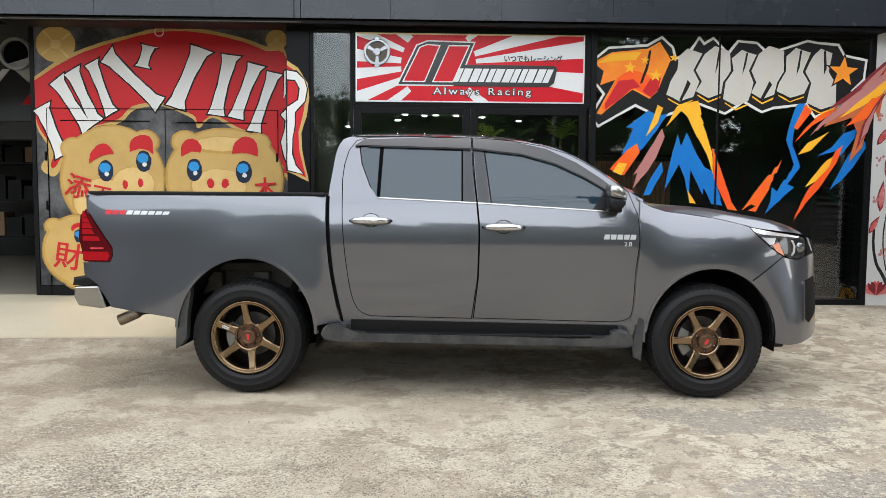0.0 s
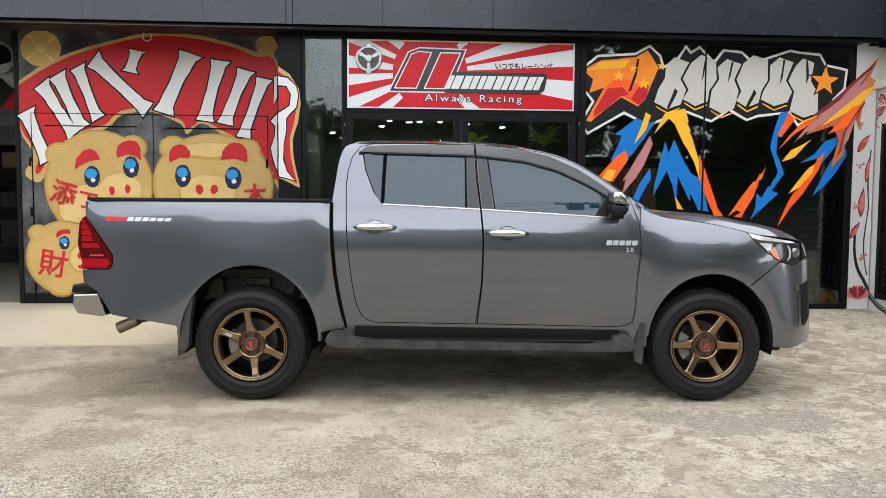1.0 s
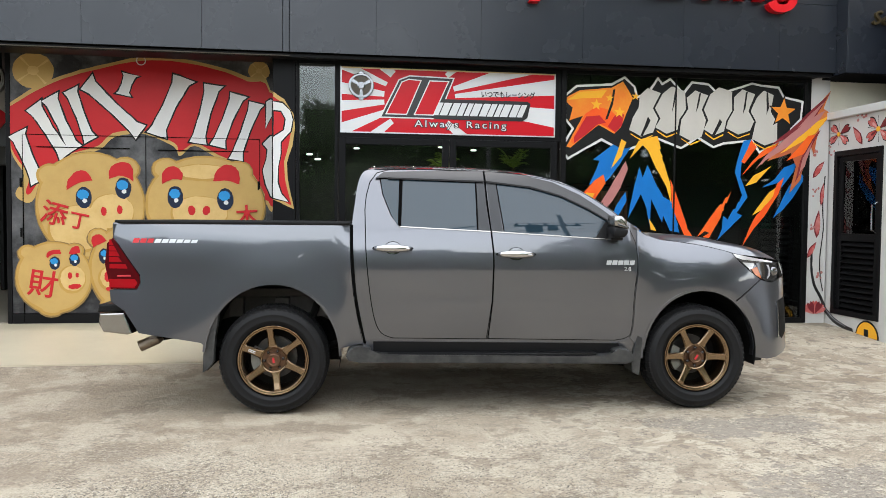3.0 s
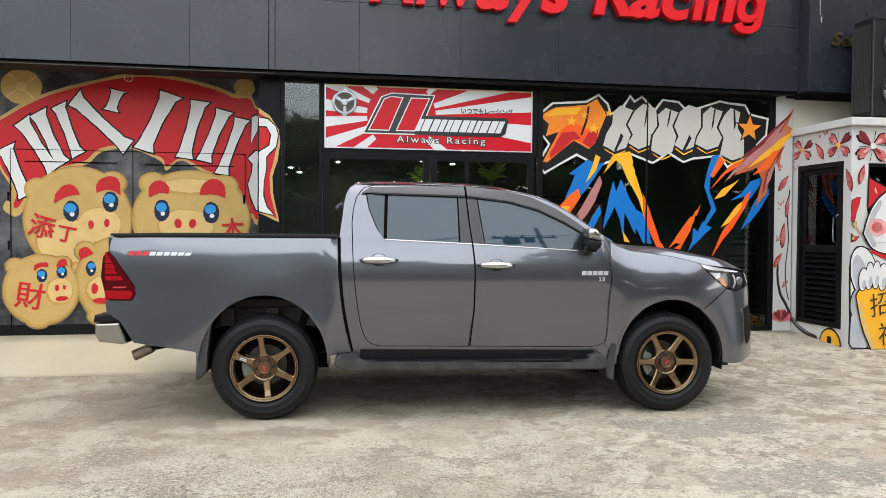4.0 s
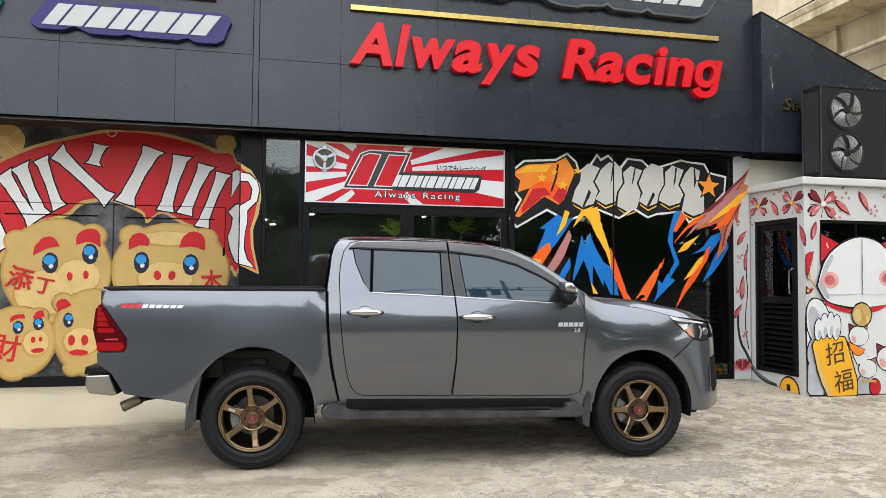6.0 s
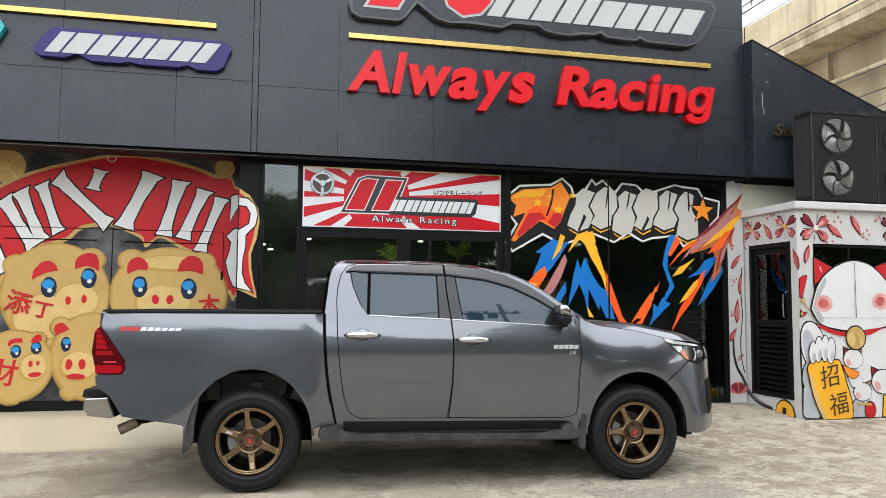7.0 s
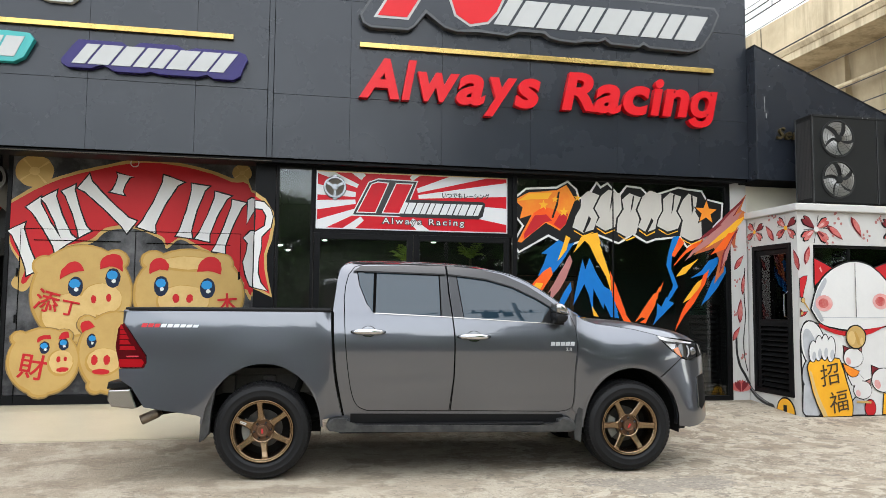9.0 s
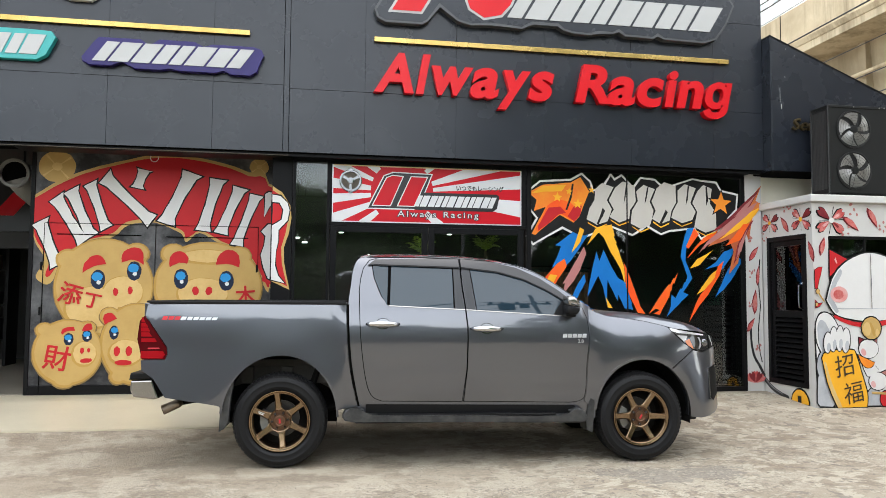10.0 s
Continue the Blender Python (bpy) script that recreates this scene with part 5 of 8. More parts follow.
        for k in range(6):
            a = radians(60 * k + turn)
            c, s = math.cos(a), math.sin(a)
            prof = [(0.080, 0.036, -0.088), (0.105, 0.0265, -0.092), (0.16, 0.0225, -0.103), (0.200, 0.0230, -0.113), (0.219, 0.029, -0.113)]
            rows = []
            for r, w, y in prof:
                row = []
                for (u, dy) in ((-w, 0.035), (-w, 0.008), (-w * 0.72, 0.0), (w * 0.72, 0.0), (w, 0.008), (w, 0.035)):
                    row.append(bm.verts.new((r * c - u * s, y + dy, r * s + u * c)))
                rows.append(row)
            for p, q in zip(rows, rows[1:]):
                for j in range(5):
                    bm.faces.new((p[j], p[j + 1], q[j + 1], q[j]))
                bm.faces.new((p[5], p[0], q[0], q[5]))
        bmesh.ops.scale(bm, vec=(1.035, 1, 1.035), verts=bm.verts)
        bmesh.ops.recalc_face_normals(bm, faces=bm.faces)
        return bm
    spoke_decal(wheel(-1.497, -1, 97), 157)
    wheel(-1.497, 1, 97)
    wheel(1.575, -1, 59)
    wheel(1.575, 1, 59)
    return tr


M_FRAME = material("dusty_chassis_paint", (0.085, 0.078, 0.068), 0.75, stain=0.6, stain_scale=5, tone=(0.04, 0.036, 0.031))
M_GLOSS = material("gloss_black", (0.012, 0.012, 0.013), 0.12, coat=0.5)
M_VISOR = material("smoked_visor", (0.030, 0.029, 0.030), 0.16, ior=1.55)
M_PILLAR = material("satin_pillar_film", (0.030, 0.032, 0.036), 0.30, ior=1.45, stain=0.2)
M_CAP = material("bronze_brown_cap", (0.15, 0.085, 0.052), 0.32, metal=0.8)
build_truck()

# ---- painted murals and signs ----


def spray(name, colour, tone=None, rough=0.45, stain=0.3, scale=3.0):
    return material(name, colour, rough, ior=1.28, stain=stain, stain_scale=scale, tone=tone or tuple(c * 0.7 for c in colour), grain=0.12, scale=55)


M_PAINT_WHITE = spray("white_spray_paint", (0.70, 0.69, 0.67), (0.56, 0.55, 0.53))
M_PAINT_BLACK = spray("black_outline_paint", (0.012, 0.012, 0.012))
M_PAINT_ORANGE = spray("orange_spray_paint", (0.80, 0.20, 0.025), (0.85, 0.36, 0.03), scale=2.0, stain=0.7)
M_PAINT_RED = spray("red_spray_paint", (0.51, 0.020, 0.025), (0.39, 0.016, 0.020))
M_PAINT_FLAME = spray("flame_orange_spray_paint", (0.84, 0.085, 0.015), (0.86, 0.20, 0.02), scale=2.5, stain=0.5)
M_PAINT_UMBER = spray("umber_spray_paint", (0.48, 0.29, 0.075), (0.40, 0.23, 0.055), scale=4, stain=0.6)
M_PAINT_ROSE = spray("rose_red_spray_paint", (0.47, 0.065, 0.062), (0.62, 0.27, 0.24), scale=9, stain=0.8)
M_PAINT_BLUSH = spray("blush_spray_paint", (0.68, 0.40, 0.38), (0.66, 0.22, 0.20), scale=7, stain=0.8)
M_PAINT_GREY = spray("warm_grey_spray_paint", (0.52, 0.49, 0.44), (0.44, 0.41, 0.36))
M_PAINT_BLUE = spray("blue_spray_paint", (0.008, 0.165, 0.50), (0.010, 0.10, 0.34))
M_PAINT_YELLOW = spray("yellow_spray_paint", (0.86, 0.44, 0.03), (0.80, 0.30, 0.02))
M_PAINT_PINK = spray("dusky_pink_spray_paint", (0.46, 0.19, 0.17), (0.30, 0.11, 0.12))
M_PAINT_RUST = spray("rust_spray_paint", (0.42, 0.10, 0.045), (0.70, 0.22, 0.05), scale=1.6, stain=0.8)
M_PAINT_BROWN = spray("dark_brown_brush_paint", (0.055, 0.042, 0.026), (0.10, 0.075, 0.04), scale=8, stain=0.6)
M_PAINT_GOLD = spray("ochre_spray_paint", (0.53, 0.35, 0.120), (0.42, 0.262, 0.085), scale=4, stain=0.5)
M_PAINT_PALE_GOLD = spray("pale_ochre_spray_paint", (0.66, 0.46, 0.19), (0.52, 0.33, 0.11), scale=5, stain=0.6)
M_PAINT_DARK_BLUE = spray("navy_spray_paint", (0.016, 0.024, 0.05))
M_PAINT_SKY = spray("sky_blue_spray_paint", (0.03, 0.27, 0.60))
M_PAINT_SILVER = spray("silver_grey_spray_paint", (0.48, 0.49, 0.51), (0.30, 0.31, 0.33), scale=4, stain=0.6)
M_PAINT_MAROON = spray("maroon_spray_paint", (0.16, 0.022, 0.028), (0.28, 0.03, 0.035), scale=9, stain=0.7)
M_SIGN_RED = material("printed_red", (0.54, 0.011, 0.020), 0.3, ior=1.3, stain=0.12, stain_scale=1.5)
M_SIGN_WHITE = material("printed_white", (0.66, 0.66, 0.655), 0.3, ior=1.3, stain=0.2, stain_scale=1.5, tone=(0.54, 0.54, 0.53))
M_SIGN_BLACK = material("printed_black", (0.015, 0.015, 0.016), 0.3)
M_SIGN_GREY = material("printed_grey", (0.20, 0.20, 0.21), 0.35)
M_ACRYLIC_RED = material("red_acrylic", (0.60, 0.006, 0.012), 0.30, ior=1.35, stain=0.2, stain_scale=1.2, tone=(0.46, 0.004, 0.009))
M_ACRYLIC_PURPLE = material("purple_acrylic", (0.024, 0.016, 0.115), 0.3, ior=1.35, stain=0.15)
M_ACRYLIC_TEAL = material("teal_acrylic", (0.025, 0.34, 0.33), 0.3, stain=0.15)
M_ACRYLIC_WHITE = material("white_acrylic", (0.46, 0.46, 0.45), 0.35, ior=1.35, stain=0.35, stain_scale=2, tone=(0.37, 0.37, 0.36))
M_ACRYLIC_GREY = material("dark_grey_acrylic", (0.065, 0.068, 0.072), 0.4, stain=0.2)


def sheet(pts, y, bm=None):
    """A flat painted patch facing -y."""
    bm = bm or bmesh.new()
    f = bm.faces.new([bm.verts.new((x, y, z)) for x, z in pts])
    f.normal_update()
    if f.normal.y > 0:
        f.normal_flip()
    return bm


def sheet_x(pts, x):
    bm = bmesh.new()
    f = bm.faces.new([bm.verts.new((x, y, z)) for y, z in pts])
    f.normal_update()
    if f.normal.x > 0:
        f.normal_flip()
    return bm


def ragged(pts, amount, seed):
    """An outline with a hand-painted wobble."""
    rnd = random.Random(seed)
    out = []
    for a, b in zip(pts, pts[1:] + pts[:1]):
        n = max(1, int(math.dist(a, b) / 0.07))
        for k in range(n):
            t = k / n
            out.append((a[0] + (b[0] - a[0]) * t + rnd.uniform(-amount, amount), a[1] + (b[1] - a[1]) * t + rnd.uniform(-amount, amount)))
    return out


graffiti = thing("graffiti", "orange, grey and blue sprayed shapes on the show window", "graffiti")
mural = thing("mural", "red banner with white marks over golden rounds on black doors", "mural")
column_mural = thing("mural", "end of the red banner painted on the black column", "mural")
SEED = [0]
QUEUE = []


def paint(mural_thing, name, mat, layer, pts, plane, at):
    """Put a painted patch in the queue; patches are laid one over another in the order of their layers."""
    SEED[0] += 1
    QUEUE.append((mural_thing, layer, SEED[0], name, mat, pts, plane, at))


def lay_paint():
    QUEUE.sort(key=lambda q: (q[0].name, q[6], q[7], q[1], q[2]))
    last, rank = None, 0
    for mural_thing, layer, seed, name, mat, pts, plane, at in QUEUE:
        rank = rank + 1 if last == (mural_thing.name, plane, at) else 1
        last = (mural_thing.name, plane, at)
        d = at - 0.0012 - 0.00022 * rank
        part(name, sheet(pts, d) if plane == "y" else sheet_x(pts, d), mat, mural_thing)
    QUEUE.clear()



def toothed(pts):
    """A bolt's outline with torn teeth along its long edges."""
    out = []
    for a, b in zip(pts, pts[1:] + pts[:1]):
        n = math.dist(a, b)
        out.append(a)
        if n > 0.34:
            u = ((b[0] - a[0]) / n, (b[1] - a[1]) / n)
            for t, o in ((0.44, 0.004), (0.47, -0.014), (0.74, 0.003), (0.765, -0.010)):
                out.append((a[0] + u[0] * n * t - u[1] * o, a[1] + u[1] * n * t + u[0] * o))
    return out


def glass_paint(name, mat, layer, pts):
    if name == "bolt":
        pts = toothed(pts)
    paint(graffiti, name, mat, layer, ragged(pts, 0.003, SEED[0]), "y", 8.0895 if name == "burst" else 8.124)
    if name == "halo":
        paint(graffiti, "backing", M_PAINT_BLACK, layer + 0.1, inset(pts, 0.026), "y", 8.124)


def shutter_paint(name, mat, layer, pts):
    paint(mural, name, mat, layer, ragged(spline(pts + pts[:1], 4)[:-1], 0.003, SEED[0]), "y", 8.609)


def column_paint(name, mat, layer, pts):
    if name == "mark":
        paint(column_mural, "mark_outline", M_PAINT_BLACK, layer - 0.5, ragged(inset(pts, -0.014), 0.003, SEED[0]), "y", 8.099)
    paint(column_mural, name, mat, layer, ragged(pts, 0.003, SEED[0]), "y", 8.099)


glass_paint("halo", M_PAINT_WHITE, 1, [(1.44, 2.79), (1.62, 2.94), (2.04, 2.97), (2.2, 3.06), (2.33, 2.95), (2.36, 2.84), (2.48, 2.88), (2.6, 3.07), (2.66, 3.0), (2.76, 3.06), (2.92, 2.9), (3.02, 3.03), (3.24, 3.01), (3.36, 2.9), (3.78, 3.04), (3.9, 3.02), (4.13, 3.0), (4.2, 2.89), (4.45, 2.84), (4.43, 2.62), (4.31, 2.5), (4.34, 2.41), (3.89, 2.2), (3.79, 2.34), (3.44, 2.3), (3.31, 2.25), (3.11, 2.36), (2.91, 2.23), (2.63, 2.33), (2.24, 2.2), (2.16, 2.2), (1.93, 2.31), (1.53, 2.08), (1.43, 2.2), (1.57, 2.44), (1.45, 2.58)])
glass_paint("block", M_PAINT_ORANGE, 3, [(1.46, 2.77), (1.66, 2.88), (2.04, 2.92), (2.18, 3.0), (2.3, 2.81), (2.16, 2.47), (2.08, 2.39), (1.89, 2.49), (1.56, 2.22), (1.51, 2.23), (1.7, 2.59), (1.54, 2.53), (1.58, 2.68)])
glass_paint("patch", M_PAINT_FLAME, 4, [(1.73, 2.61), (1.86, 2.7), (2.04, 2.66), (2.13, 2.57), (2.07, 2.42), (1.89, 2.51), (1.59, 2.26), (1.56, 2.29)])
glass_paint("patch", M_PAINT_RED, 4.2, [(1.60, 2.34), (1.74, 2.58), (1.90, 2.60), (1.98, 2.52), (1.88, 2.49), (1.72, 2.36), (1.60, 2.27)])
glass_paint("patch", M_PAINT_RED, 4.2, [(2.00, 2.47), (2.08, 2.60), (2.20, 2.62), (2.17, 2.49), (2.09, 2.41)])
glass_paint("patch", M_PAINT_YELLOW, 4.1, [(1.50, 2.76), (1.66, 2.86), (1.98, 2.89), (1.92, 2.80), (1.70, 2.79)])
glass_paint("slot", M_PAINT_BLACK, 4.4, [(2.06, 2.90), (2.085, 2.91), (2.06, 2.72), (2.00, 2.56), (1.97, 2.55), (2.03, 2.73)])


def shard_row():
    """Plain jagged grey shards side by side, parted by thin black gaps."""
    tops = (2.37, 2.65, 2.95, 3.24, 3.54, 3.83, 4.07)
    feet = (2.25, 2.57, 2.87, 3.17, 3.45, 3.78, 4.13)
    peak = (2.93, 2.96, 2.92, 2.97, 2.95, 2.95)
    heel = (2.37, 2.41, 2.33, 2.40, 2.42, 2.30)
    bend = (0.05, -0.05, 0.06, -0.04, 0.05, -0.05, -0.06)
    for i in range(6):
        a, b, c, e = tops[i], tops[i + 1], feet[i], feet[i + 1]
        g = 0.013
        pts = [(a + g, peak[i] - 0.09), (a * 0.6 + b * 0.4, peak[i]), (b - g, peak[i] - 0.05), ((b + e) / 2 + bend[i + 1] - g, 2.70), ((b + e) / 2 - bend[i + 1] * 0.4 - g, 2.58), (e - g, heel[i] + 0.05),
               (c * 0.5 + e * 0.5, heel[i]), (c + g, heel[i] + 0.07), ((a + c) / 2 - bend[i] * 0.4 + g, 2.58), ((a + c) / 2 + bend[i] + g, 2.70)]
        glass_paint("block", M_PAINT_GREY, 3, pts)
        m = (a + b + c + e) / 4
        glass_paint("slot", M_PAINT_BLACK, 4, [(a * 0.4 + b * 0.6 - 0.012, peak[i] - 0.03), (a * 0.4 + b * 0.6 + 0.012, peak[i] - 0.02), (m + 0.05, 2.74), (m + 0.02, 2.66)] if i % 3 else [(m - 0.06, heel[i] + 0.01), (m - 0.03, heel[i]), (m + 0.06, 2.56), (m + 0.03, 2.60)])
        glass_paint("gold_line", M_PAINT_YELLOW, 2.5, [(c + 0.03, heel[i] + 0.035), (c * 0.5 + e * 0.5, heel[i] - 0.035), (e - 0.02, heel[i] + 0.02), (e - 0.02, heel[i] + 0.005), (c * 0.5 + e * 0.5, heel[i] - 0.05), (c + 0.03, heel[i] + 0.02)])


shard_row()
glass_paint("bolt", M_PAINT_BLUE, 1, [(2.07, 2.27), (2.23, 2.31), (2.30, 2.26), (2.16, 2.05), (2.03, 1.88), (1.885, 1.71), (1.94, 1.895), (1.79, 1.79), (1.87, 1.97), (1.91, 2.08), (1.83, 2.09), (1.97, 2.19)])
glass_paint("bolt", M_PAINT_YELLOW, 2, [(2.17, 2.33), (2.23, 2.30), (2.18, 2.14), (2.05, 1.99), (2.10, 2.11)])
glass_paint("bolt", M_PAINT_FLAME, 2, [(1.85, 1.845), (1.96, 1.92), (1.99, 1.82), (1.825, 1.575), (1.667, 1.634)])
glass_paint("bolt", M_PAINT_YELLOW, 3, [(1.76, 1.71), (1.855, 1.70), (1.795, 1.575), (1.70, 1.61)])
glass_paint("bolt", M_PAINT_PINK, 2, [(2.225, 2.08), (2.26, 1.99), (2.17, 1.775), (2.08, 1.62), (1.92, 1.43), (1.97, 1.60), (1.92, 1.575), (2.01, 1.71), (2.10, 1.865)])
glass_paint("bolt", M_PAINT_BLUE, 1, [(2.235, 1.725), (2.25, 1.62), (2.115, 1.37), (2.04, 1.355), (2.12, 1.56)])
glass_paint("bolt", M_PAINT_BLUE, 1, [(2.40, 2.02), (2.44, 1.89), (2.50, 2.04), (2.58, 1.86), (2.70, 1.67), (2.84, 1.59), (2.91, 1.25), (2.79, 1.27), (2.70, 1.45), (2.69, 1.37), (2.55, 1.64), (2.54, 1.33), (2.49, 1.54), (2.42, 1.70), (2.34, 1.54), (2.27, 1.42), (2.29, 1.56), (2.35, 1.82)])
glass_paint("bolt", M_PAINT_YELLOW, 2, [(2.27, 2.10), (2.38, 2.32), (2.61, 2.38), (2.70, 2.05), (2.78, 1.83), (2.80, 1.59), (2.73, 1.80), (2.60, 2.01), (2.50, 2.21), (2.43, 2.27), (2.33, 2.16)])
glass_paint("bolt", M_PAINT_FLAME, 1, [(2.78, 1.88), (2.90, 1.60), (3.01, 1.30), (3.08, 1.20), (2.97, 1.21), (2.87, 1.42), (2.81, 1.55)])
glass_paint("bolt", M_PAINT_YELLOW, 2, [(2.52, 1.42), (2.62, 1.27), (2.55, 1.28)])
glass_paint("bolt", M_PAINT_FLAME, 1, [(3.55, 1.75), (3.42, 1.43), (3.28, 1.19), (3.20, 1.20), (3.28, 1.25), (3.23, 1.27), (3.13, 1.20), (3.31, 1.46)])
glass_paint("bolt", M_PAINT_BLUE, 1, [(3.69, 2.35), (3.79, 2.37), (3.67, 2.07), (3.66, 1.91), (3.76, 1.68), (3.62, 1.49), (3.70, 1.46), (3.49, 1.27), (3.38, 1.16), (3.44, 1.30), (3.45, 1.46), (3.51, 1.41), (3.69, 1.70), (3.59, 1.97), (3.62, 2.13)])
glass_paint("bolt", M_PAINT_FLAME, 1, [(3.79, 2.36), (3.86, 2.28), (3.71, 2.08), (3.67, 2.10)])
glass_paint("bolt", M_PAINT_FLAME, 1, [(4.16, 2.35), (4.08, 2.25), (3.88, 2.13), (3.68, 1.94), (3.80, 2.10), (3.93, 2.23)])
glass_paint("bolt", M_PAINT_YELLOW, 1, [(4.06, 2.06), (3.94, 1.94), (3.87, 1.86), (3.73, 1.81), (3.83, 1.94)])
glass_paint("bolt", M_PAINT_BLUE, 1, [(4.38, 2.11), (4.35, 2.00), (4.19, 1.80), (4.13, 1.85), (3.94, 1.80), (4.10, 1.90), (4.22, 2.04)])
glass_paint("bolt", M_PAINT_YELLOW, 2, [(4.15, 1.82), (4.12, 1.69), (3.94, 1.53), (3.82, 1.46), (3.89, 1.56), (4.04, 1.75)])
glass_paint("bolt", M_PAINT_FLAME, 3, [(4.22, 1.92), (4.15, 1.72), (3.98, 1.46), (3.84, 1.30), (3.70, 1.09), (3.78, 1.30), (3.87, 1.46), (4.08, 1.69), (4.13, 1.85)])
glass_paint("bolt", M_PAINT_BLUE, 1, [(4.44, 1.98), (4.49, 1.92), (4.35, 1.69), (4.21, 1.53), (4.09, 1.43), (4.17, 1.59), (4.29, 1.82)])
glass_paint("bolt", M_PAINT_PINK, 1, [(4.29, 2.45), (4.43, 2.53), (4.32, 2.37), (4.15, 2.25), (3.85, 2.01), (3.97, 2.17), (4.15, 2.32)])
glass_paint("burst", M_PAINT_RUST, 2, [(4.78, 2.97), (4.69, 2.75), (4.81, 2.69), (4.64, 2.53), (4.58, 2.2), (4.52, 2.33), (4.41, 1.89), (4.27, 1.73), (4.35, 2.06), (4.28, 2.21), (3.97, 2.11), (4.23, 2.35), (4.4, 2.58)])
for strand, mat in (([(4.76, 2.93), (4.60, 2.66), (4.30, 2.42), (4.02, 2.30), (4.34, 2.55), (4.58, 2.78)], M_PAINT_MAROON), ([(4.72, 2.74), (4.56, 2.52), (4.26, 2.30), (3.92, 2.10), (4.20, 2.38), (4.50, 2.613)], M_PAINT_PINK),
                    ([(4.78, 2.68), (4.60, 2.46), (4.40, 2.34), (4.14, 2.20), (4.40, 2.42), (4.62, 2.60)], M_PAINT_YELLOW), ([(4.66, 2.50), (4.52, 2.24), (4.42, 1.98), (4.34, 1.86), (4.40, 2.12), (4.50, 2.36)], M_PAINT_MAROON),
                    ([(4.60, 2.44), (4.44, 2.20), (4.22, 2.12), (4.36, 2.26), (4.50, 2.42)], M_PAINT_FLAME), ([(4.70, 2.84), (4.52, 2.60), (4.36, 2.52), (4.54, 2.70)], M_PAINT_PINK), ([(4.56, 2.36), (4.46, 2.06), (4.38, 1.94), (4.44, 2.16)], M_PAINT_PINK)):
    paint(graffiti, "strand", mat, 3, ragged(strand, 0.005, SEED[0]), "y", 8.0895)
shutter_paint("banner_edge", M_PAINT_GOLD, 1, [(-4.67, 2.61), (-4.41, 2.79), (-4.1, 2.94), (-3.72, 3.06), (-3.27, 3.17), (-2.87, 3.17), (-2.46, 3.1), (-2.11, 2.99), (-1.86, 2.86), (-1.82, 1.53), (-1.93, 1.6), (-2.04, 1.81), (-2.15, 1.94), (-2.43, 2.05), (-2.7, 2.19), (-2.86, 2.07), (-2.93, 2.18), (-3.24, 2.31), (-3.56, 2.27), (-3.72, 2.13), (-4.06, 2.0), (-4.29, 1.77), (-4.44, 1.54), (-4.54, 1.55), (-4.61, 1.63), (-4.52, 1.83), (-4.65, 2.1)])
shutter_paint("banner", M_PAINT_RED, 2, [(-4.66, 2.57), (-4.41, 2.74), (-4.1, 2.9), (-3.72, 3.02), (-3.27, 3.13), (-2.87, 3.13), (-2.46, 3.06), (-2.11, 2.94), (-1.86, 2.81), (-1.82, 1.59), (-1.91, 1.64), (-2.02, 1.84), (-2.14, 1.97), (-2.43, 2.09), (-2.69, 2.22), (-2.86, 2.12), (-2.92, 2.22), (-3.24, 2.35), (-3.58, 2.31), (-3.74, 2.17), (-4.08, 2.05), (-4.33, 1.81), (-4.45, 1.63), (-4.5, 1.65), (-4.47, 1.84), (-4.64, 2.12)])
column_paint("banner_edge", M_PAINT_GOLD, 1, [(-1.787, 2.75), (-1.67, 2.67), (-1.57, 2.52), (-1.55, 2.36), (-1.58, 2.17), (-1.64, 1.99), (-1.63, 1.81), (-1.56, 1.48), (-1.787, 1.585)])
column_paint("banner", M_PAINT_RED, 2, [(-1.787, 2.70), (-1.68, 2.63), (-1.6, 2.49), (-1.59, 2.36), (-1.62, 2.18), (-1.67, 2.0), (-1.66, 1.81), (-1.59, 1.52), (-1.787, 1.63)])
column_paint("mark", M_PAINT_WHITE, 4, [(-1.785, 2.641), (-1.69, 2.63), (-1.607, 2.549), (-1.578, 2.459), (-1.602, 2.327), (-1.668, 2.256), (-1.708, 2.207), (-1.705, 2.083), (-1.735, 1.944), (-1.738, 1.773), (-1.702, 1.65), (-1.626, 1.562), (-1.785, 1.60)])
column_paint("mark_gap", M_PAINT_BLACK, 4.4, inset([(-1.780, 2.537), (-1.708, 2.532), (-1.666, 2.457), (-1.684, 2.345), (-1.780, 2.281)], -0.014))
column_paint("mark_gap", M_PAINT_RED, 4.8, [(-1.780, 2.537), (-1.708, 2.532), (-1.666, 2.457), (-1.684, 2.345), (-1.780, 2.281)])


def banner_bar(top, foot, w=0.150):
    """A plain flared white bar on the banner."""
    SEED[0] += 1
    d = (Vector(foot) - Vector(top)).normalized()
    s = Vector((-d.y, d.x))
    t, f = Vector(top), Vector(foot)
    n = (f - t).length
    pts = []
    for k, g in ((0, 1.45), (0.10, 0.95), (0.5, 0.72), (0.88, 0.85), (1, 1.35)):
        pts.append(tuple(t + d * n * k + s * w * 0.5 * g))
    for k, g in ((1, 1.0), (0.86, 0.75), (0.5, 0.68), (0.12, 0.85), (0, 1.2)):
        pts.append(tuple(t + d * (n * k + 0.03) - s * w * 0.5 * g))
    paint(mural, "mark_outline", M_PAINT_BLACK, 2.2, ragged(inset(pts, -0.016), 0.003, SEED[0]), "y", 8.609)
    paint(mural, "mark", M_PAINT_WHITE, 2.3, ragged(pts, 0.003, SEED[0] + 50), "y", 8.609)


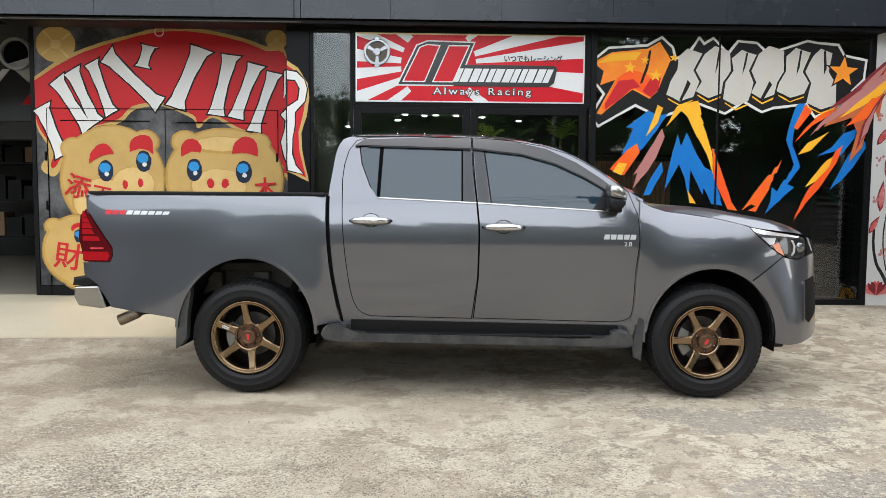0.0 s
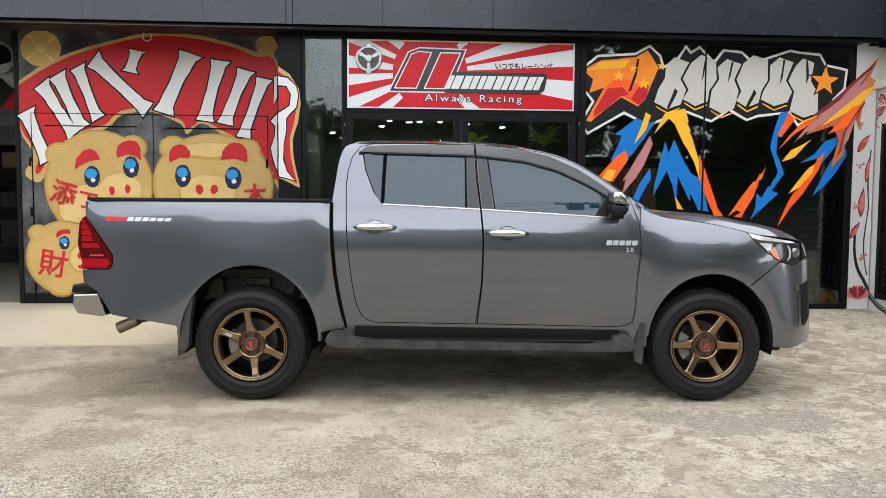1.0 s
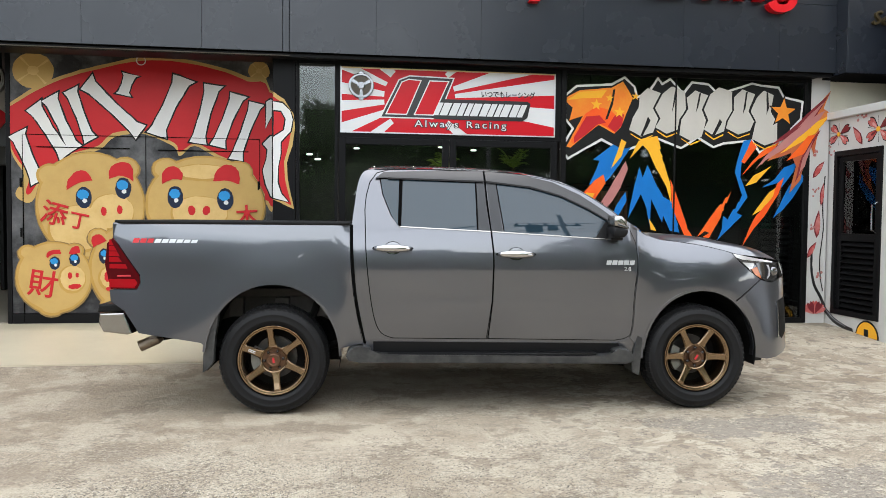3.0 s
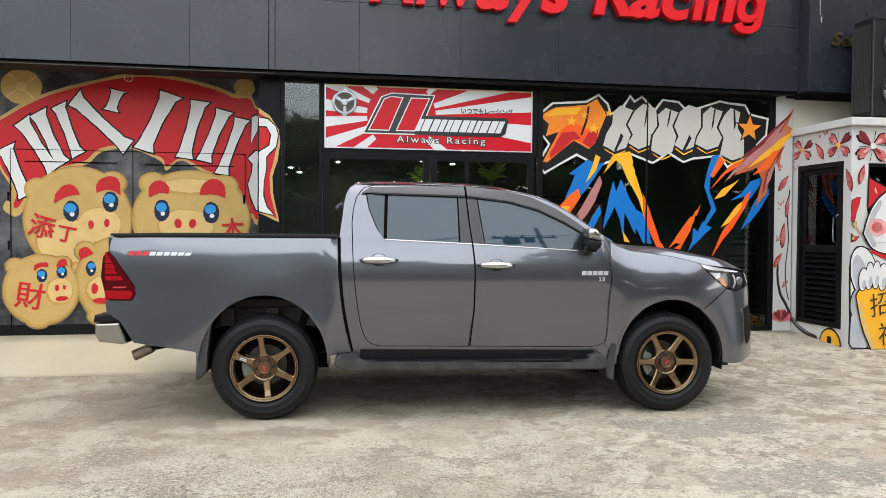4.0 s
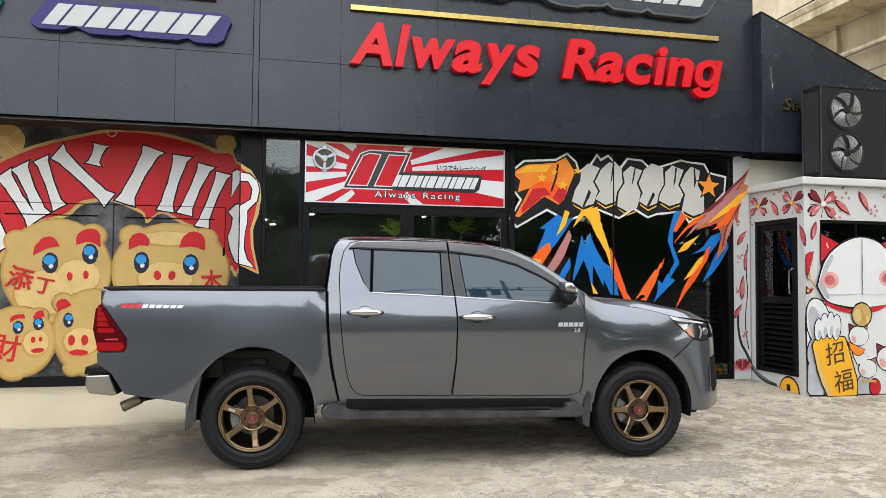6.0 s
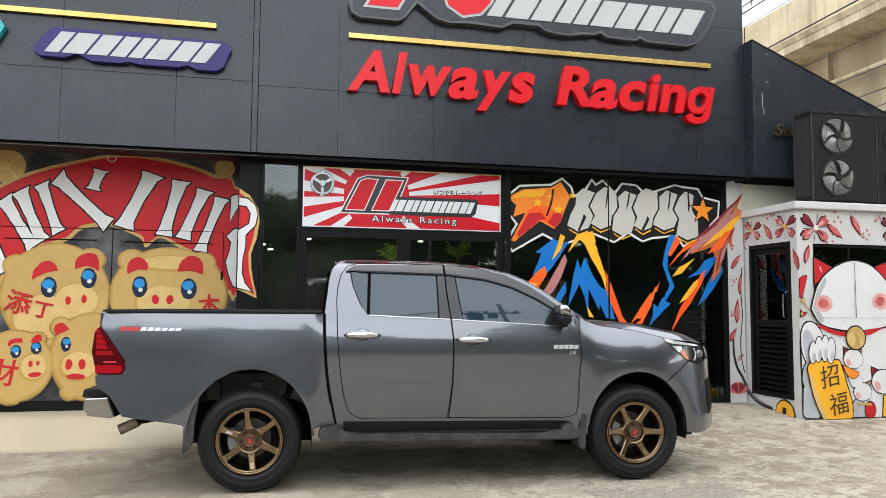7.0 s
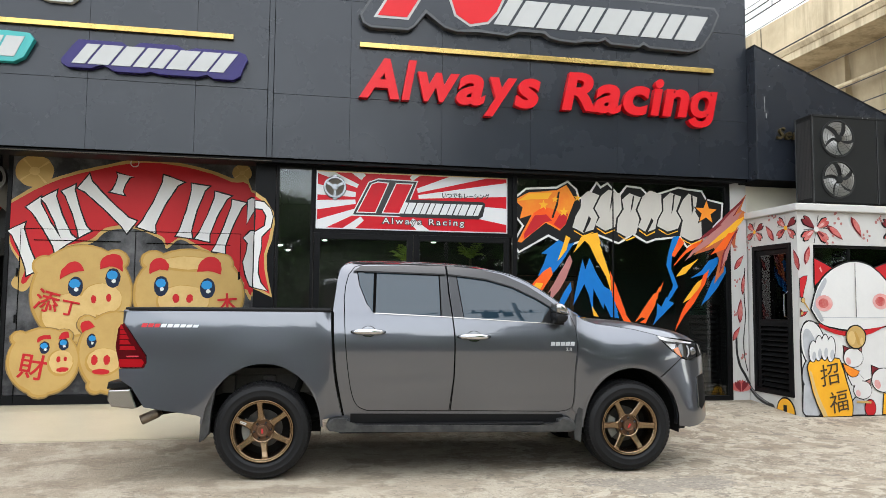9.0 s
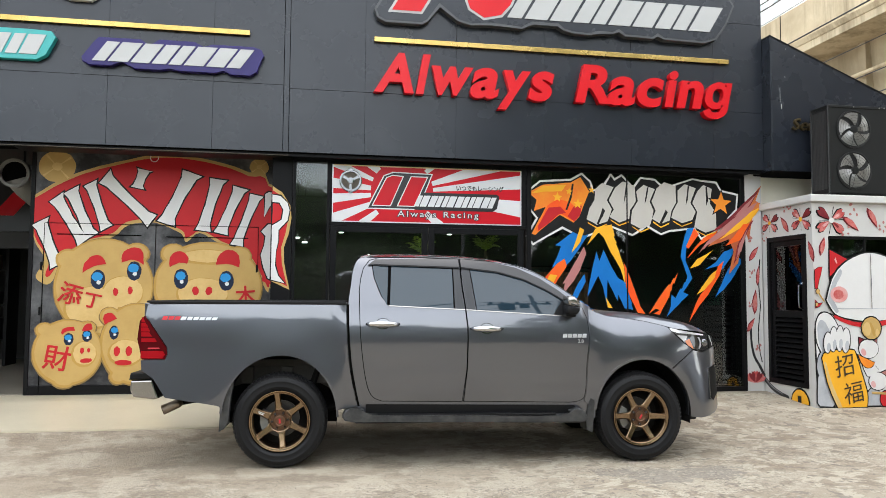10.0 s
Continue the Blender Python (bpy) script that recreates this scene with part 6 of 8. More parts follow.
for top, foot, w in (((-4.42, 2.61), (-4.09, 2.06), 0.15), ((-4.59, 2.31), (-4.38, 1.77), 0.16), ((-4.25, 2.71), (-4.0, 2.13), 0.15), ((-4.03, 2.80), (-3.83, 2.24), 0.13), ((-3.87, 2.88), (-3.30, 2.33), 0.16),
                     ((-3.38, 2.99), (-3.47, 2.76), 0.14), ((-2.81, 2.97), (-3.12, 2.32), 0.19), ((-2.49, 2.90), (-2.67, 2.24), 0.16), ((-2.21, 2.80), (-2.45, 2.21), 0.15), ((-2.01, 2.71), (-2.25, 2.06), 0.13)):
    banner_bar(top, foot, w)

# the banner runs on across the jamb
for name, mat, layer, pts in (("banner_edge", M_PAINT_GOLD, 1, [(-1.95, 2.88), (-1.75, 2.81), (-1.72, 1.45), (-1.91, 1.54)]), ("banner", M_PAINT_RED, 2.05, [(-1.94, 2.85), (-1.74, 2.77), (-1.72, 1.52), (-1.92, 1.59)]),
                              ("mark", M_PAINT_WHITE, 2.3, [(-1.9, 2.71), (-1.86, 2.74), (-1.74, 2.72), (-1.74, 2.66), (-1.81, 2.6), (-1.86, 2.52), (-1.91, 2.41)]), ("mark", M_PAINT_WHITE, 2.3, [(-1.94, 2.23), (-1.86, 2.32), (-1.73, 2.33), (-1.72, 1.57), (-1.77, 1.59), (-1.85, 1.63), (-1.91, 1.77), (-1.94, 1.93), (-1.9, 2.06), (-1.89, 2.17)])):
    if name == "mark":
        paint(mural, "mark_outline", M_PAINT_BLACK, 2.2, ragged(inset(pts, -0.014), 0.003, 71), "y", 8.609)
    paint(mural, name, mat, layer, ragged(pts, 0.003, 72), "y", 8.609)


def star(cx, cz, r):
    return [(cx + (r if k % 2 == 0 else r * 0.42) * math.sin(math.pi * k / 5 + 0.05), cz + (r if k % 2 == 0 else r * 0.42) * math.cos(math.pi * k / 5 + 0.05)) for k in range(10)]


paint(graffiti, "star_outline", M_PAINT_BLACK, 5, star(4.184, 2.70, 0.205), "y", 8.124)
paint(graffiti, "star", M_PAINT_ORANGE, 6, star(4.184, 2.70, 0.165), "y", 8.124)
for sx, sz, sr in ((1.86, 2.72, 0.07), (2.14, 2.64, 0.07), (2.02, 2.80, 0.05), (2.33, 2.83, 0.05)):
    paint(graffiti, "star", M_PAINT_YELLOW, 6, star(sx, sz, sr), "y", 8.124)

# golden rounds, plain ovals only


def oval(name, cx, cz, rx, rz, mat, layer, turn=0.0, wobble=0.004):
    paint(mural, name, mat, layer, ragged(ellipse(cx, cz, rx, rz, 36, turn), wobble, SEED[0]), "y", 8.609)


def golden_round(cx, cz, rx, rz, base, spots, pale, bumps=()):
    """A golden round with small bumps on its edge, shaded round the rim, and spots on it."""
    lobes = [(cx, cz, rx, rz)] + list(bumps)
    for x, z, a, c in lobes:
        oval("round_shadow", x, z - 0.006, a + 0.013, c + 0.013, M_PAINT_SOFT, base - 0.4)
    for x, z, a, c in lobes:
        oval("round_rim", x, z, a, c, M_PAINT_UMBER, base)
    for x, z, a, c in lobes:
        oval("round", x + 0.006, z + 0.006, a - 0.024, c - 0.024, M_PAINT_GOLD, base + 0.1)
    for px, pz, prx, prz in pale:
        oval("oval_rim", px - 0.01, pz - 0.012, prx + 0.018, prz + 0.018, M_PAINT_UMBER, base + 0.3)
        oval("pale_oval", px, pz, prx, prz, M_PAINT_PALE_GOLD, base + 0.4)
    for px, pz, prx, prz, turn, mat in spots:
        oval("spot", px, pz, prx, prz, mat, base + 0.8, turn)
        if mat is N_:
            oval("dot", px + 0.01, pz - prz * 0.30, prx * 0.28, prx * 0.28, M_PAINT_WHITE, base + 0.9)


M_PAINT_SOFT = spray("grey_overspray", (0.30, 0.19, 0.065), (0.16, 0.105, 0.05), scale=5, stain=0.9)
R_, N_, S_ = M_PAINT_RED, M_PAINT_DARK_BLUE, M_PAINT_SKY
golden_round(-3.82, 1.50, 0.58, 0.60, 2.4, [(-3.89, 1.59, 0.085, 0.12, 0, N_), (-3.90, 1.625, 0.062, 0.055, 0, S_),
             (-3.47, 1.70, 0.085, 0.12, 0, N_), (-3.48, 1.735, 0.062, 0.055, 0, S_), (-3.68, 1.44, 0.03, 0.05, 0, R_), (-3.51, 1.46, 0.03, 0.05, 0, R_)], [(-3.59, 1.44, 0.23, 0.19), (-3.95, 1.25, 0.30, 0.25)], [(-3.45, 1.92, 0.15, 0.13), (-4.24, 1.83, 0.15, 0.13)])
golden_round(-2.58, 1.52, 0.66, 0.56, 2.4, [(-2.91, 1.61, 0.085, 0.125, 0, N_), (-2.915, 1.645, 0.06, 0.055, 0, S_),
             (-2.36, 1.59, 0.09, 0.125, 0, N_), (-2.37, 1.63, 0.065, 0.055, 0, S_), (-2.73, 1.46, 0.04, 0.055, 10, R_), (-2.57, 1.46, 0.04, 0.055, -10, R_)], [(-2.64, 1.43, 0.30, 0.19), (-2.6, 1.9, 0.30, 0.08)], [(-3.01, 1.92, 0.15, 0.13), (-2.22, 1.90, 0.16, 0.13)])
golden_round(-3.42, 0.80, 0.42, 0.50, 3.7, [(-3.68, 0.94, 0.055, 0.085, 0, N_), (-3.675, 0.97, 0.04, 0.035, 0, S_), (-3.64, 0.71, 0.038, 0.06, 0, R_), (-3.50, 0.71, 0.038, 0.06, 0, R_), (-3.56, 0.57, 0.10, 0.035, 0, R_)], [(-3.53, 0.70, 0.19, 0.15)], [(-3.74, 1.14, 0.11, 0.11), (-3.62, 0.40, 0.10, 0.09)])
golden_round(-4.21, 0.70, 0.40, 0.40, 3.7, [(-4.20, 0.86, 0.055, 0.075, 0, N_), (-4.205, 0.88, 0.04, 0.035, 0, S_), (-3.99, 0.90, 0.055, 0.075, 0, N_), (-3.995, 0.92, 0.04, 0.035, 0, S_), (-4.04, 0.72, 0.024, 0.036, 0, R_), (-3.965, 0.725, 0.018, 0.026, 0, R_), (-3.99, 0.60, 0.07, 0.028, 6, R_)], [(-4.01, 0.69, 0.13, 0.14)], [(-4.48, 0.97, 0.10, 0.09), (-3.99, 1.0, 0.10, 0.08), (-4.24, 0.36, 0.13, 0.09)])
# red domes on the rounds
for layer, arc, base in (
        (3.3, [(-4.07, 1.67), (-4.06, 1.77), (-4.01, 1.84), (-3.94, 1.89), (-3.85, 1.87), (-3.8, 1.78)], (-3.95, 1.75)),
        (3.3, [(-3.62, 1.8), (-3.61, 1.92), (-3.53, 1.98), (-3.43, 1.99), (-3.37, 1.92), (-3.36, 1.78)], (-3.48, 1.84)),
        (3.3, [(-3.05, 1.75), (-3.05, 1.86), (-3.0, 1.94), (-2.9, 1.95), (-2.83, 1.88), (-2.84, 1.8)], (-2.94, 1.81)),
        (3.3, [(-2.49, 1.79), (-2.47, 1.89), (-2.39, 1.97), (-2.29, 1.98), (-2.21, 1.91), (-2.2, 1.76)], (-2.33, 1.8)),
        (4.6, [(-3.79, 1.03), (-3.81, 1.13), (-3.76, 1.18), (-3.7, 1.17), (-3.65, 1.11)], (-3.73, 1.07)),
        (4.6, [(-4.28, 0.91), (-4.28, 0.97), (-4.23, 1.0), (-4.15, 1.01), (-4.13, 0.96)], (-4.21, 0.96)),
        (4.6, [(-4.05, 0.96), (-4.02, 1.03), (-3.95, 1.05), (-3.93, 0.98)], (-3.99, 0.96))):
    pts = spline(arc, 4) + spline([arc[-1], base, arc[0]], 4)[1:-1]
    paint(mural, "red_dome", M_PAINT_RED, layer, ragged(pts, 0.004, SEED[0]), "y", 8.609)
for cx, cz, rx, rz in ((-4.41, 2.98, 0.215, 0.195), (-1.985, 3.06, 0.12, 0.11)):
    oval("coin", cx, cz, rx, rz, M_PAINT_GOLD, 1.2)
    oval("coin_mark", cx, cz, rx * 0.28, rz * 0.26, M_PAINT_PALE_GOLD, 1.7)
    for k in range(4):
        a = radians(40 + 90 * k)
        p = [(cx + rx * (0.2 + 0.75 * t) * math.cos(a + (0.10 if e else -0.10) * (1 - t * 0.3)), cz + rz * (0.2 + 0.75 * t) * math.sin(a + (0.10 if e else -0.10) * (1 - t * 0.3))) for e, ts in ((0, (0, 1)), (1, (1, 0))) for t in ts]
        paint(mural, "coin_mark", M_PAINT_PALE_GOLD, 1.5, p, "y", 8.609)
ring = lathe([(0.052, 8.584), (0.052, 8.590), (0.043, 8.590), (0.043, 8.584)], 28, "y", centre=(-3.27, 0, 3.125), closed=True)
part("ring", ring, M_SIGN_WHITE, mural)
for body, x, z, s, lean in (("添", -4.36, 1.35, 0.28, 16), ("丁", -4.06, 1.28, 0.21, 12), ("財", -4.50, 0.54, 0.32, 9), ("木", -2.24, 1.30, 0.26, -4)):
    bm = text_mesh(body, s, 0.001, bevel=0.004)
    bmesh.ops.rotate(bm, cent=(0, 0, 0), matrix=Matrix.Rotation(radians(lean), 3, "Y"), verts=bm.verts)
    bmesh.ops.translate(bm, vec=(x, 8.584, z), verts=bm.verts)
    part("brush_lettering", bm, M_PAINT_RED, mural)

# ---- printed sign over the entrance ----


def clip_rect(pts, x0, x1, z0, z1):
    def cut(poly, inside, meet):
        out = []
        for a, b in zip(poly, poly[1:] + poly[:1]):
            if inside(a):
                out.append(a)
            if inside(a) != inside(b):
                out.append(meet(a, b))
        return out
    for axis, lim, sign in ((0, x0, 1), (0, x1, -1), (1, z0, 1), (1, z1, -1)):
        def meet(a, b):
            t = (lim - a[axis]) / (b[axis] - a[axis])
            return (a[0] + (b[0] - a[0]) * t, a[1] + (b[1] - a[1]) * t)
        pts = cut(pts, lambda p: sign * (p[axis] - lim) >= 0, meet)
        if len(pts) < 3:
            return []
    return pts


def slanted(x, z, w, h, lean):
    return [(x, z), (x + w, z), (x + w + lean, z + h), (x + lean, z + h)]


def block_row(parent, name, mat, x0, x1, z0, z1, n, lean, y0, y1, gap=0.05, bevel=0.0):
    """A row of plain leaning bars, broad and slim in turn."""
    w = (x1 - x0 - abs(lean)) / n
    h = z1 - z0
    for i in range(n):
        a = x0 + i * w + w * gap
        full = w * (1 - 2 * gap)
        first = full * (0.52 if i % 2 else 0.36)
        part(name, prism(slanted(a, z0, first, h, lean), y0, y1, "y", bevel=bevel), mat, parent)
        part(name, prism(slanted(a + first + w * 0.07, z0, full - first - w * 0.07, h, lean), y0, y1, "y", bevel=bevel), mat, parent)


def split_letters(name, bm, mat, parent):
    """Each letter of a lettering mesh as a part of its own."""
    bm.verts.ensure_lookup_table()
    seen, islands = set(), []
    for v in bm.verts:
        if v.index in seen:
            continue
        stack, isl = [v], []
        seen.add(v.index)
        while stack:
            q = stack.pop()
            isl.append(q)
            for e in q.link_edges:
                o = e.other_vert(q)
                if o.index not in seen:
                    seen.add(o.index)
                    stack.append(o)
        islands.append((min(q.co.x for q in isl), max(q.co.x for q in isl), {q.index for q in isl}))
    islands.sort(key=lambda t: t[0])
    groups = []
    for lo, hi, ids in islands:
        if groups and lo < groups[-1][1] - 0.35 * (hi - lo):
            groups[-1] = (groups[-1][0], max(hi, groups[-1][1]), groups[-1][2] | ids)
        else:
            groups.append((lo, hi, ids))
    for lo, hi, ids in groups:
        piece = bm.copy()
        piece.verts.ensure_lookup_table()
        bmesh.ops.delete(piece, geom=[v for v in piece.verts if v.index not in ids], context="VERTS")
        part(name, piece, mat, parent)
    bm.free()


def build_sign():
    sg = thing("shop_sign", "red and white sunburst sign board above the glass doors", "sign")
    x0, x1, z0, z1 = -1.06, 1.362, 2.333, 3.042
    part("board", boxes((x0, x1, 8.096, 8.12, z0, z1), bevel=0.003), M_SIGN_WHITE, sg)
    for k, r in enumerate(frame_bars(x0 - 0.004, x1 + 0.004, z0 - 0.004, z1 + 0.004, 0.012, 8.088, 8.1)):
        part("edge_strip", boxes(r), M_BRASS if r[4] > 2.9 else M_DECAL_SILVER, sg)
    cx, cz = -0.188, 2.718
    inner = (x0 + 0.010, x1 - 0.010, z0 + 0.010, z1 - 0.010)
    part("red_field", boxes((inner[0], inner[1], 8.0945, 8.0958, inner[2], inner[3])), M_SIGN_RED, sg)
    for a0, a1 in ((-10.2, -2.5), (3.2, 9.8), (13.8, 21.8), (37.5, 45.5), (133.0, 145.0), (154.3, 161.1), (169.6, 178.0), (182.6, 190.2), (198.0, 206.5), (214.5, 223.5), (315.0, 325.0)):
        b0, b1 = radians(a0), radians(a1)
        ray = clip_rect([(cx, cz), (cx + 4 * math.cos(b0), cz + 4 * math.sin(b0)), (cx + 4 * math.cos(b1), cz + 4 * math.sin(b1))], *inner)
        if len(ray) > 2:
            part("sun_ray", sheet(ray, 8.0938), M_SIGN_WHITE, sg)
    disc = clip_rect(ellipse(cx, cz, 0.398, 0.398, 60), *inner)
    part("sun_disc", sheet(disc, 8.093), M_SIGN_RED, sg)
    # plain leaning emblem and block row in the brand's colours
    emblem = [(-0.58, 2.535), (-0.05, 2.535), (0.02, 2.60), (0.15, 2.93), (-0.30, 2.94), (-0.40, 2.90)]
    for grow, yy, mat in ((-0.036, 8.0915, M_SIGN_WHITE), (-0.022, 8.090, M_SIGN_BLACK)):
        part("emblem", sheet(inset(emblem, grow), yy), mat, sg)
    for bar in ([(-0.555, 2.55), (-0.34, 2.55), (-0.185, 2.915), (-0.31, 2.925), (-0.385, 2.895)], [(-0.24, 2.55), (-0.04, 2.55), (0.125, 2.915), (-0.075, 2.915)]):
        part("emblem_edge", sheet(inset(bar, -0.012), 8.0888), M_SIGN_WHITE, sg)
        part("emblem_bar", sheet(bar, 8.0885), M_SIGN_RED, sg)
    part("block_backing", sheet([(-0.10, 2.525), (0.0, 2.50), (0.98, 2.50), (1.04, 2.54), (1.075, 2.70), (1.04, 2.725), (0.08, 2.725), (0.03, 2.69)], 8.0895), M_SIGN_BLACK, sg)
    block_row(sg, "block", M_SIGN_WHITE, -0.045, 1.045, 2.545, 2.685, 6, 0.06, 8.0865, 8.089)
    stretch = {}
    for body, x, z, s, grow, yy, mat, wide in (("Always Racing", -0.245, 2.412, 0.105, 0.0, 8.0865, M_SIGN_WHITE, 1.04), ("Always Racing", -0.245, 2.412, 0.105, 0.0075, 8.0895, M_SIGN_BLACK, 1.04), ("いつでもレーシング", 0.50, 2.765, 0.078, 0.002, 8.0895, M_SIGN_BLACK, 0.62)):
        bm = text_mesh(body, s, 0.001, bevel=grow, spacing=1.35 if body[0] == "A" else 1.0)
        xs = [v.co.x for v in bm.verts]
        k = stretch.setdefault(body, wide / (max(xs) - min(xs)))
        bmesh.ops.scale(bm, vec=(k, 1, 1), verts=bm.verts)
        for v in bm.verts:
            v.co.y *= 0.1
        bmesh.ops.translate(bm, vec=(x, yy, z), verts=bm.verts)
        bm.verts.index_update()
        split_letters("letter", bm, mat, sg)
    # three-spoke wheel emblem
    ex, ez = -0.838, 2.843
    w = part("wheel_emblem", lathe([(0.140, 8.0895), (0.140, 8.083), (0.132, 8.080), (0.116, 8.080), (0.108, 8.083), (0.108, 8.0895)], 40, "y", centre=(ex, 0, ez), closed=True), M_CUP, sg, "silver three-spoke wheel emblem on a dark ground")
    part("emblem_face", sheet(ellipse(ex, ez, 0.112, 0.112), 8.0893), M_EMBLEM, w)
    for a in (30, 150, 270):
        c, s = math.cos(radians(a)), math.sin(radians(a))
        part("spoke", prism([(ex + 0.112 * c - 0.020 * s, ez + 0.112 * s + 0.020 * c), (ex + 0.112 * c + 0.020 * s, ez + 0.112 * s - 0.020 * c), (ex + 0.03 * c + 0.012 * s, ez + 0.03 * s - 0.012 * c), (ex + 0.03 * c - 0.012 * s, ez + 0.03 * s + 0.012 * c)], 8.082, 8.088, "y"), M_CUP, w)
    part("hub", lathe([(0.042, 8.088), (0.042, 8.082), (0.030, 8.079), (0.002, 8.079)], 24, "y", centre=(ex, 0, ez)), M_CUP, w)
    for s in (-1, 1):
        part("tab", boxes((ex - 0.026, ex + 0.026, 8.081, 8.089, ez + s * 0.142 - 0.012, ez + s * 0.142 + 0.012), bevel=0.002), M_CUP, w)


M_EMBLEM = material("dark_bronze_face", (0.075, 0.062, 0.045), 0.4, metal=0.4, stain=0.4, stain_scale=15)
M_BRASS = material("brass_edge", (0.55, 0.42, 0.2), 0.4, metal=0.6)
build_sign()

# ---- raised signs on the fascia ----


def fitted_text(body, x0, x1, z0, z1, y_face, y_back, weight, spacing=1.0, lean=0.0):
    """Lettering stretched to a box between two depths, leaning to the right if wished."""
    cu_bm = text_mesh(body, 1.0, 0.2, bevel=0.0, spacing=spacing) if weight == 0 else heavy_text(body, weight, spacing)
    for v in cu_bm.verts:
        v.co.x += lean * v.co.z
    lo = [min(v.co[i] for v in cu_bm.verts) for i in range(3)]
    hi = [max(v.co[i] for v in cu_bm.verts) for i in range(3)]
    for v in cu_bm.verts:
        v.co.x = x0 + (v.co.x - lo[0]) / (hi[0] - lo[0]) * (x1 - x0)
        v.co.z = z0 + (v.co.z - lo[2]) / (hi[2] - lo[2]) * (z1 - z0)
        v.co.y = y_face + (v.co.y - lo[1]) / (hi[1] - lo[1]) * (y_back - y_face)
    return cu_bm


def heavy_text(body, weight, spacing):
    cu = bpy.data.curves.new("lettering", "FONT")
    cu.body, cu.size, cu.extrude, cu.offset, cu.space_character, cu.resolution_u = body, 1.0, 0.1, weight, spacing, 5
    ob = bpy.data.objects.new("lettering", cu)
    scene.collection.objects.link(ob)
    bpy.context.view_layer.update()
    me = bpy.data.meshes.new_from_object(ob.evaluated_get(bpy.context.evaluated_depsgraph_get()))
    bm = bmesh.new()
    bm.from_mesh(me)
    bpy.data.objects.remove(ob)
    bpy.data.meshes.remove(me)
    bpy.data.curves.remove(cu)
    bmesh.ops.rotate(bm, cent=(0, 0, 0), matrix=Matrix.Rotation(radians(90), 3, "X"), verts=bm.verts)
    return bm


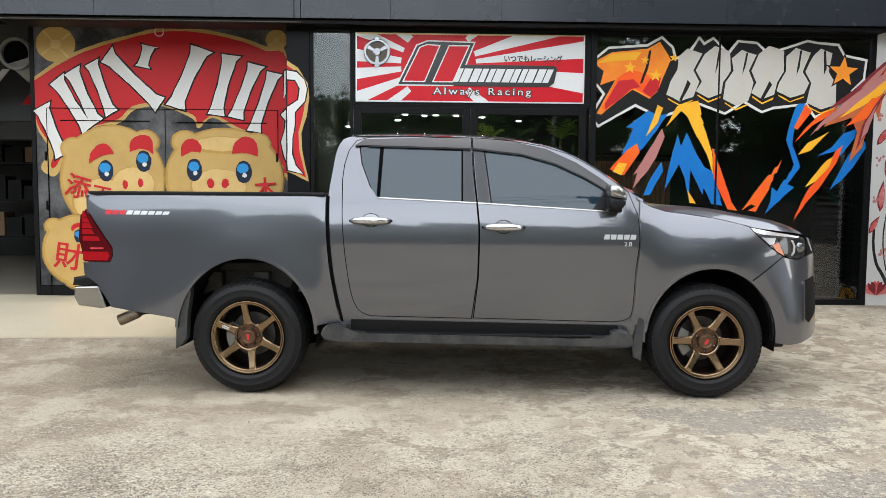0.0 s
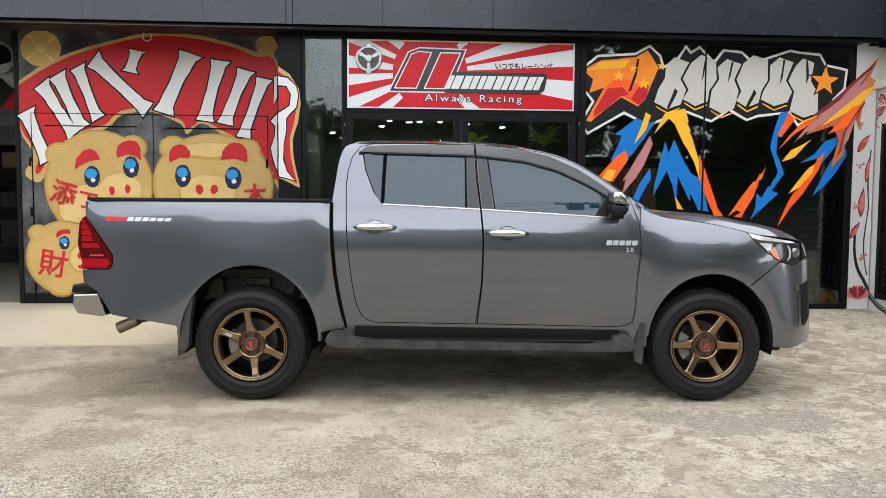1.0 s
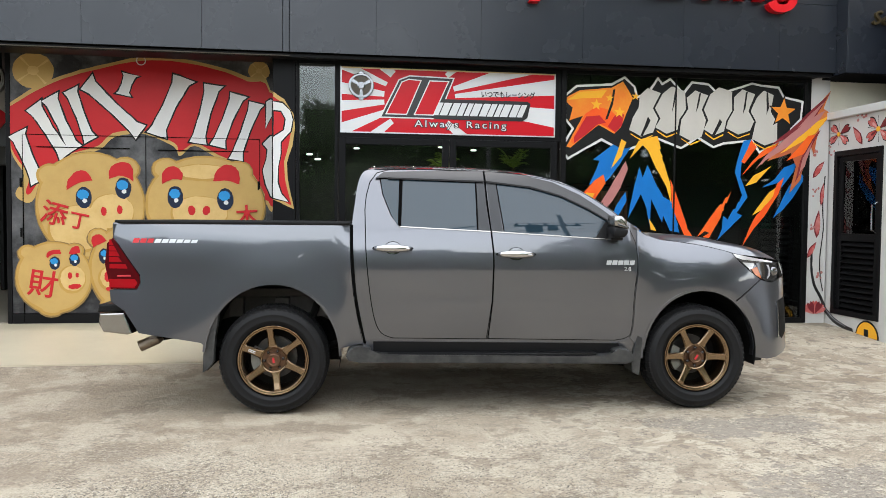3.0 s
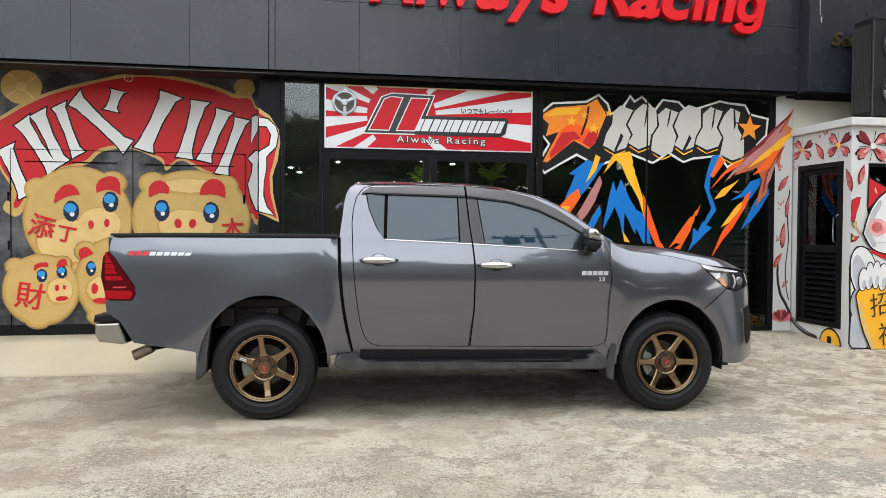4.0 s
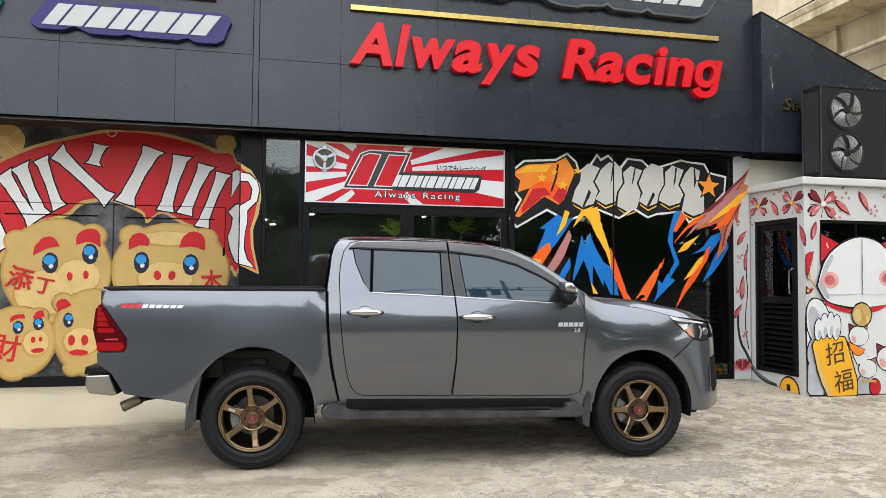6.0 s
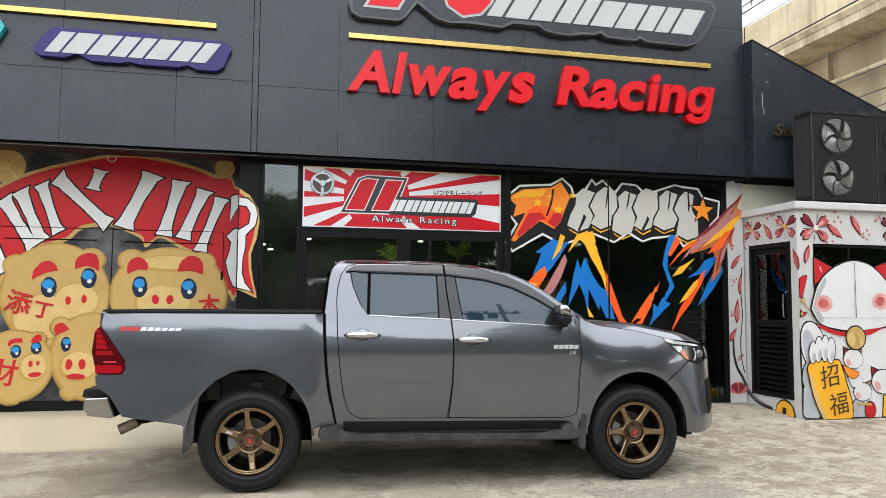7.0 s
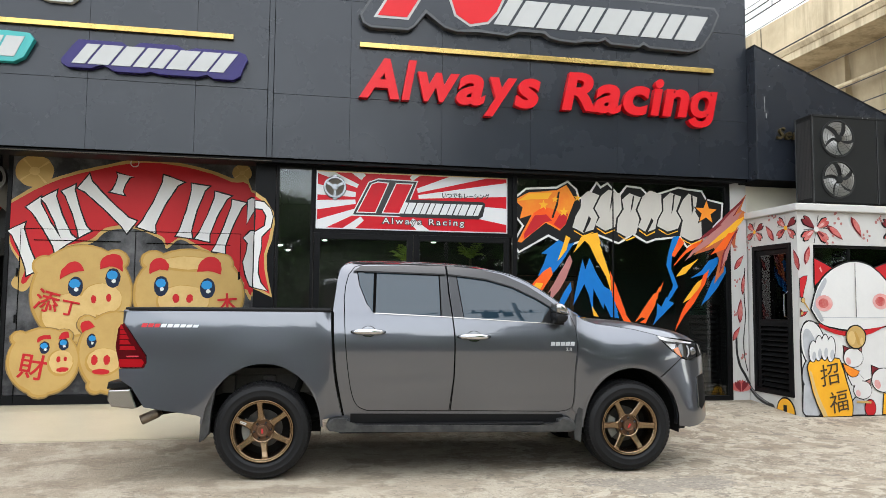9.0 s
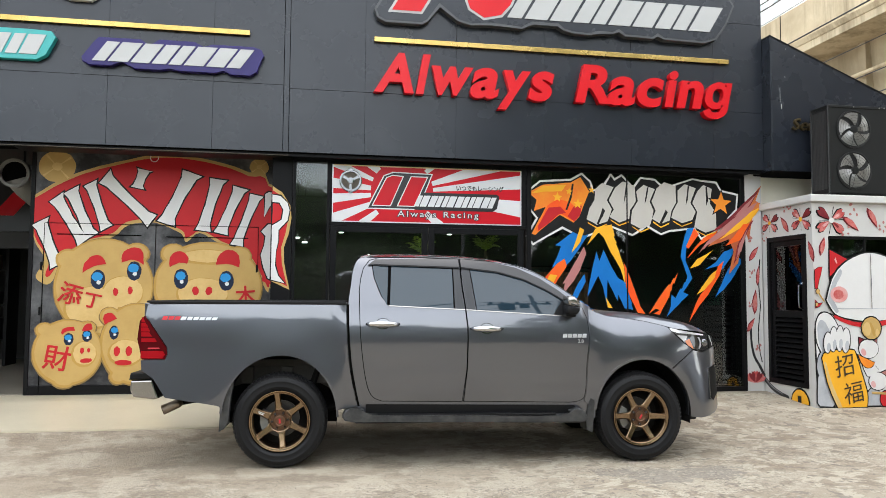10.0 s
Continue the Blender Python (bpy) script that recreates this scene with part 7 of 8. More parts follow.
def build_fascia_signs():
    # oblique bold letters, each a piece of its own; the last one is a single-storey g
    words = thing("raised_lettering", "red raised acrylic letters on the charcoal fascia", "sign")
    for body, x0, x1, z0, z1 in (("A", -0.593, -0.098, 3.90, 4.40), ("l", -0.075, 0.112, 3.90, 4.40), ("w", 0.125, 0.654, 3.90, 4.267), ("a", 0.610, 0.985, 3.885, 4.276), ("y", 0.960, 1.399, 3.76, 4.262), ("s", 1.360, 1.705, 3.885, 4.276),
                                 ("R", 1.985, 2.461, 3.90, 4.40), ("a", 2.426, 2.805, 3.888, 4.272), ("c", 2.825, 3.205, 3.888, 4.278), ("i", 3.205, 3.405, 3.90, 4.39), ("n", 3.369, 3.762, 3.90, 4.272), ("\u0261", 3.745, 4.175, 3.775, 4.272)):
        part("letter", fitted_text(body, x0, x1, z0, z1, 7.755, 7.85, 0.035, lean=0.20), M_ACRYLIC_RED, words)
    for x0, x1, z in ((-9.0, -2.075, 4.512), (-0.587, 4.152, 4.538)):
        bar = thing("gold_bar", "brushed gold bar fixed across the fascia", "trim bar", group="gold bars on the fascia")
        part("bar", boxes((x0, x1, 7.80, 7.852, z, z + 0.062), bevel=0.004), M_GOLD, bar)
    # purple sign with plain white blocks
    sg = thing("raised_sign", "purple raised sign with leaning white blocks", "sign")
    out = [(-3.93, 4.08), (-3.86, 4.04), (-3.62, 4.04), (-3.50, 4.10), (-3.36, 4.02), (-3.06, 4.02), (-2.98, 4.05), (-2.86, 4.02), (-2.46, 4.02), (-2.36, 4.06), (-2.28, 4.01), (-2.06, 4.01), (-1.98, 4.06), (-1.94, 4.20), (-1.90, 4.26), (-1.93, 4.33),
           (-2.02, 4.36), (-2.50, 4.36), (-2.60, 4.32), (-2.70, 4.38), (-3.10, 4.38), (-3.20, 4.30), (-3.30, 4.37), (-3.76, 4.37), (-3.82, 4.30), (-3.94, 4.13)]
    part("backing", prism(out, 7.765, 7.85, "y", bevel=0.006), M_ACRYLIC_PURPLE, sg)
    block_row(sg, "block", M_ACRYLIC_WHITE, -3.84, -2.0, 4.09, 4.32, 4, 0.16, 7.755, 7.766, gap=0.035)
    # teal sign, partly in view
    sg = thing("raised_sign", "teal raised sign with a white block", "sign")
    part("backing", prism([(-5.6, 4.06), (-4.42, 4.06), (-4.32, 4.12), (-4.22, 4.33), (-4.27, 4.40), (-4.5, 4.41), (-5.5, 4.41)], 7.765, 7.85, "y", bevel=0.006), M_ACRYLIC_TEAL, sg)
    block_row(sg, "block", M_ACRYLIC_WHITE, -5.5, -4.30, 4.12, 4.35, 3, 0.10, 7.755, 7.766)
    # small grey mark above the gold bar
    sg = thing("raised_sign", "pale grey raised mark above the gold bar", "sign")
    part("backing", prism([(-4.25, 4.84), (-4.10, 4.79), (-3.86, 4.79), (-3.78, 4.86), (-3.76, 5.1), (-4.2, 5.1)], 7.78, 7.85, "y", bevel=0.006), M_ACRYLIC_WHITE, sg)
    # large logo board: dark backing with plain blocks
    sg = thing("raised_sign", "large dark grey raised sign with red and white blocks", "sign")
    out = [(-0.60, 4.93), (-0.56, 4.82), (-0.46, 4.77), (0.0, 4.77), (0.08, 4.82), (0.22, 5.02), (0.45, 4.84), (0.62, 4.80), (0.88, 4.83), (1.28, 4.80), (1.42, 4.88), (1.75, 4.88), (1.82, 4.82), (1.95, 4.79), (2.18, 4.78), (2.30, 4.82), (2.5, 4.82), (2.58, 4.86), (2.66, 4.80), (3.05, 4.79), (3.12, 4.84), (3.20, 4.79),
           (3.78, 4.78), (3.95, 4.84), (4.10, 5.05), (4.22, 5.32), (4.15, 5.42), (1.7, 5.46), (1.5, 5.75), (0.1, 5.75), (-0.2, 5.6)]
    part("backing", prism(out, 7.75, 7.85, "y", bevel=0.008), M_ACRYLIC_GREY, sg)
    part("edge_line", prism(inset(out, 0.03), 7.747, 7.7505, "y"), M_FASCIA, sg)
    for pts, in ([[(-0.38, 4.93), (-0.02, 4.93), (0.34, 5.55), (0.02, 5.62)]], [[(0.42, 5.55), (0.60, 5.02), (0.78, 4.91), (1.0, 4.96), (1.12, 5.10), (1.35, 5.62), (0.95, 5.62)]]):
        part("block_edge", prism(inset(pts, -0.03), 7.741, 7.747, "y"), M_ACRYLIC_WHITE, sg)
        part("block", prism(pts, 7.735, 7.741, "y"), M_ACRYLIC_RED, sg)
    block_row(sg, "block", M_ACRYLIC_WHITE, 1.06, 4.06, 4.935, 5.275, 5, 0.20, 7.736, 7.746, gap=0.03)
    # gold letters on the wing, running on behind the condenser
    wl = thing("raised_lettering", "gold raised letters on the charcoal wing", "sign")
    bm = heavy_text("Ser", 0.006, 1.08)
    for v in bm.verts:
        v.co.x += 0.30 * v.co.z
    bmesh.ops.scale(bm, vec=(0.225, 0.20, 0.225), verts=bm.verts)
    bmesh.ops.translate(bm, vec=(4.945, 7.640, 3.655), verts=bm.verts)
    part("letters", bm, M_OLD_GOLD, wl)


build_fascia_signs()

# ---- kiosk painting: blossoms, petals, plain rounds ----
kiosk_art = thing("mural", "red blossoms and plain white and golden shapes on the kiosk", "mural")


def on_front(name, pts, mat, layer):
    paint(kiosk_art, name, mat, layer, ragged(pts, 0.002, SEED[0]), "y", 7.069)


def on_side(name, pts, mat, layer):
    paint(kiosk_art, name, mat, layer, ragged(pts, 0.002, SEED[0]), "x", 4.799)


def petal(cx, cz, r, turn, w=0.34):
    a = radians(turn)
    shape = [(0.05, 0), (0.35, w * 0.55), (0.68, w), (0.92, w * 0.75), (1.0, w * 0.38), (0.84, 0.0), (1.0, -w * 0.38), (0.92, -w * 0.75), (0.68, -w), (0.35, -w * 0.55)]
    return [(cx + r * (u * math.cos(a) - v * math.sin(a)), cz + r * (u * math.sin(a) + v * math.cos(a))) for u, v in shape]


def blossom(put, cx, cz, r, turn=20, squash=1.0, heart=None):
    def sq(pts):
        return [(cx + (x - cx) * squash, z) for x, z in pts]
    for k in range(4):
        a = turn + 90 * k + (10 if k % 2 else -6)
        put("petal_line", sq(petal(cx, cz, r * 1.05, a, 0.285)), M_PAINT_BLACK, 1)
        put("petal", sq(petal(cx, cz, r * 1.0, a, 0.240)), M_PAINT_MAROON if k == 1 else M_PAINT_ROSE, 2)
        put("petal_heart", sq(petal(cx, cz, r * 0.66, a, 0.12)), M_PAINT_MAROON if k % 2 else M_PAINT_BLUSH, 2.5)
        b = radians(a + 45)
        put("stamen", sq([(cx + 0.1 * r * math.cos(b), cz + 0.1 * r * math.sin(b)), (cx + r * 0.8 * math.cos(b + 0.03), cz + r * 0.8 * math.sin(b + 0.03)), (cx + r * 0.8 * math.cos(b - 0.03), cz + r * 0.8 * math.sin(b - 0.03))]), M_PAINT_BLACK, 3)
    put("heart", sq(ellipse(cx, cz, r * 0.16, r * 0.16, 16)), heart or M_PAINT_YELLOW, 4)


def leaf(cx, cz, r, turn):
    a = radians(turn)
    return [(cx + r * (u * math.cos(a) - v * math.sin(a)), cz + r * (u * math.sin(a) + v * math.cos(a))) for u, v in ((-1, 0), (-0.6, 0.25), (0.0, 0.36), (0.5, 0.24), (1.1, -0.02), (0.4, -0.22), (-0.2, -0.3), (-0.7, -0.2))]


def drift(put, cx, cz, r, turn, squash=1.0):
    p = [(cx + (x - cx) * squash, z) for x, z in leaf(cx, cz, r * 1.1, turn)]
    q = [(cx + (x - cx) * squash, z) for x, z in leaf(cx, cz, r * 0.86, turn)]
    put("petal", p, M_PAINT_MAROON, 1)
    put("petal", q, M_PAINT_ROSE, 2)


def specks(put, cx, cz, seed, n=5, spread=0.07, squash=1.0):
    rnd = random.Random(seed)
    for _ in range(n):
        put("speck", ellipse(cx + rnd.uniform(-spread, spread) * squash, cz + rnd.uniform(-spread, spread), rnd.uniform(0.010, 0.022) * squash, rnd.uniform(0.012, 0.022), 10), M_PAINT_PINK, 1)


blossom(on_front, 5.05, 2.39, 0.22, 40, heart=M_PAINT_WHITE)
blossom(on_front, 6.2, 2.42, 0.2, 50)
drift(on_front, 5.33, 2.36, 0.13, -38)
drift(on_front, 5.64, 2.44, 0.13, -60)
drift(on_front, 4.93, 2.06, 0.11, 75)
for x, z, sd in ((5.39, 2.54, 1), (5.94, 2.52, 2), (5.78, 2.33, 3), (5.26, 2.27, 4), (4.90, 1.18, 5)):
    specks(on_front, x, z, sd)
blossom(on_side, 7.93, 2.43, 0.16, 50, 1.25)
blossom(on_side, 7.27, 2.42, 0.185, 48, 1.15)
drift(on_side, 7.61, 2.38, 0.11, 60, 1.3)
drift(on_side, 7.09, 2.0, 0.13, 70)
for y, z, sd in ((7.57, 2.57, 6), (8.10, 2.25, 7)):
    specks(on_side, y, z, sd, squash=1.3)
# pillar: climbing stem with buds
pillar_art = thing("mural", "dark stem with red buds painted on the white pillar", "mural")


def on_pillar(name, pts, mat, layer):
    paint(pillar_art, name, mat, layer, ragged(pts, 0.002, SEED[0]), "y", 8.099)


stem = spline([(4.74, 1.95), (4.72, 1.6), (4.735, 1.3), (4.70, 0.95), (4.715, 0.72), (4.75, 0.55)], 4)
on_pillar("stem", [(x - 0.006, z) for x, z in stem] + [(x + 0.008, z) for x, z in stem[::-1]], M_PAINT_BLACK, 1)
branch = spline([(4.585, 1.02), (4.59, 0.80), (4.63, 0.62), (4.70, 0.50), (4.775, 0.36)], 4)
on_pillar("stem", [(x - 0.008, z) for x, z in branch] + [(x + 0.022, z + 0.02) for x, z in branch[::-1]], M_SIGN_BLACK, 1)
drift(on_pillar, 4.66, 1.36, 0.15, 85, 0.8)
drift(on_pillar, 4.71, 1.72, 0.13, 80, 0.6)
drift(on_pillar, 4.59, 1.05, 0.10, 60)
drift(on_pillar, 4.65, 2.02, 0.11, 55)
for x, z, sd in ((4.62, 1.75, 11), (4.61, 1.32, 12), (4.70, 0.75, 13), (4.62, 2.22, 14)):
    specks(on_pillar, x, z, sd, 6, 0.05, 0.8)
for k in range(5):
    on_pillar("petal", petal(4.645, 0.27, 0.17, 35 + 27 * k, 0.26), M_PAINT_MAROON if k % 2 else M_PAINT_ROSE, 1 + k % 2)
# branch and coin low on the kiosk side
on_side("stem", spline([(8.15, 0.40), (7.95, 0.265), (7.75, 0.195), (7.60, 0.165)], 4) + spline([(7.58, 0.12), (7.75, 0.14), (7.96, 0.20), (8.15, 0.32)], 4), M_SIGN_BLACK, 1)
on_side("stem_light", spline([(8.12, 0.365), (7.93, 0.245), (7.72, 0.18)], 4) + spline([(7.72, 0.165), (7.93, 0.225), (8.12, 0.345)], 4), M_SIGN_GREY, 2)
on_side("coin_edge", [p for p in ellipse(7.36, 0.10, 0.19, 0.19) if p[1] > 0.07], M_PAINT_BLACK, 1)
on_side("coin", [p for p in ellipse(7.36, 0.10, 0.17, 0.17) if p[1] > 0.075], M_PAINT_YELLOW, 2)
on_side("coin_hole", [(7.33, 0.11), (7.40, 0.11), (7.40, 0.19), (7.33, 0.19)], M_PAINT_BLACK, 3)


# plain white, red and golden shapes on the front, also across the window
def front_shape(name, pts, mat, layer, line=0.016):
    if line:
        on_front(name + "_outline", inset(pts, -line), M_PAINT_BLACK, layer)
    on_front(name, pts, mat, layer + 0.5)


def half_up(pts, z):
    return [p for p in pts if p[1] > z]


front_shape("torso", spline([(5.11, 1.19), (4.90, 1.24), (4.82, 1.07), (4.815, 0.80), (4.83, 0.40), (4.86, 0.10)], 4) + [(6.16, 0.09), (6.22, 0.80), (6.08, 1.22)], M_PAINT_WHITE, 0.5)
front_shape("triangle", [(5.024, 2.02), (5.15, 1.965), (5.285, 1.90), (5.14, 1.80), (5.02, 1.69)], M_PAINT_RED, 1)
on_front("triangle_glint", [(5.085, 1.90), (5.10, 1.93), (5.125, 1.86), (5.11, 1.85)], M_PAINT_BLUSH, 2)
front_shape("triangle", [(5.88, 1.92), (6.17, 2.02), (6.20, 1.81), (6.12, 1.66)], M_PAINT_RED, 1)
crown_line = spline([(4.96, 1.40), (5.03, 1.62), (5.14, 1.79), (5.34, 1.93), (5.56, 1.99), (5.79, 1.95), (5.98, 1.81), (6.12, 1.63), (6.20, 1.43), (6.17, 1.29), (6.01, 1.20), (5.78, 1.16), (5.53, 1.14), (5.28, 1.17), (5.08, 1.23), (4.96, 1.40)], 4)[:-1]
front_shape("big_round", crown_line, M_PAINT_WHITE, 2, 0.020)
on_front("round_shade", spline([(4.97, 1.40), (5.04, 1.62), (5.15, 1.78), (5.17, 1.72), (5.09, 1.58), (5.05, 1.42), (5.12, 1.27), (5.08, 1.24)], 4), M_PAINT_SILVER, 3)
for cx, cz in ((5.13, 1.47), (5.94, 1.50)):
    on_front("red_oval", ellipse(cx, cz, 0.12, 0.10), M_PAINT_BLUSH, 3.3)
    on_front("red_oval", ellipse(cx - 0.01, cz, 0.07, 0.06), M_PAINT_ROSE, 3.8)
front_shape("side_round", [p for p in ellipse(4.98, 0.95, 0.165, 0.30, 40, 12) if p[0] > 4.81], M_PAINT_WHITE, 1)
on_front("round_shade", [p for p in ellipse(4.93, 0.92, 0.09, 0.24, 40, 12) if p[0] > 4.815], M_PAINT_SILVER, 1.8)
front_shape("low_round", [p for p in ellipse(4.96, 0.62, 0.14, 0.20, 40, -15) if p[0] > 4.81], M_PAINT_SILVER, 1)
front_shape("low_round", [p for p in ellipse(4.97, 0.33, 0.18, 0.26, 40, -15) if p[0] > 4.81 and p[1] > 0.09], M_PAINT_SILVER, 1.2)
on_front("red_band", spline([(5.066, 1.178), (5.234, 1.108), (5.403, 1.073), (5.60, 1.07), (5.80, 1.10), (6.02, 1.20)], 6) + spline([(6.03, 1.27), (5.80, 1.167), (5.62, 1.13), (5.418, 1.125), (5.235, 1.157), (5.054, 1.222)], 6), M_PAINT_RED, 2)
front_shape("golden_oval", ellipse(5.565, 1.055, 0.132, 0.136), M_PAINT_GOLD, 3)
on_front("pale_oval", ellipse(5.505, 1.045, 0.055, 0.085), M_PAINT_PALE_GOLD, 4)
on_front("pale_oval", ellipse(5.645, 1.00, 0.022, 0.050), M_PAINT_PALE_GOLD, 4)
on_front("dark_slot", spline([(5.555, 1.13), (5.600, 1.06), (5.615, 0.97), (5.590, 0.96), (5.565, 1.03), (5.540, 1.11)], 3), M_PAINT_UMBER, 4)
plate = spline([(4.875, 0.690), (4.905, 0.745), (4.964, 0.775), (5.146, 0.790), (5.295, 0.785), (5.335, 0.745), (5.412, 0.504), (5.483, 0.249), (5.475, 0.090)], 4) + [(5.075, 0.085), (5.00, 0.24), (4.941, 0.395)]
front_shape("plate", plate, M_PAINT_YELLOW, 3)
on_front("plate_shade", spline([(5.075, 0.088), (5.00, 0.25), (4.95, 0.40), (4.90, 0.62), (4.93, 0.62), (4.99, 0.42), (5.05, 0.27), (5.14, 0.088)], 4), M_PAINT_PALE_GOLD, 3.8)
for x, z, rx, rz in ((4.954, 0.880, 0.052, 0.125), (5.034, 0.920, 0.050, 0.150), (5.120, 0.930, 0.050, 0.155), (5.204, 0.905, 0.056, 0.150)):
    front_shape("white_oval", ellipse(x, z, rx, rz, 28, -4), M_PAINT_WHITE, 4.2, 0.011)
    on_front("round_shade", ellipse(x + rx * 0.25, z - rz * 0.45, rx * 0.5, rz * 0.42, 20, -4), M_PAINT_SILVER, 4.9)
for body, x, z in (("招", 5.05, 0.465), ("福", 5.165, 0.135)):
    bm = text_mesh(body, 0.285, 0.001, shear=0.10)
    bmesh.ops.rotate(bm, cent=(0, 0, 0), matrix=Matrix.Rotation(radians(-11), 3, "Y"), verts=bm.verts)
    bmesh.ops.translate(bm, vec=(x, 7.030, z), verts=bm.verts)
    part("brush_lettering", bm, M_PAINT_BROWN, kiosk_art)
for cx, cz, r in ((5.525, 0.800, 0.135), (5.645, 0.400, 0.125), (5.95, 0.52, 0.17), (6.3, 0.45, 0.15)):
    front_shape("small_round", ellipse(cx, cz, r, r * 0.85), M_PAINT_WHITE, 2, 0.010)
    on_front("round_shade", ellipse(cx - r * 0.55, cz - r * 0.30, r * 0.25, r * 0.35, 20, 20), M_PAINT_BLUSH, 2.9)
    for s in (-1, 1):
        front_shape("small_triangle", [(cx + s * r * 0.95, cz + r * 1.05), (cx + s * r * 0.30, cz + r * 0.80), (cx + s * r * 0.90, cz + r * 0.35)], M_PAINT_MAROON if s < 0 else M_PAINT_PINK, 1.2, 0.01)
front_shape("white_patch", [(5.42, 0.66), (5.60, 0.60), (5.66, 0.54), (5.60, 0.46), (5.50, 0.46), (5.455, 0.55)], M_PAINT_WHITE, 1.6, 0.008)
front_shape("orange_band", spline([(5.374, 0.725), (5.46, 0.690), (5.58, 0.640), (5.60, 0.628), (5.56, 0.575), (5.48, 0.570), (5.41, 0.635)], 3), M_PAINT_ORANGE, 2.2, 0.008)
front_shape("small_body", half_up(ellipse(5.585, 0.17, 0.10, 0.15), 0.085), M_PAINT_SILVER, 1.2, 0.010)
on_front("golden_band", [(5.545, 0.275), (5.76, 0.262), (5.755, 0.235), (5.552, 0.245)], M_PAINT_GOLD, 3)
front_shape("red_round", half_up(ellipse(5.745, 0.18, 0.075, 0.10), 0.085), M_PAINT_RED, 2.2, 0.01)
front_shape("golden_piece", [(5.92, 0.10), (6.02, 0.10), (6.04, 0.30), (5.95, 0.36)], M_PAINT_YELLOW, 2.2, 0.01)
for pts in ([(4.815, 1.770), (4.865, 1.800), (4.914, 1.805), (4.899, 1.723), (4.865, 1.63), (4.845, 1.535), (4.815, 1.545), (4.812, 1.70)], [(4.813, 1.395), (4.85, 1.355), (4.903, 1.363), (4.87, 1.325), (4.815, 1.305)]):
    front_shape("bud", pts, M_PAINT_RED, 1, 0.008)
for x, z, r in ((4.842, 1.505, 0.032), (4.822, 1.345, 0.022)):
    front_shape("bud_base", ellipse(x, z, r * 0.8, r, 16), M_PAINT_GOLD, 2.4, 0.005)
on_front("stem", [(4.850, 1.480), (4.925, 1.375), (4.938, 1.385), (4.865, 1.490)], M_PAINT_UMBER, 2)
# joint of the window frames showing through the paint
on_front("frame_line", [(5.569, 1.30), (5.581, 1.30), (5.581, 1.975), (5.569, 1.975)], M_PAINT_GREY, 4)
on_front("frame_line", [(5.578, 1.30), (5.584, 1.30), (5.584, 1.975), (5.578, 1.975)], M_PAINT_DARK_BLUE, 4.3)
on_front("frame_line", [(5.03, 1.293), (6.14, 1.293), (6.14, 1.301), (5.03, 1.301)], M_PAINT_SILVER, 4)
lay_paint()

# ---- things inside the bay and the showroom ----


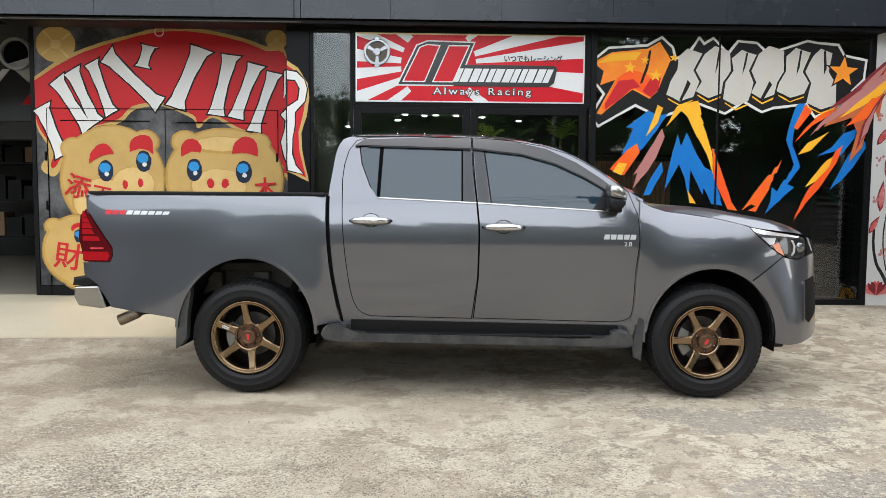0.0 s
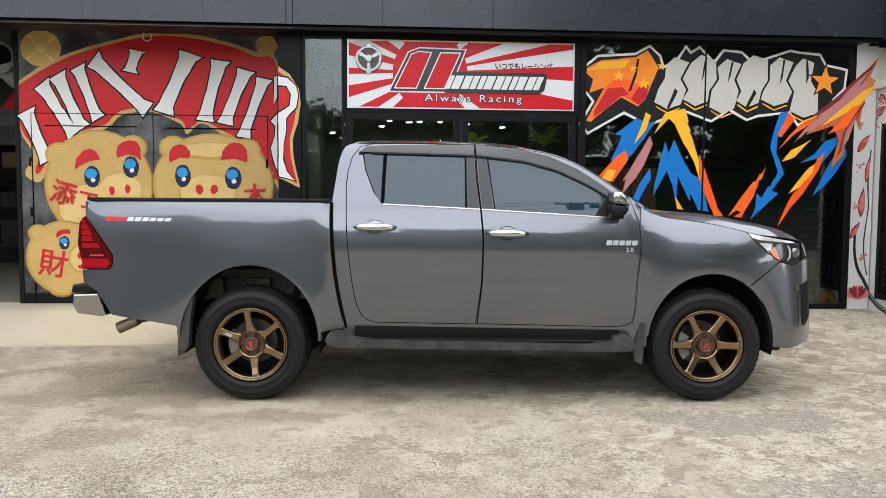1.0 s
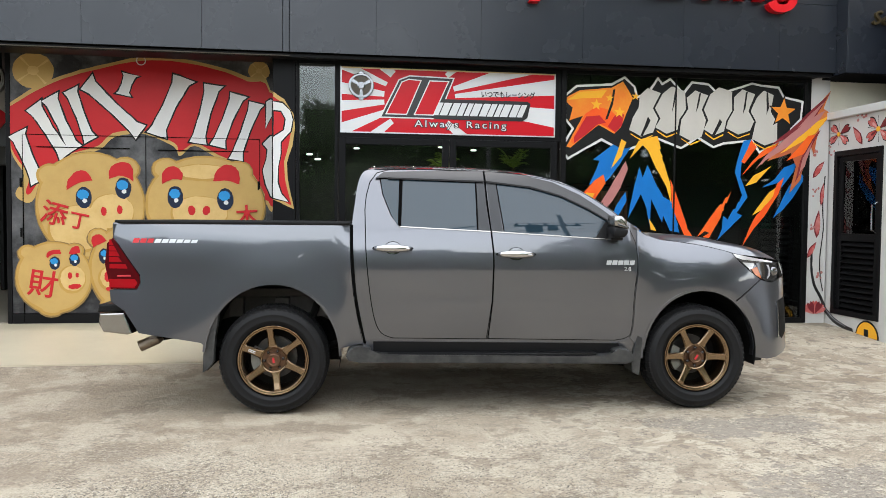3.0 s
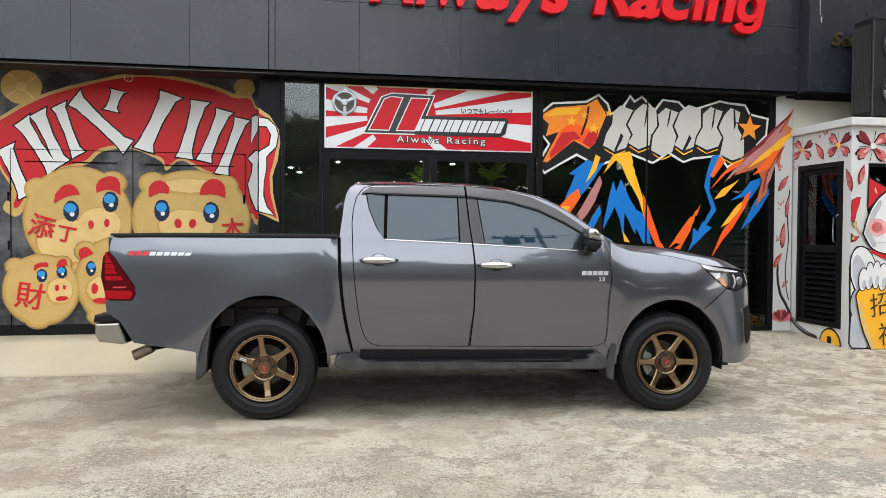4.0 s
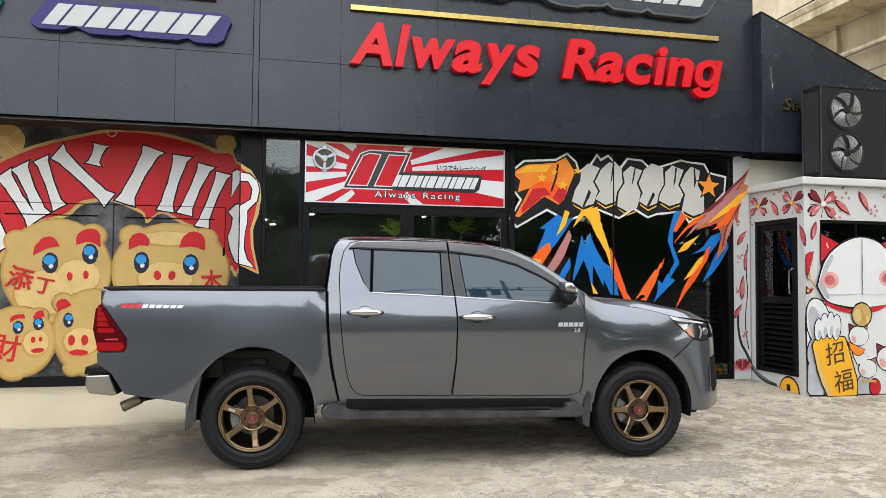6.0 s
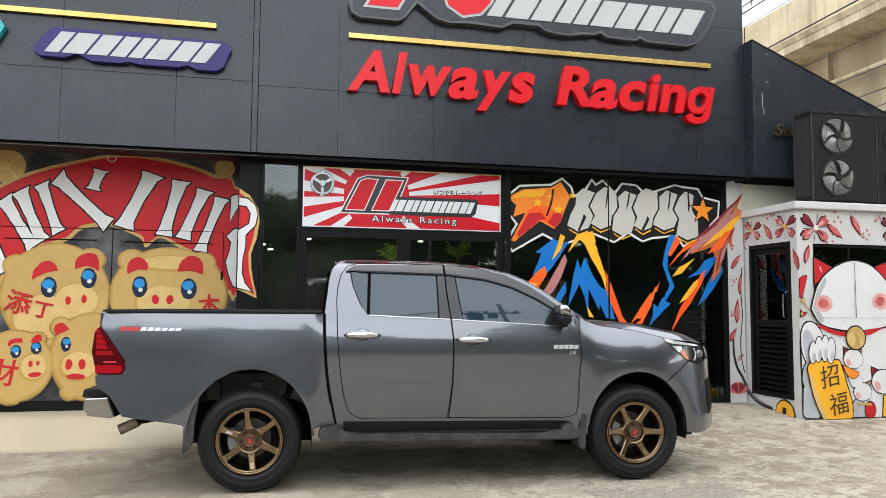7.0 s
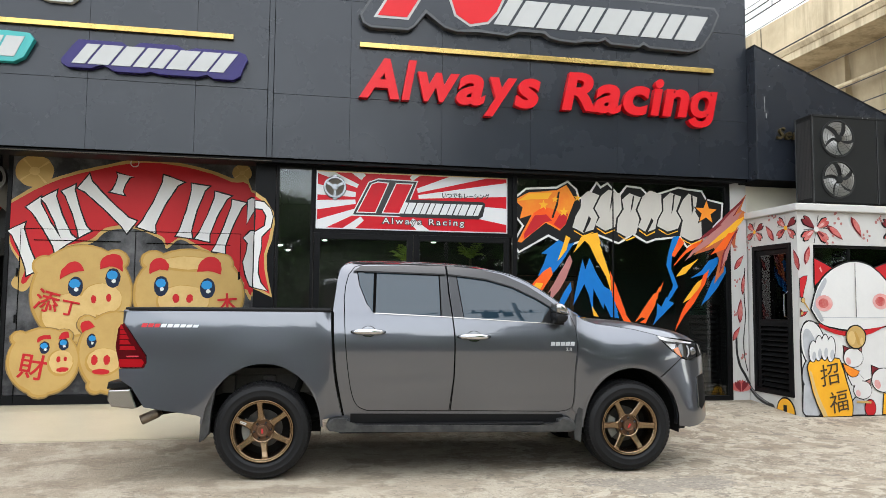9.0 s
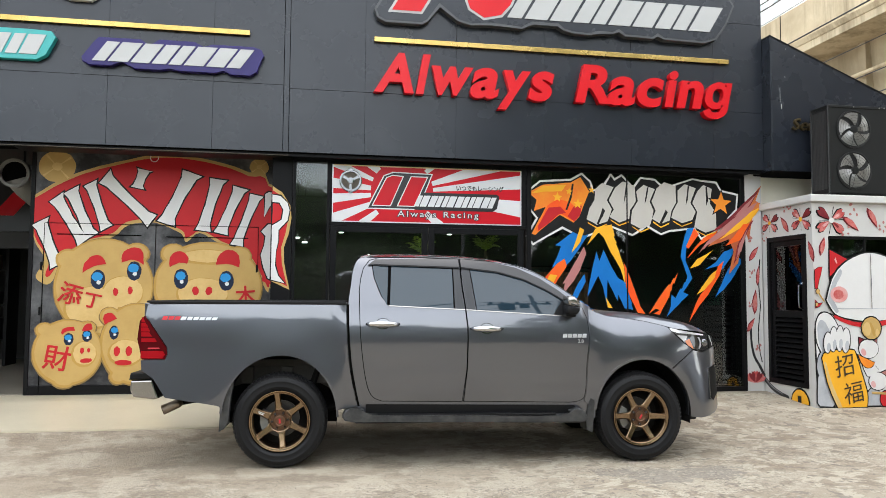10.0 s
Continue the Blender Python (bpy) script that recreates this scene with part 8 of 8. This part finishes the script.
def build_duct():
    d = thing("extraction_duct", "white extraction duct hanging in the workshop bay", "duct")
    part("pipe", tube([(-5.02, 9.0, 2.93), (-4.98, 9.3, 2.80), (-4.90, 9.7, 2.66), (-4.82, 10.1, 2.62)], 0.16, 24), M_DUCT, d, smooth=True)
    part("collar", lathe([(0.185, 0.0), (0.185, 0.07), (0.165, 0.08), (0.15, 0.08), (0.15, 0.0)], 32, "y", centre=(-5.02, 8.93, 2.93), closed=True), M_DUCT, d)
    part("mouth_ring", lathe([(0.168, -0.01), (0.168, 0.01), (0.155, 0.01), (0.155, -0.01)], 32, "y", centre=(-5.02, 8.93, 2.93), closed=True), M_DUCT, d)
    # Black disc in place of the dark depth of the duct.
    part("mouth", lathe([(0.150, 0.035), (0.150, 0.04), (0.002, 0.04)], 32, "y", centre=(-5.02, 8.93, 2.93)), M_SEAM, d)
    part("hanger", boxes((-5.04, -5.02, 9.3, 9.33, 3.0, 3.4)), M_BLACK, d)
    b = thing("wall_banner", "red, white and black banner on the bay's inner beam", "banner")
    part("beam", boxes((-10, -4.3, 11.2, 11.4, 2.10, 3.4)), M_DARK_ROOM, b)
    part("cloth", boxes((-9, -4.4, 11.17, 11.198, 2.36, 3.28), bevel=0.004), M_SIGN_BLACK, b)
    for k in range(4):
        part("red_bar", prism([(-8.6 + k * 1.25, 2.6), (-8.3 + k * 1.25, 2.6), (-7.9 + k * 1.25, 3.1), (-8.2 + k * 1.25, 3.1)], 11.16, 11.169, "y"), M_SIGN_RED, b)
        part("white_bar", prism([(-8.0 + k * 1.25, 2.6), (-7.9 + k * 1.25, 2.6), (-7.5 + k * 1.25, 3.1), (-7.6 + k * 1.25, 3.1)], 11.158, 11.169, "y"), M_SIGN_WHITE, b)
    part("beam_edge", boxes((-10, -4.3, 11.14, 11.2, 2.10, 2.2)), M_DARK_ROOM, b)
    e = thing("fire_extinguisher", "red fire extinguisher standing in the workshop", "fire extinguisher", pose(-5.55, 11.6, 0.194))
    part("cylinder", lathe([(0.07, 0), (0.075, 0.02), (0.075, 0.42), (0.05, 0.48), (0.02, 0.5)], 24, "z"), M_ACRYLIC_RED, e, smooth=True)
    part("valve", boxes((-0.03, 0.05, -0.02, 0.02, 0.5, 0.56), bevel=0.005), M_BLACK, e)
    part("hose", tube([(0.04, 0, 0.53), (0.12, 0, 0.45), (0.1, 0, 0.2)], 0.012, 8), M_BLACK, e)
    s = thing("tool_shelf", "dark steel shelf with boxes in the workshop", "shelf")
    for x in (-8.2, -6.4):
        part("upright", boxes((x, x + 0.05, 12.6, 13.1, 0.186, 2.4)), M_BLACK, s)
    for z in (0.6, 1.2, 1.8, 2.36):
        part("shelf_board", boxes((-8.15, -6.4, 12.6, 13.1, z, z + 0.03)), M_BLACK, s)
    rnd = random.Random(4)
    for z in (0.63, 1.23, 1.83):
        x = -8.1
        while x < -6.75:
            w = rnd.uniform(0.2, 0.4)
            bx = thing("carton", "brown and grey carton on the workshop shelf", "box", group="cartons on the shelf")
            part("carton_body", boxes((x, x + w, 12.65, 13.0, z, z + rnd.uniform(0.18, 0.4)), bevel=0.004), rnd.choice([M_CARTON, M_SIGN_GREY, M_BLACK, M_BLACK]), bx)
            x += w + 0.04


def palm(x, y, z0, h, n, seed):
    rnd = random.Random(seed)
    p = thing("potted_palm", "green palm in a dark pot inside the showroom", "plant", pose(x, y, z0), group="palms behind the glass")
    part("pot", lathe([(0.14, 0.0), (0.19, 0.32), (0.20, 0.36), (0.17, 0.36), (0.16, 0.30), (0.01, 0.30)], 24, "z"), M_BLACK, p)
    part("trunk", tube([(0, 0, 0.3), (0.02, 0, h * 0.5), (0, 0.01, h)], 0.03, 8), M_BARK, p)
    for k in range(n):
        a = 2 * math.pi * k / n + rnd.uniform(-0.2, 0.2)
        up = rnd.uniform(0.9, 1.7)
        pts = [Vector((0, 0, h)) + Vector((math.cos(a), math.sin(a), 0)) * (0.26 * t) + Vector((0, 0, 1)) * (0.34 * up * t - 0.22 * t * t) for t in [i / 8 for i in range(9)]]
        bm = bmesh.new()
        tube(pts, 0.006, 5, bm)
        for i in range(1, 9):
            d = (pts[i] - pts[i - 1]).normalized()
            sd = d.cross(Vector((0, 0, 1))).normalized()
            for s in (-1, 1):
                ln = 0.15 * (1 - abs(i - 4) / 7)
                tip = pts[i] + (sd * s + d * 0.7).normalized() * ln - Vector((0, 0, ln * 0.35))
                q = [pts[i] - d * 0.012, pts[i] + (tip - pts[i]) * 0.5 - d * 0.014, tip, pts[i] + (tip - pts[i]) * 0.5 + d * 0.014]
                bm.faces.new([bm.verts.new(v) for v in q])
        part("frond", bm, M_PALM, p)


def build_showroom():
    for x, y, z in ((-0.62, 12.6, 2.66), (-0.48, 12.9, 2.72), (-0.30, 12.4, 2.62), (-0.10, 13.1, 2.70), (-0.75, 13.0, 2.60), (0.22, 12.7, 2.66), (0.62, 12.2, 2.58), (-1.55, 12.6, 2.45), (-1.42, 13.0, 2.40), (1.30, 12.9, 2.60)):
        l = thing("pendant_light", "small white pendant light in the showroom", "pendant light", group="showroom lights")
        part("rim", lathe([(0.055, z + 0.02), (0.055, z), (0.045, z), (0.045, z + 0.02)], 20, "z", centre=(x, y, 0), closed=True), M_SIGN_WHITE, l)
        part("diffuser", lathe([(0.044, z + 0.016), (0.044, z + 0.002), (0.001, z + 0.002)], 20, "z", centre=(x, y, 0)), M_LAMP, l)
        part("rod", tube([(x, y, z + 0.01), (x, y, 3.4)], 0.006, 6), M_WIRE, l)
    t = thing("tube_light", "slim tube light on the showroom ceiling", "ceiling light")
    part("tube", boxes((1.0, 1.04, 9.6, 10.5, 3.36, 3.395)), M_LAMP, t)
    palm(2.05, 13.0, 0.186, 2.12, 15, 2)
    palm(0.80, 13.2, 0.186, 2.05, 12, 3)
    d = thing("wood_partition", "brown slatted wood partition behind the show window", "partition")
    for i in range(16):
        part("slat", boxes((1.75 + i * 0.062, 1.75 + i * 0.062 + 0.05, 9.3, 9.33, 0.186, 1.78), bevel=0.003), M_WOOD, d)
    part("rail", tube([(1.7, 9.25, 1.84), (2.0, 9.25, 1.86), (2.75, 9.25, 1.84)], 0.012, 8), M_CHROME, d)
    part("post", boxes((1.70, 1.74, 9.29, 9.34, 0.186, 1.85)), M_WOOD, d)
    b = thing("display_globe", "glossy black globe lamp hung in the show window", "lamp")
    part("globe", lathe([(0.002, -0.11), (0.06, -0.092), (0.1, -0.045), (0.11, 0), (0.1, 0.045), (0.06, 0.092), (0.002, 0.11)], 24, "z", centre=(1.95, 8.6, 2.32)), M_GLOSS, b, smooth=True)
    part("stem", tube([(1.95, 8.6, 2.42), (1.95, 8.6, 3.4)], 0.006, 6), M_WIRE, b)
    c = thing("shop_counter", "dark shop counter in the showroom", "counter")
    part("body", boxes((-0.9, 1.2, 12.0, 12.6, 0.186, 1.05), bevel=0.01), M_DARK_ROOM, c)
    part("worktop", boxes((-0.95, 1.25, 11.95, 12.65, 1.05, 1.09), bevel=0.006), M_GLOSS, c)


M_DUCT = material("white_duct", (0.20, 0.195, 0.18), 0.45, stain=0.4, stain_scale=3)
M_CARTON = material("carton_brown", (0.25, 0.16, 0.09), 0.8, vary=0.5)
M_PALM = material("palm_green", (0.34, 0.46, 0.07), 0.45, vary=0.5, tone=(0.18, 0.30, 0.05))
build_duct()
build_showroom()


# ---- across the road, mirrored in paint and glass: trees and a green hoarding ----
def tree(x, y, h, spread, seed):
    rnd = random.Random(seed)
    t = thing("tree", "broad green roadside tree across the forecourt", "tree", pose(x, y, 0), group="trees across the road")
    bm = bmesh.new()
    tube([(0, 0, -0.1), (0.05, 0.02, h * 0.25), (0.0, 0.1, h * 0.5), (0.1, 0.05, h * 0.75)], 0.22, 10, bm, [1.2, 0.9, 0.65, 0.35])
    for k in range(7):
        a = k * 0.9 + rnd.uniform(-0.2, 0.2)
        z = h * (0.38 + 0.06 * k)
        tube([(0, 0.05, z), (spread * 0.35 * math.cos(a), spread * 0.35 * math.sin(a), z + h * 0.10), (spread * 0.7 * math.cos(a), spread * 0.7 * math.sin(a), z + h * 0.18)], 0.08, 6, bm, [1, 0.7, 0.3])
    part("trunk", bm, M_BARK, t)
    verts, faces = [], []
    for _ in range(95 if h < 9 else 240):
        a, r, z = rnd.uniform(0, 6.28), spread * math.sqrt(rnd.random()), h * rnd.uniform(0.25, 1.0)
        r *= 1.0 - 0.55 * max(0, (z / h - 0.6) / 0.4)
        c = Vector((r * math.cos(a), r * math.sin(a), z))
        size = rnd.uniform(0.4, 0.9)
        for _ in range(100):
            d = Vector((rnd.gauss(0, 1), rnd.gauss(0, 1), rnd.gauss(0, 0.7)))
            p = c + d * size * 0.45
            u = Vector((rnd.uniform(-1, 1), rnd.uniform(-1, 1), rnd.uniform(-1, 1))).normalized() * 0.155
            v = u.cross(Vector((rnd.uniform(-1, 1), rnd.uniform(-1, 1), rnd.uniform(-1, 1)))).normalized() * 0.085
            i = len(verts)
            verts += [p - u, p + v, p + u, p - v]
            faces.append((i, i + 1, i + 2, i + 3))
    me = bpy.data.meshes.new("crown")
    me.from_pydata([tuple(v) for v in verts], [], faces)
    me.materials.append(M_LEAF)
    crown = new("crown", me)
    crown.parent = t
    return t


rnd_trees = random.Random(77)
for i in range(18):
    tx = -27 + 3.2 * i + rnd_trees.uniform(-0.8, 0.8)
    # Extra height on the right is made up, to darken the fascia's reflections.
    tall = tx > 8
    tree(tx, -18 + rnd_trees.uniform(-1.2, 1.2), rnd_trees.uniform(5.2, 6.4) + (8.0 if tall else 0), rnd_trees.uniform(2.5, 3.2) + (1.4 if tall else 0), 20 + i)
hoarding = thing("hoarding", "green corrugated hoarding across the road", "fence")
M_HOARDING = material("green_hoarding", (0.035, 0.17, 0.095), 0.5, stain=0.3)
for i in range(30):
    part("sheet", boxes((-30 + 2 * i + 0.01, -28 + 2 * i - 0.01, -21.5, -21.46, 0.05, 3.6)), M_HOARDING, hoarding)
    part("post", boxes((-30 + 2 * i - 0.04, -30 + 2 * i + 0.04, -21.6, -21.5, 0, 3.65)), M_BLACK, hoarding)


def build_pole():
    """Utility pole beside the road, mirrored in the truck's window."""
    p = thing("utility_pole", "concrete utility pole with a transformer and cables", "utility pole", pose(4.2, -9.6, 0))
    part("shaft", prism([(-0.06, -0.06), (0.06, -0.06), (0.06, 0.06), (-0.06, 0.06)], -0.3, 12.5, "z", bevel=0.02), M_SIGN_GREY, p)
    part("crossarm", boxes((-1.5, 0.6, -0.16, -0.08, 11.55, 11.64), bevel=0.01), M_BLACK, p)
    for x in (-1.4, -1.0, -0.5, 0.1, 0.5):
        part("insulator", lathe([(0.03, 11.64), (0.06, 11.68), (0.035, 11.72), (0.055, 11.76), (0.015, 11.82)], 12, "z", centre=(x, -0.12, 0)), M_BLACK, p)
    part("transformer", lathe([(0.02, 10.9), (0.26, 10.93), (0.28, 11.5), (0.24, 11.53), (0.02, 11.55)], 20, "z", centre=(-0.9, -0.12, 0)), M_BLACK, p)
    part("switch_box", boxes((-0.45, -0.15, -0.3, -0.1, 11.1, 11.5), bevel=0.02), M_BLACK, p)
    for z, y in ((11.8, -0.12), (11.35, 0.15), (11.0, 0.12), (10.7, 0.1)):
        part("cable", tube([(-30 + 7.5 * k, y, z - 0.35 * math.sin(math.pi * (k % 4) / 4)) for k in range(9)], 0.014, 6), M_WIRE, p)


build_pole()

# unseen plain walls added on both sides to darken the truck's reflections
M_UNSEEN_WALL = material("dark_weathered_wall", (0.10, 0.095, 0.085), 0.85, stain=0.5, stain_scale=0.7, bump=0.1)
for x, y0, y1, h in ((11.5, -15.0, 2.8, 1.1), (11.5, 2.8, 12.0, 3.2), (-13.0, -15.0, 4.0, 4.0)):
    side_wall = thing("wall_boundary", "unseen weathered wall added beside the forecourt to darken reflections", "wall", kind="structure")
    part("wall_body", boxes((x, x + 0.2, y0, y1, -0.1, h), bevel=0.01), M_UNSEEN_WALL, side_wall)
    part("coping", boxes((x - 0.05, x + 0.25, y0 + 0.003, y1, h + 0.002, h + 0.08), bevel=0.01), M_UNSEEN_WALL, side_wall)


def build_grit():
    """Loose stones and exposed aggregate on the worn concrete."""
    rnd = random.Random(91)
    verts, faces = [], []
    while len(faces) < 5000 * 8:
        x, y = rnd.uniform(-2.4, 2.6), rnd.uniform(2.5, 4.7)
        if rnd.random() > 0.12 + 0.88 * math.exp(-((x + 0.3) / 0.9) ** 2 - ((y - 3.4) / 0.6) ** 2):
            continue
        r = rnd.choice((0.0018, 0.0022, 0.003, 0.0035, 0.0045))
        a = rnd.uniform(0, 6.28)
        rx, ry, rz = r * rnd.uniform(0.8, 1.7), r * rnd.uniform(0.7, 1.2), r * rnd.uniform(0.4, 0.8)
        c, s = math.cos(a), math.sin(a)
        i = len(verts)
        for u, v, w in ((1, 0, 0), (0, 1, 0.1), (-1, 0.2, 0), (0.1, -1, 0), (0.15, 0.1, 1), (0, 0, -0.6)):
            verts.append((x + c * u * rx - s * v * ry, y + s * u * rx + c * v * ry, 0.0005 + w * rz))
        for p, q in ((0, 1), (1, 2), (2, 3), (3, 0)):
            faces += [(i + p, i + q, i + 4), (i + q, i + p, i + 5)]
    me = bpy.data.meshes.new("grit")
    me.from_pydata(verts, [], faces)
    me.materials.append(M_GRIT)
    tagged(new("grit", me), "loose dark grit scattered on the worn concrete", "gravel", kind="stuff")


M_GRIT = material("dark_grit", (0.06, 0.053, 0.044), 0.9, grain=0.6, scale=90, tone=(0.20, 0.18, 0.15))
build_grit()
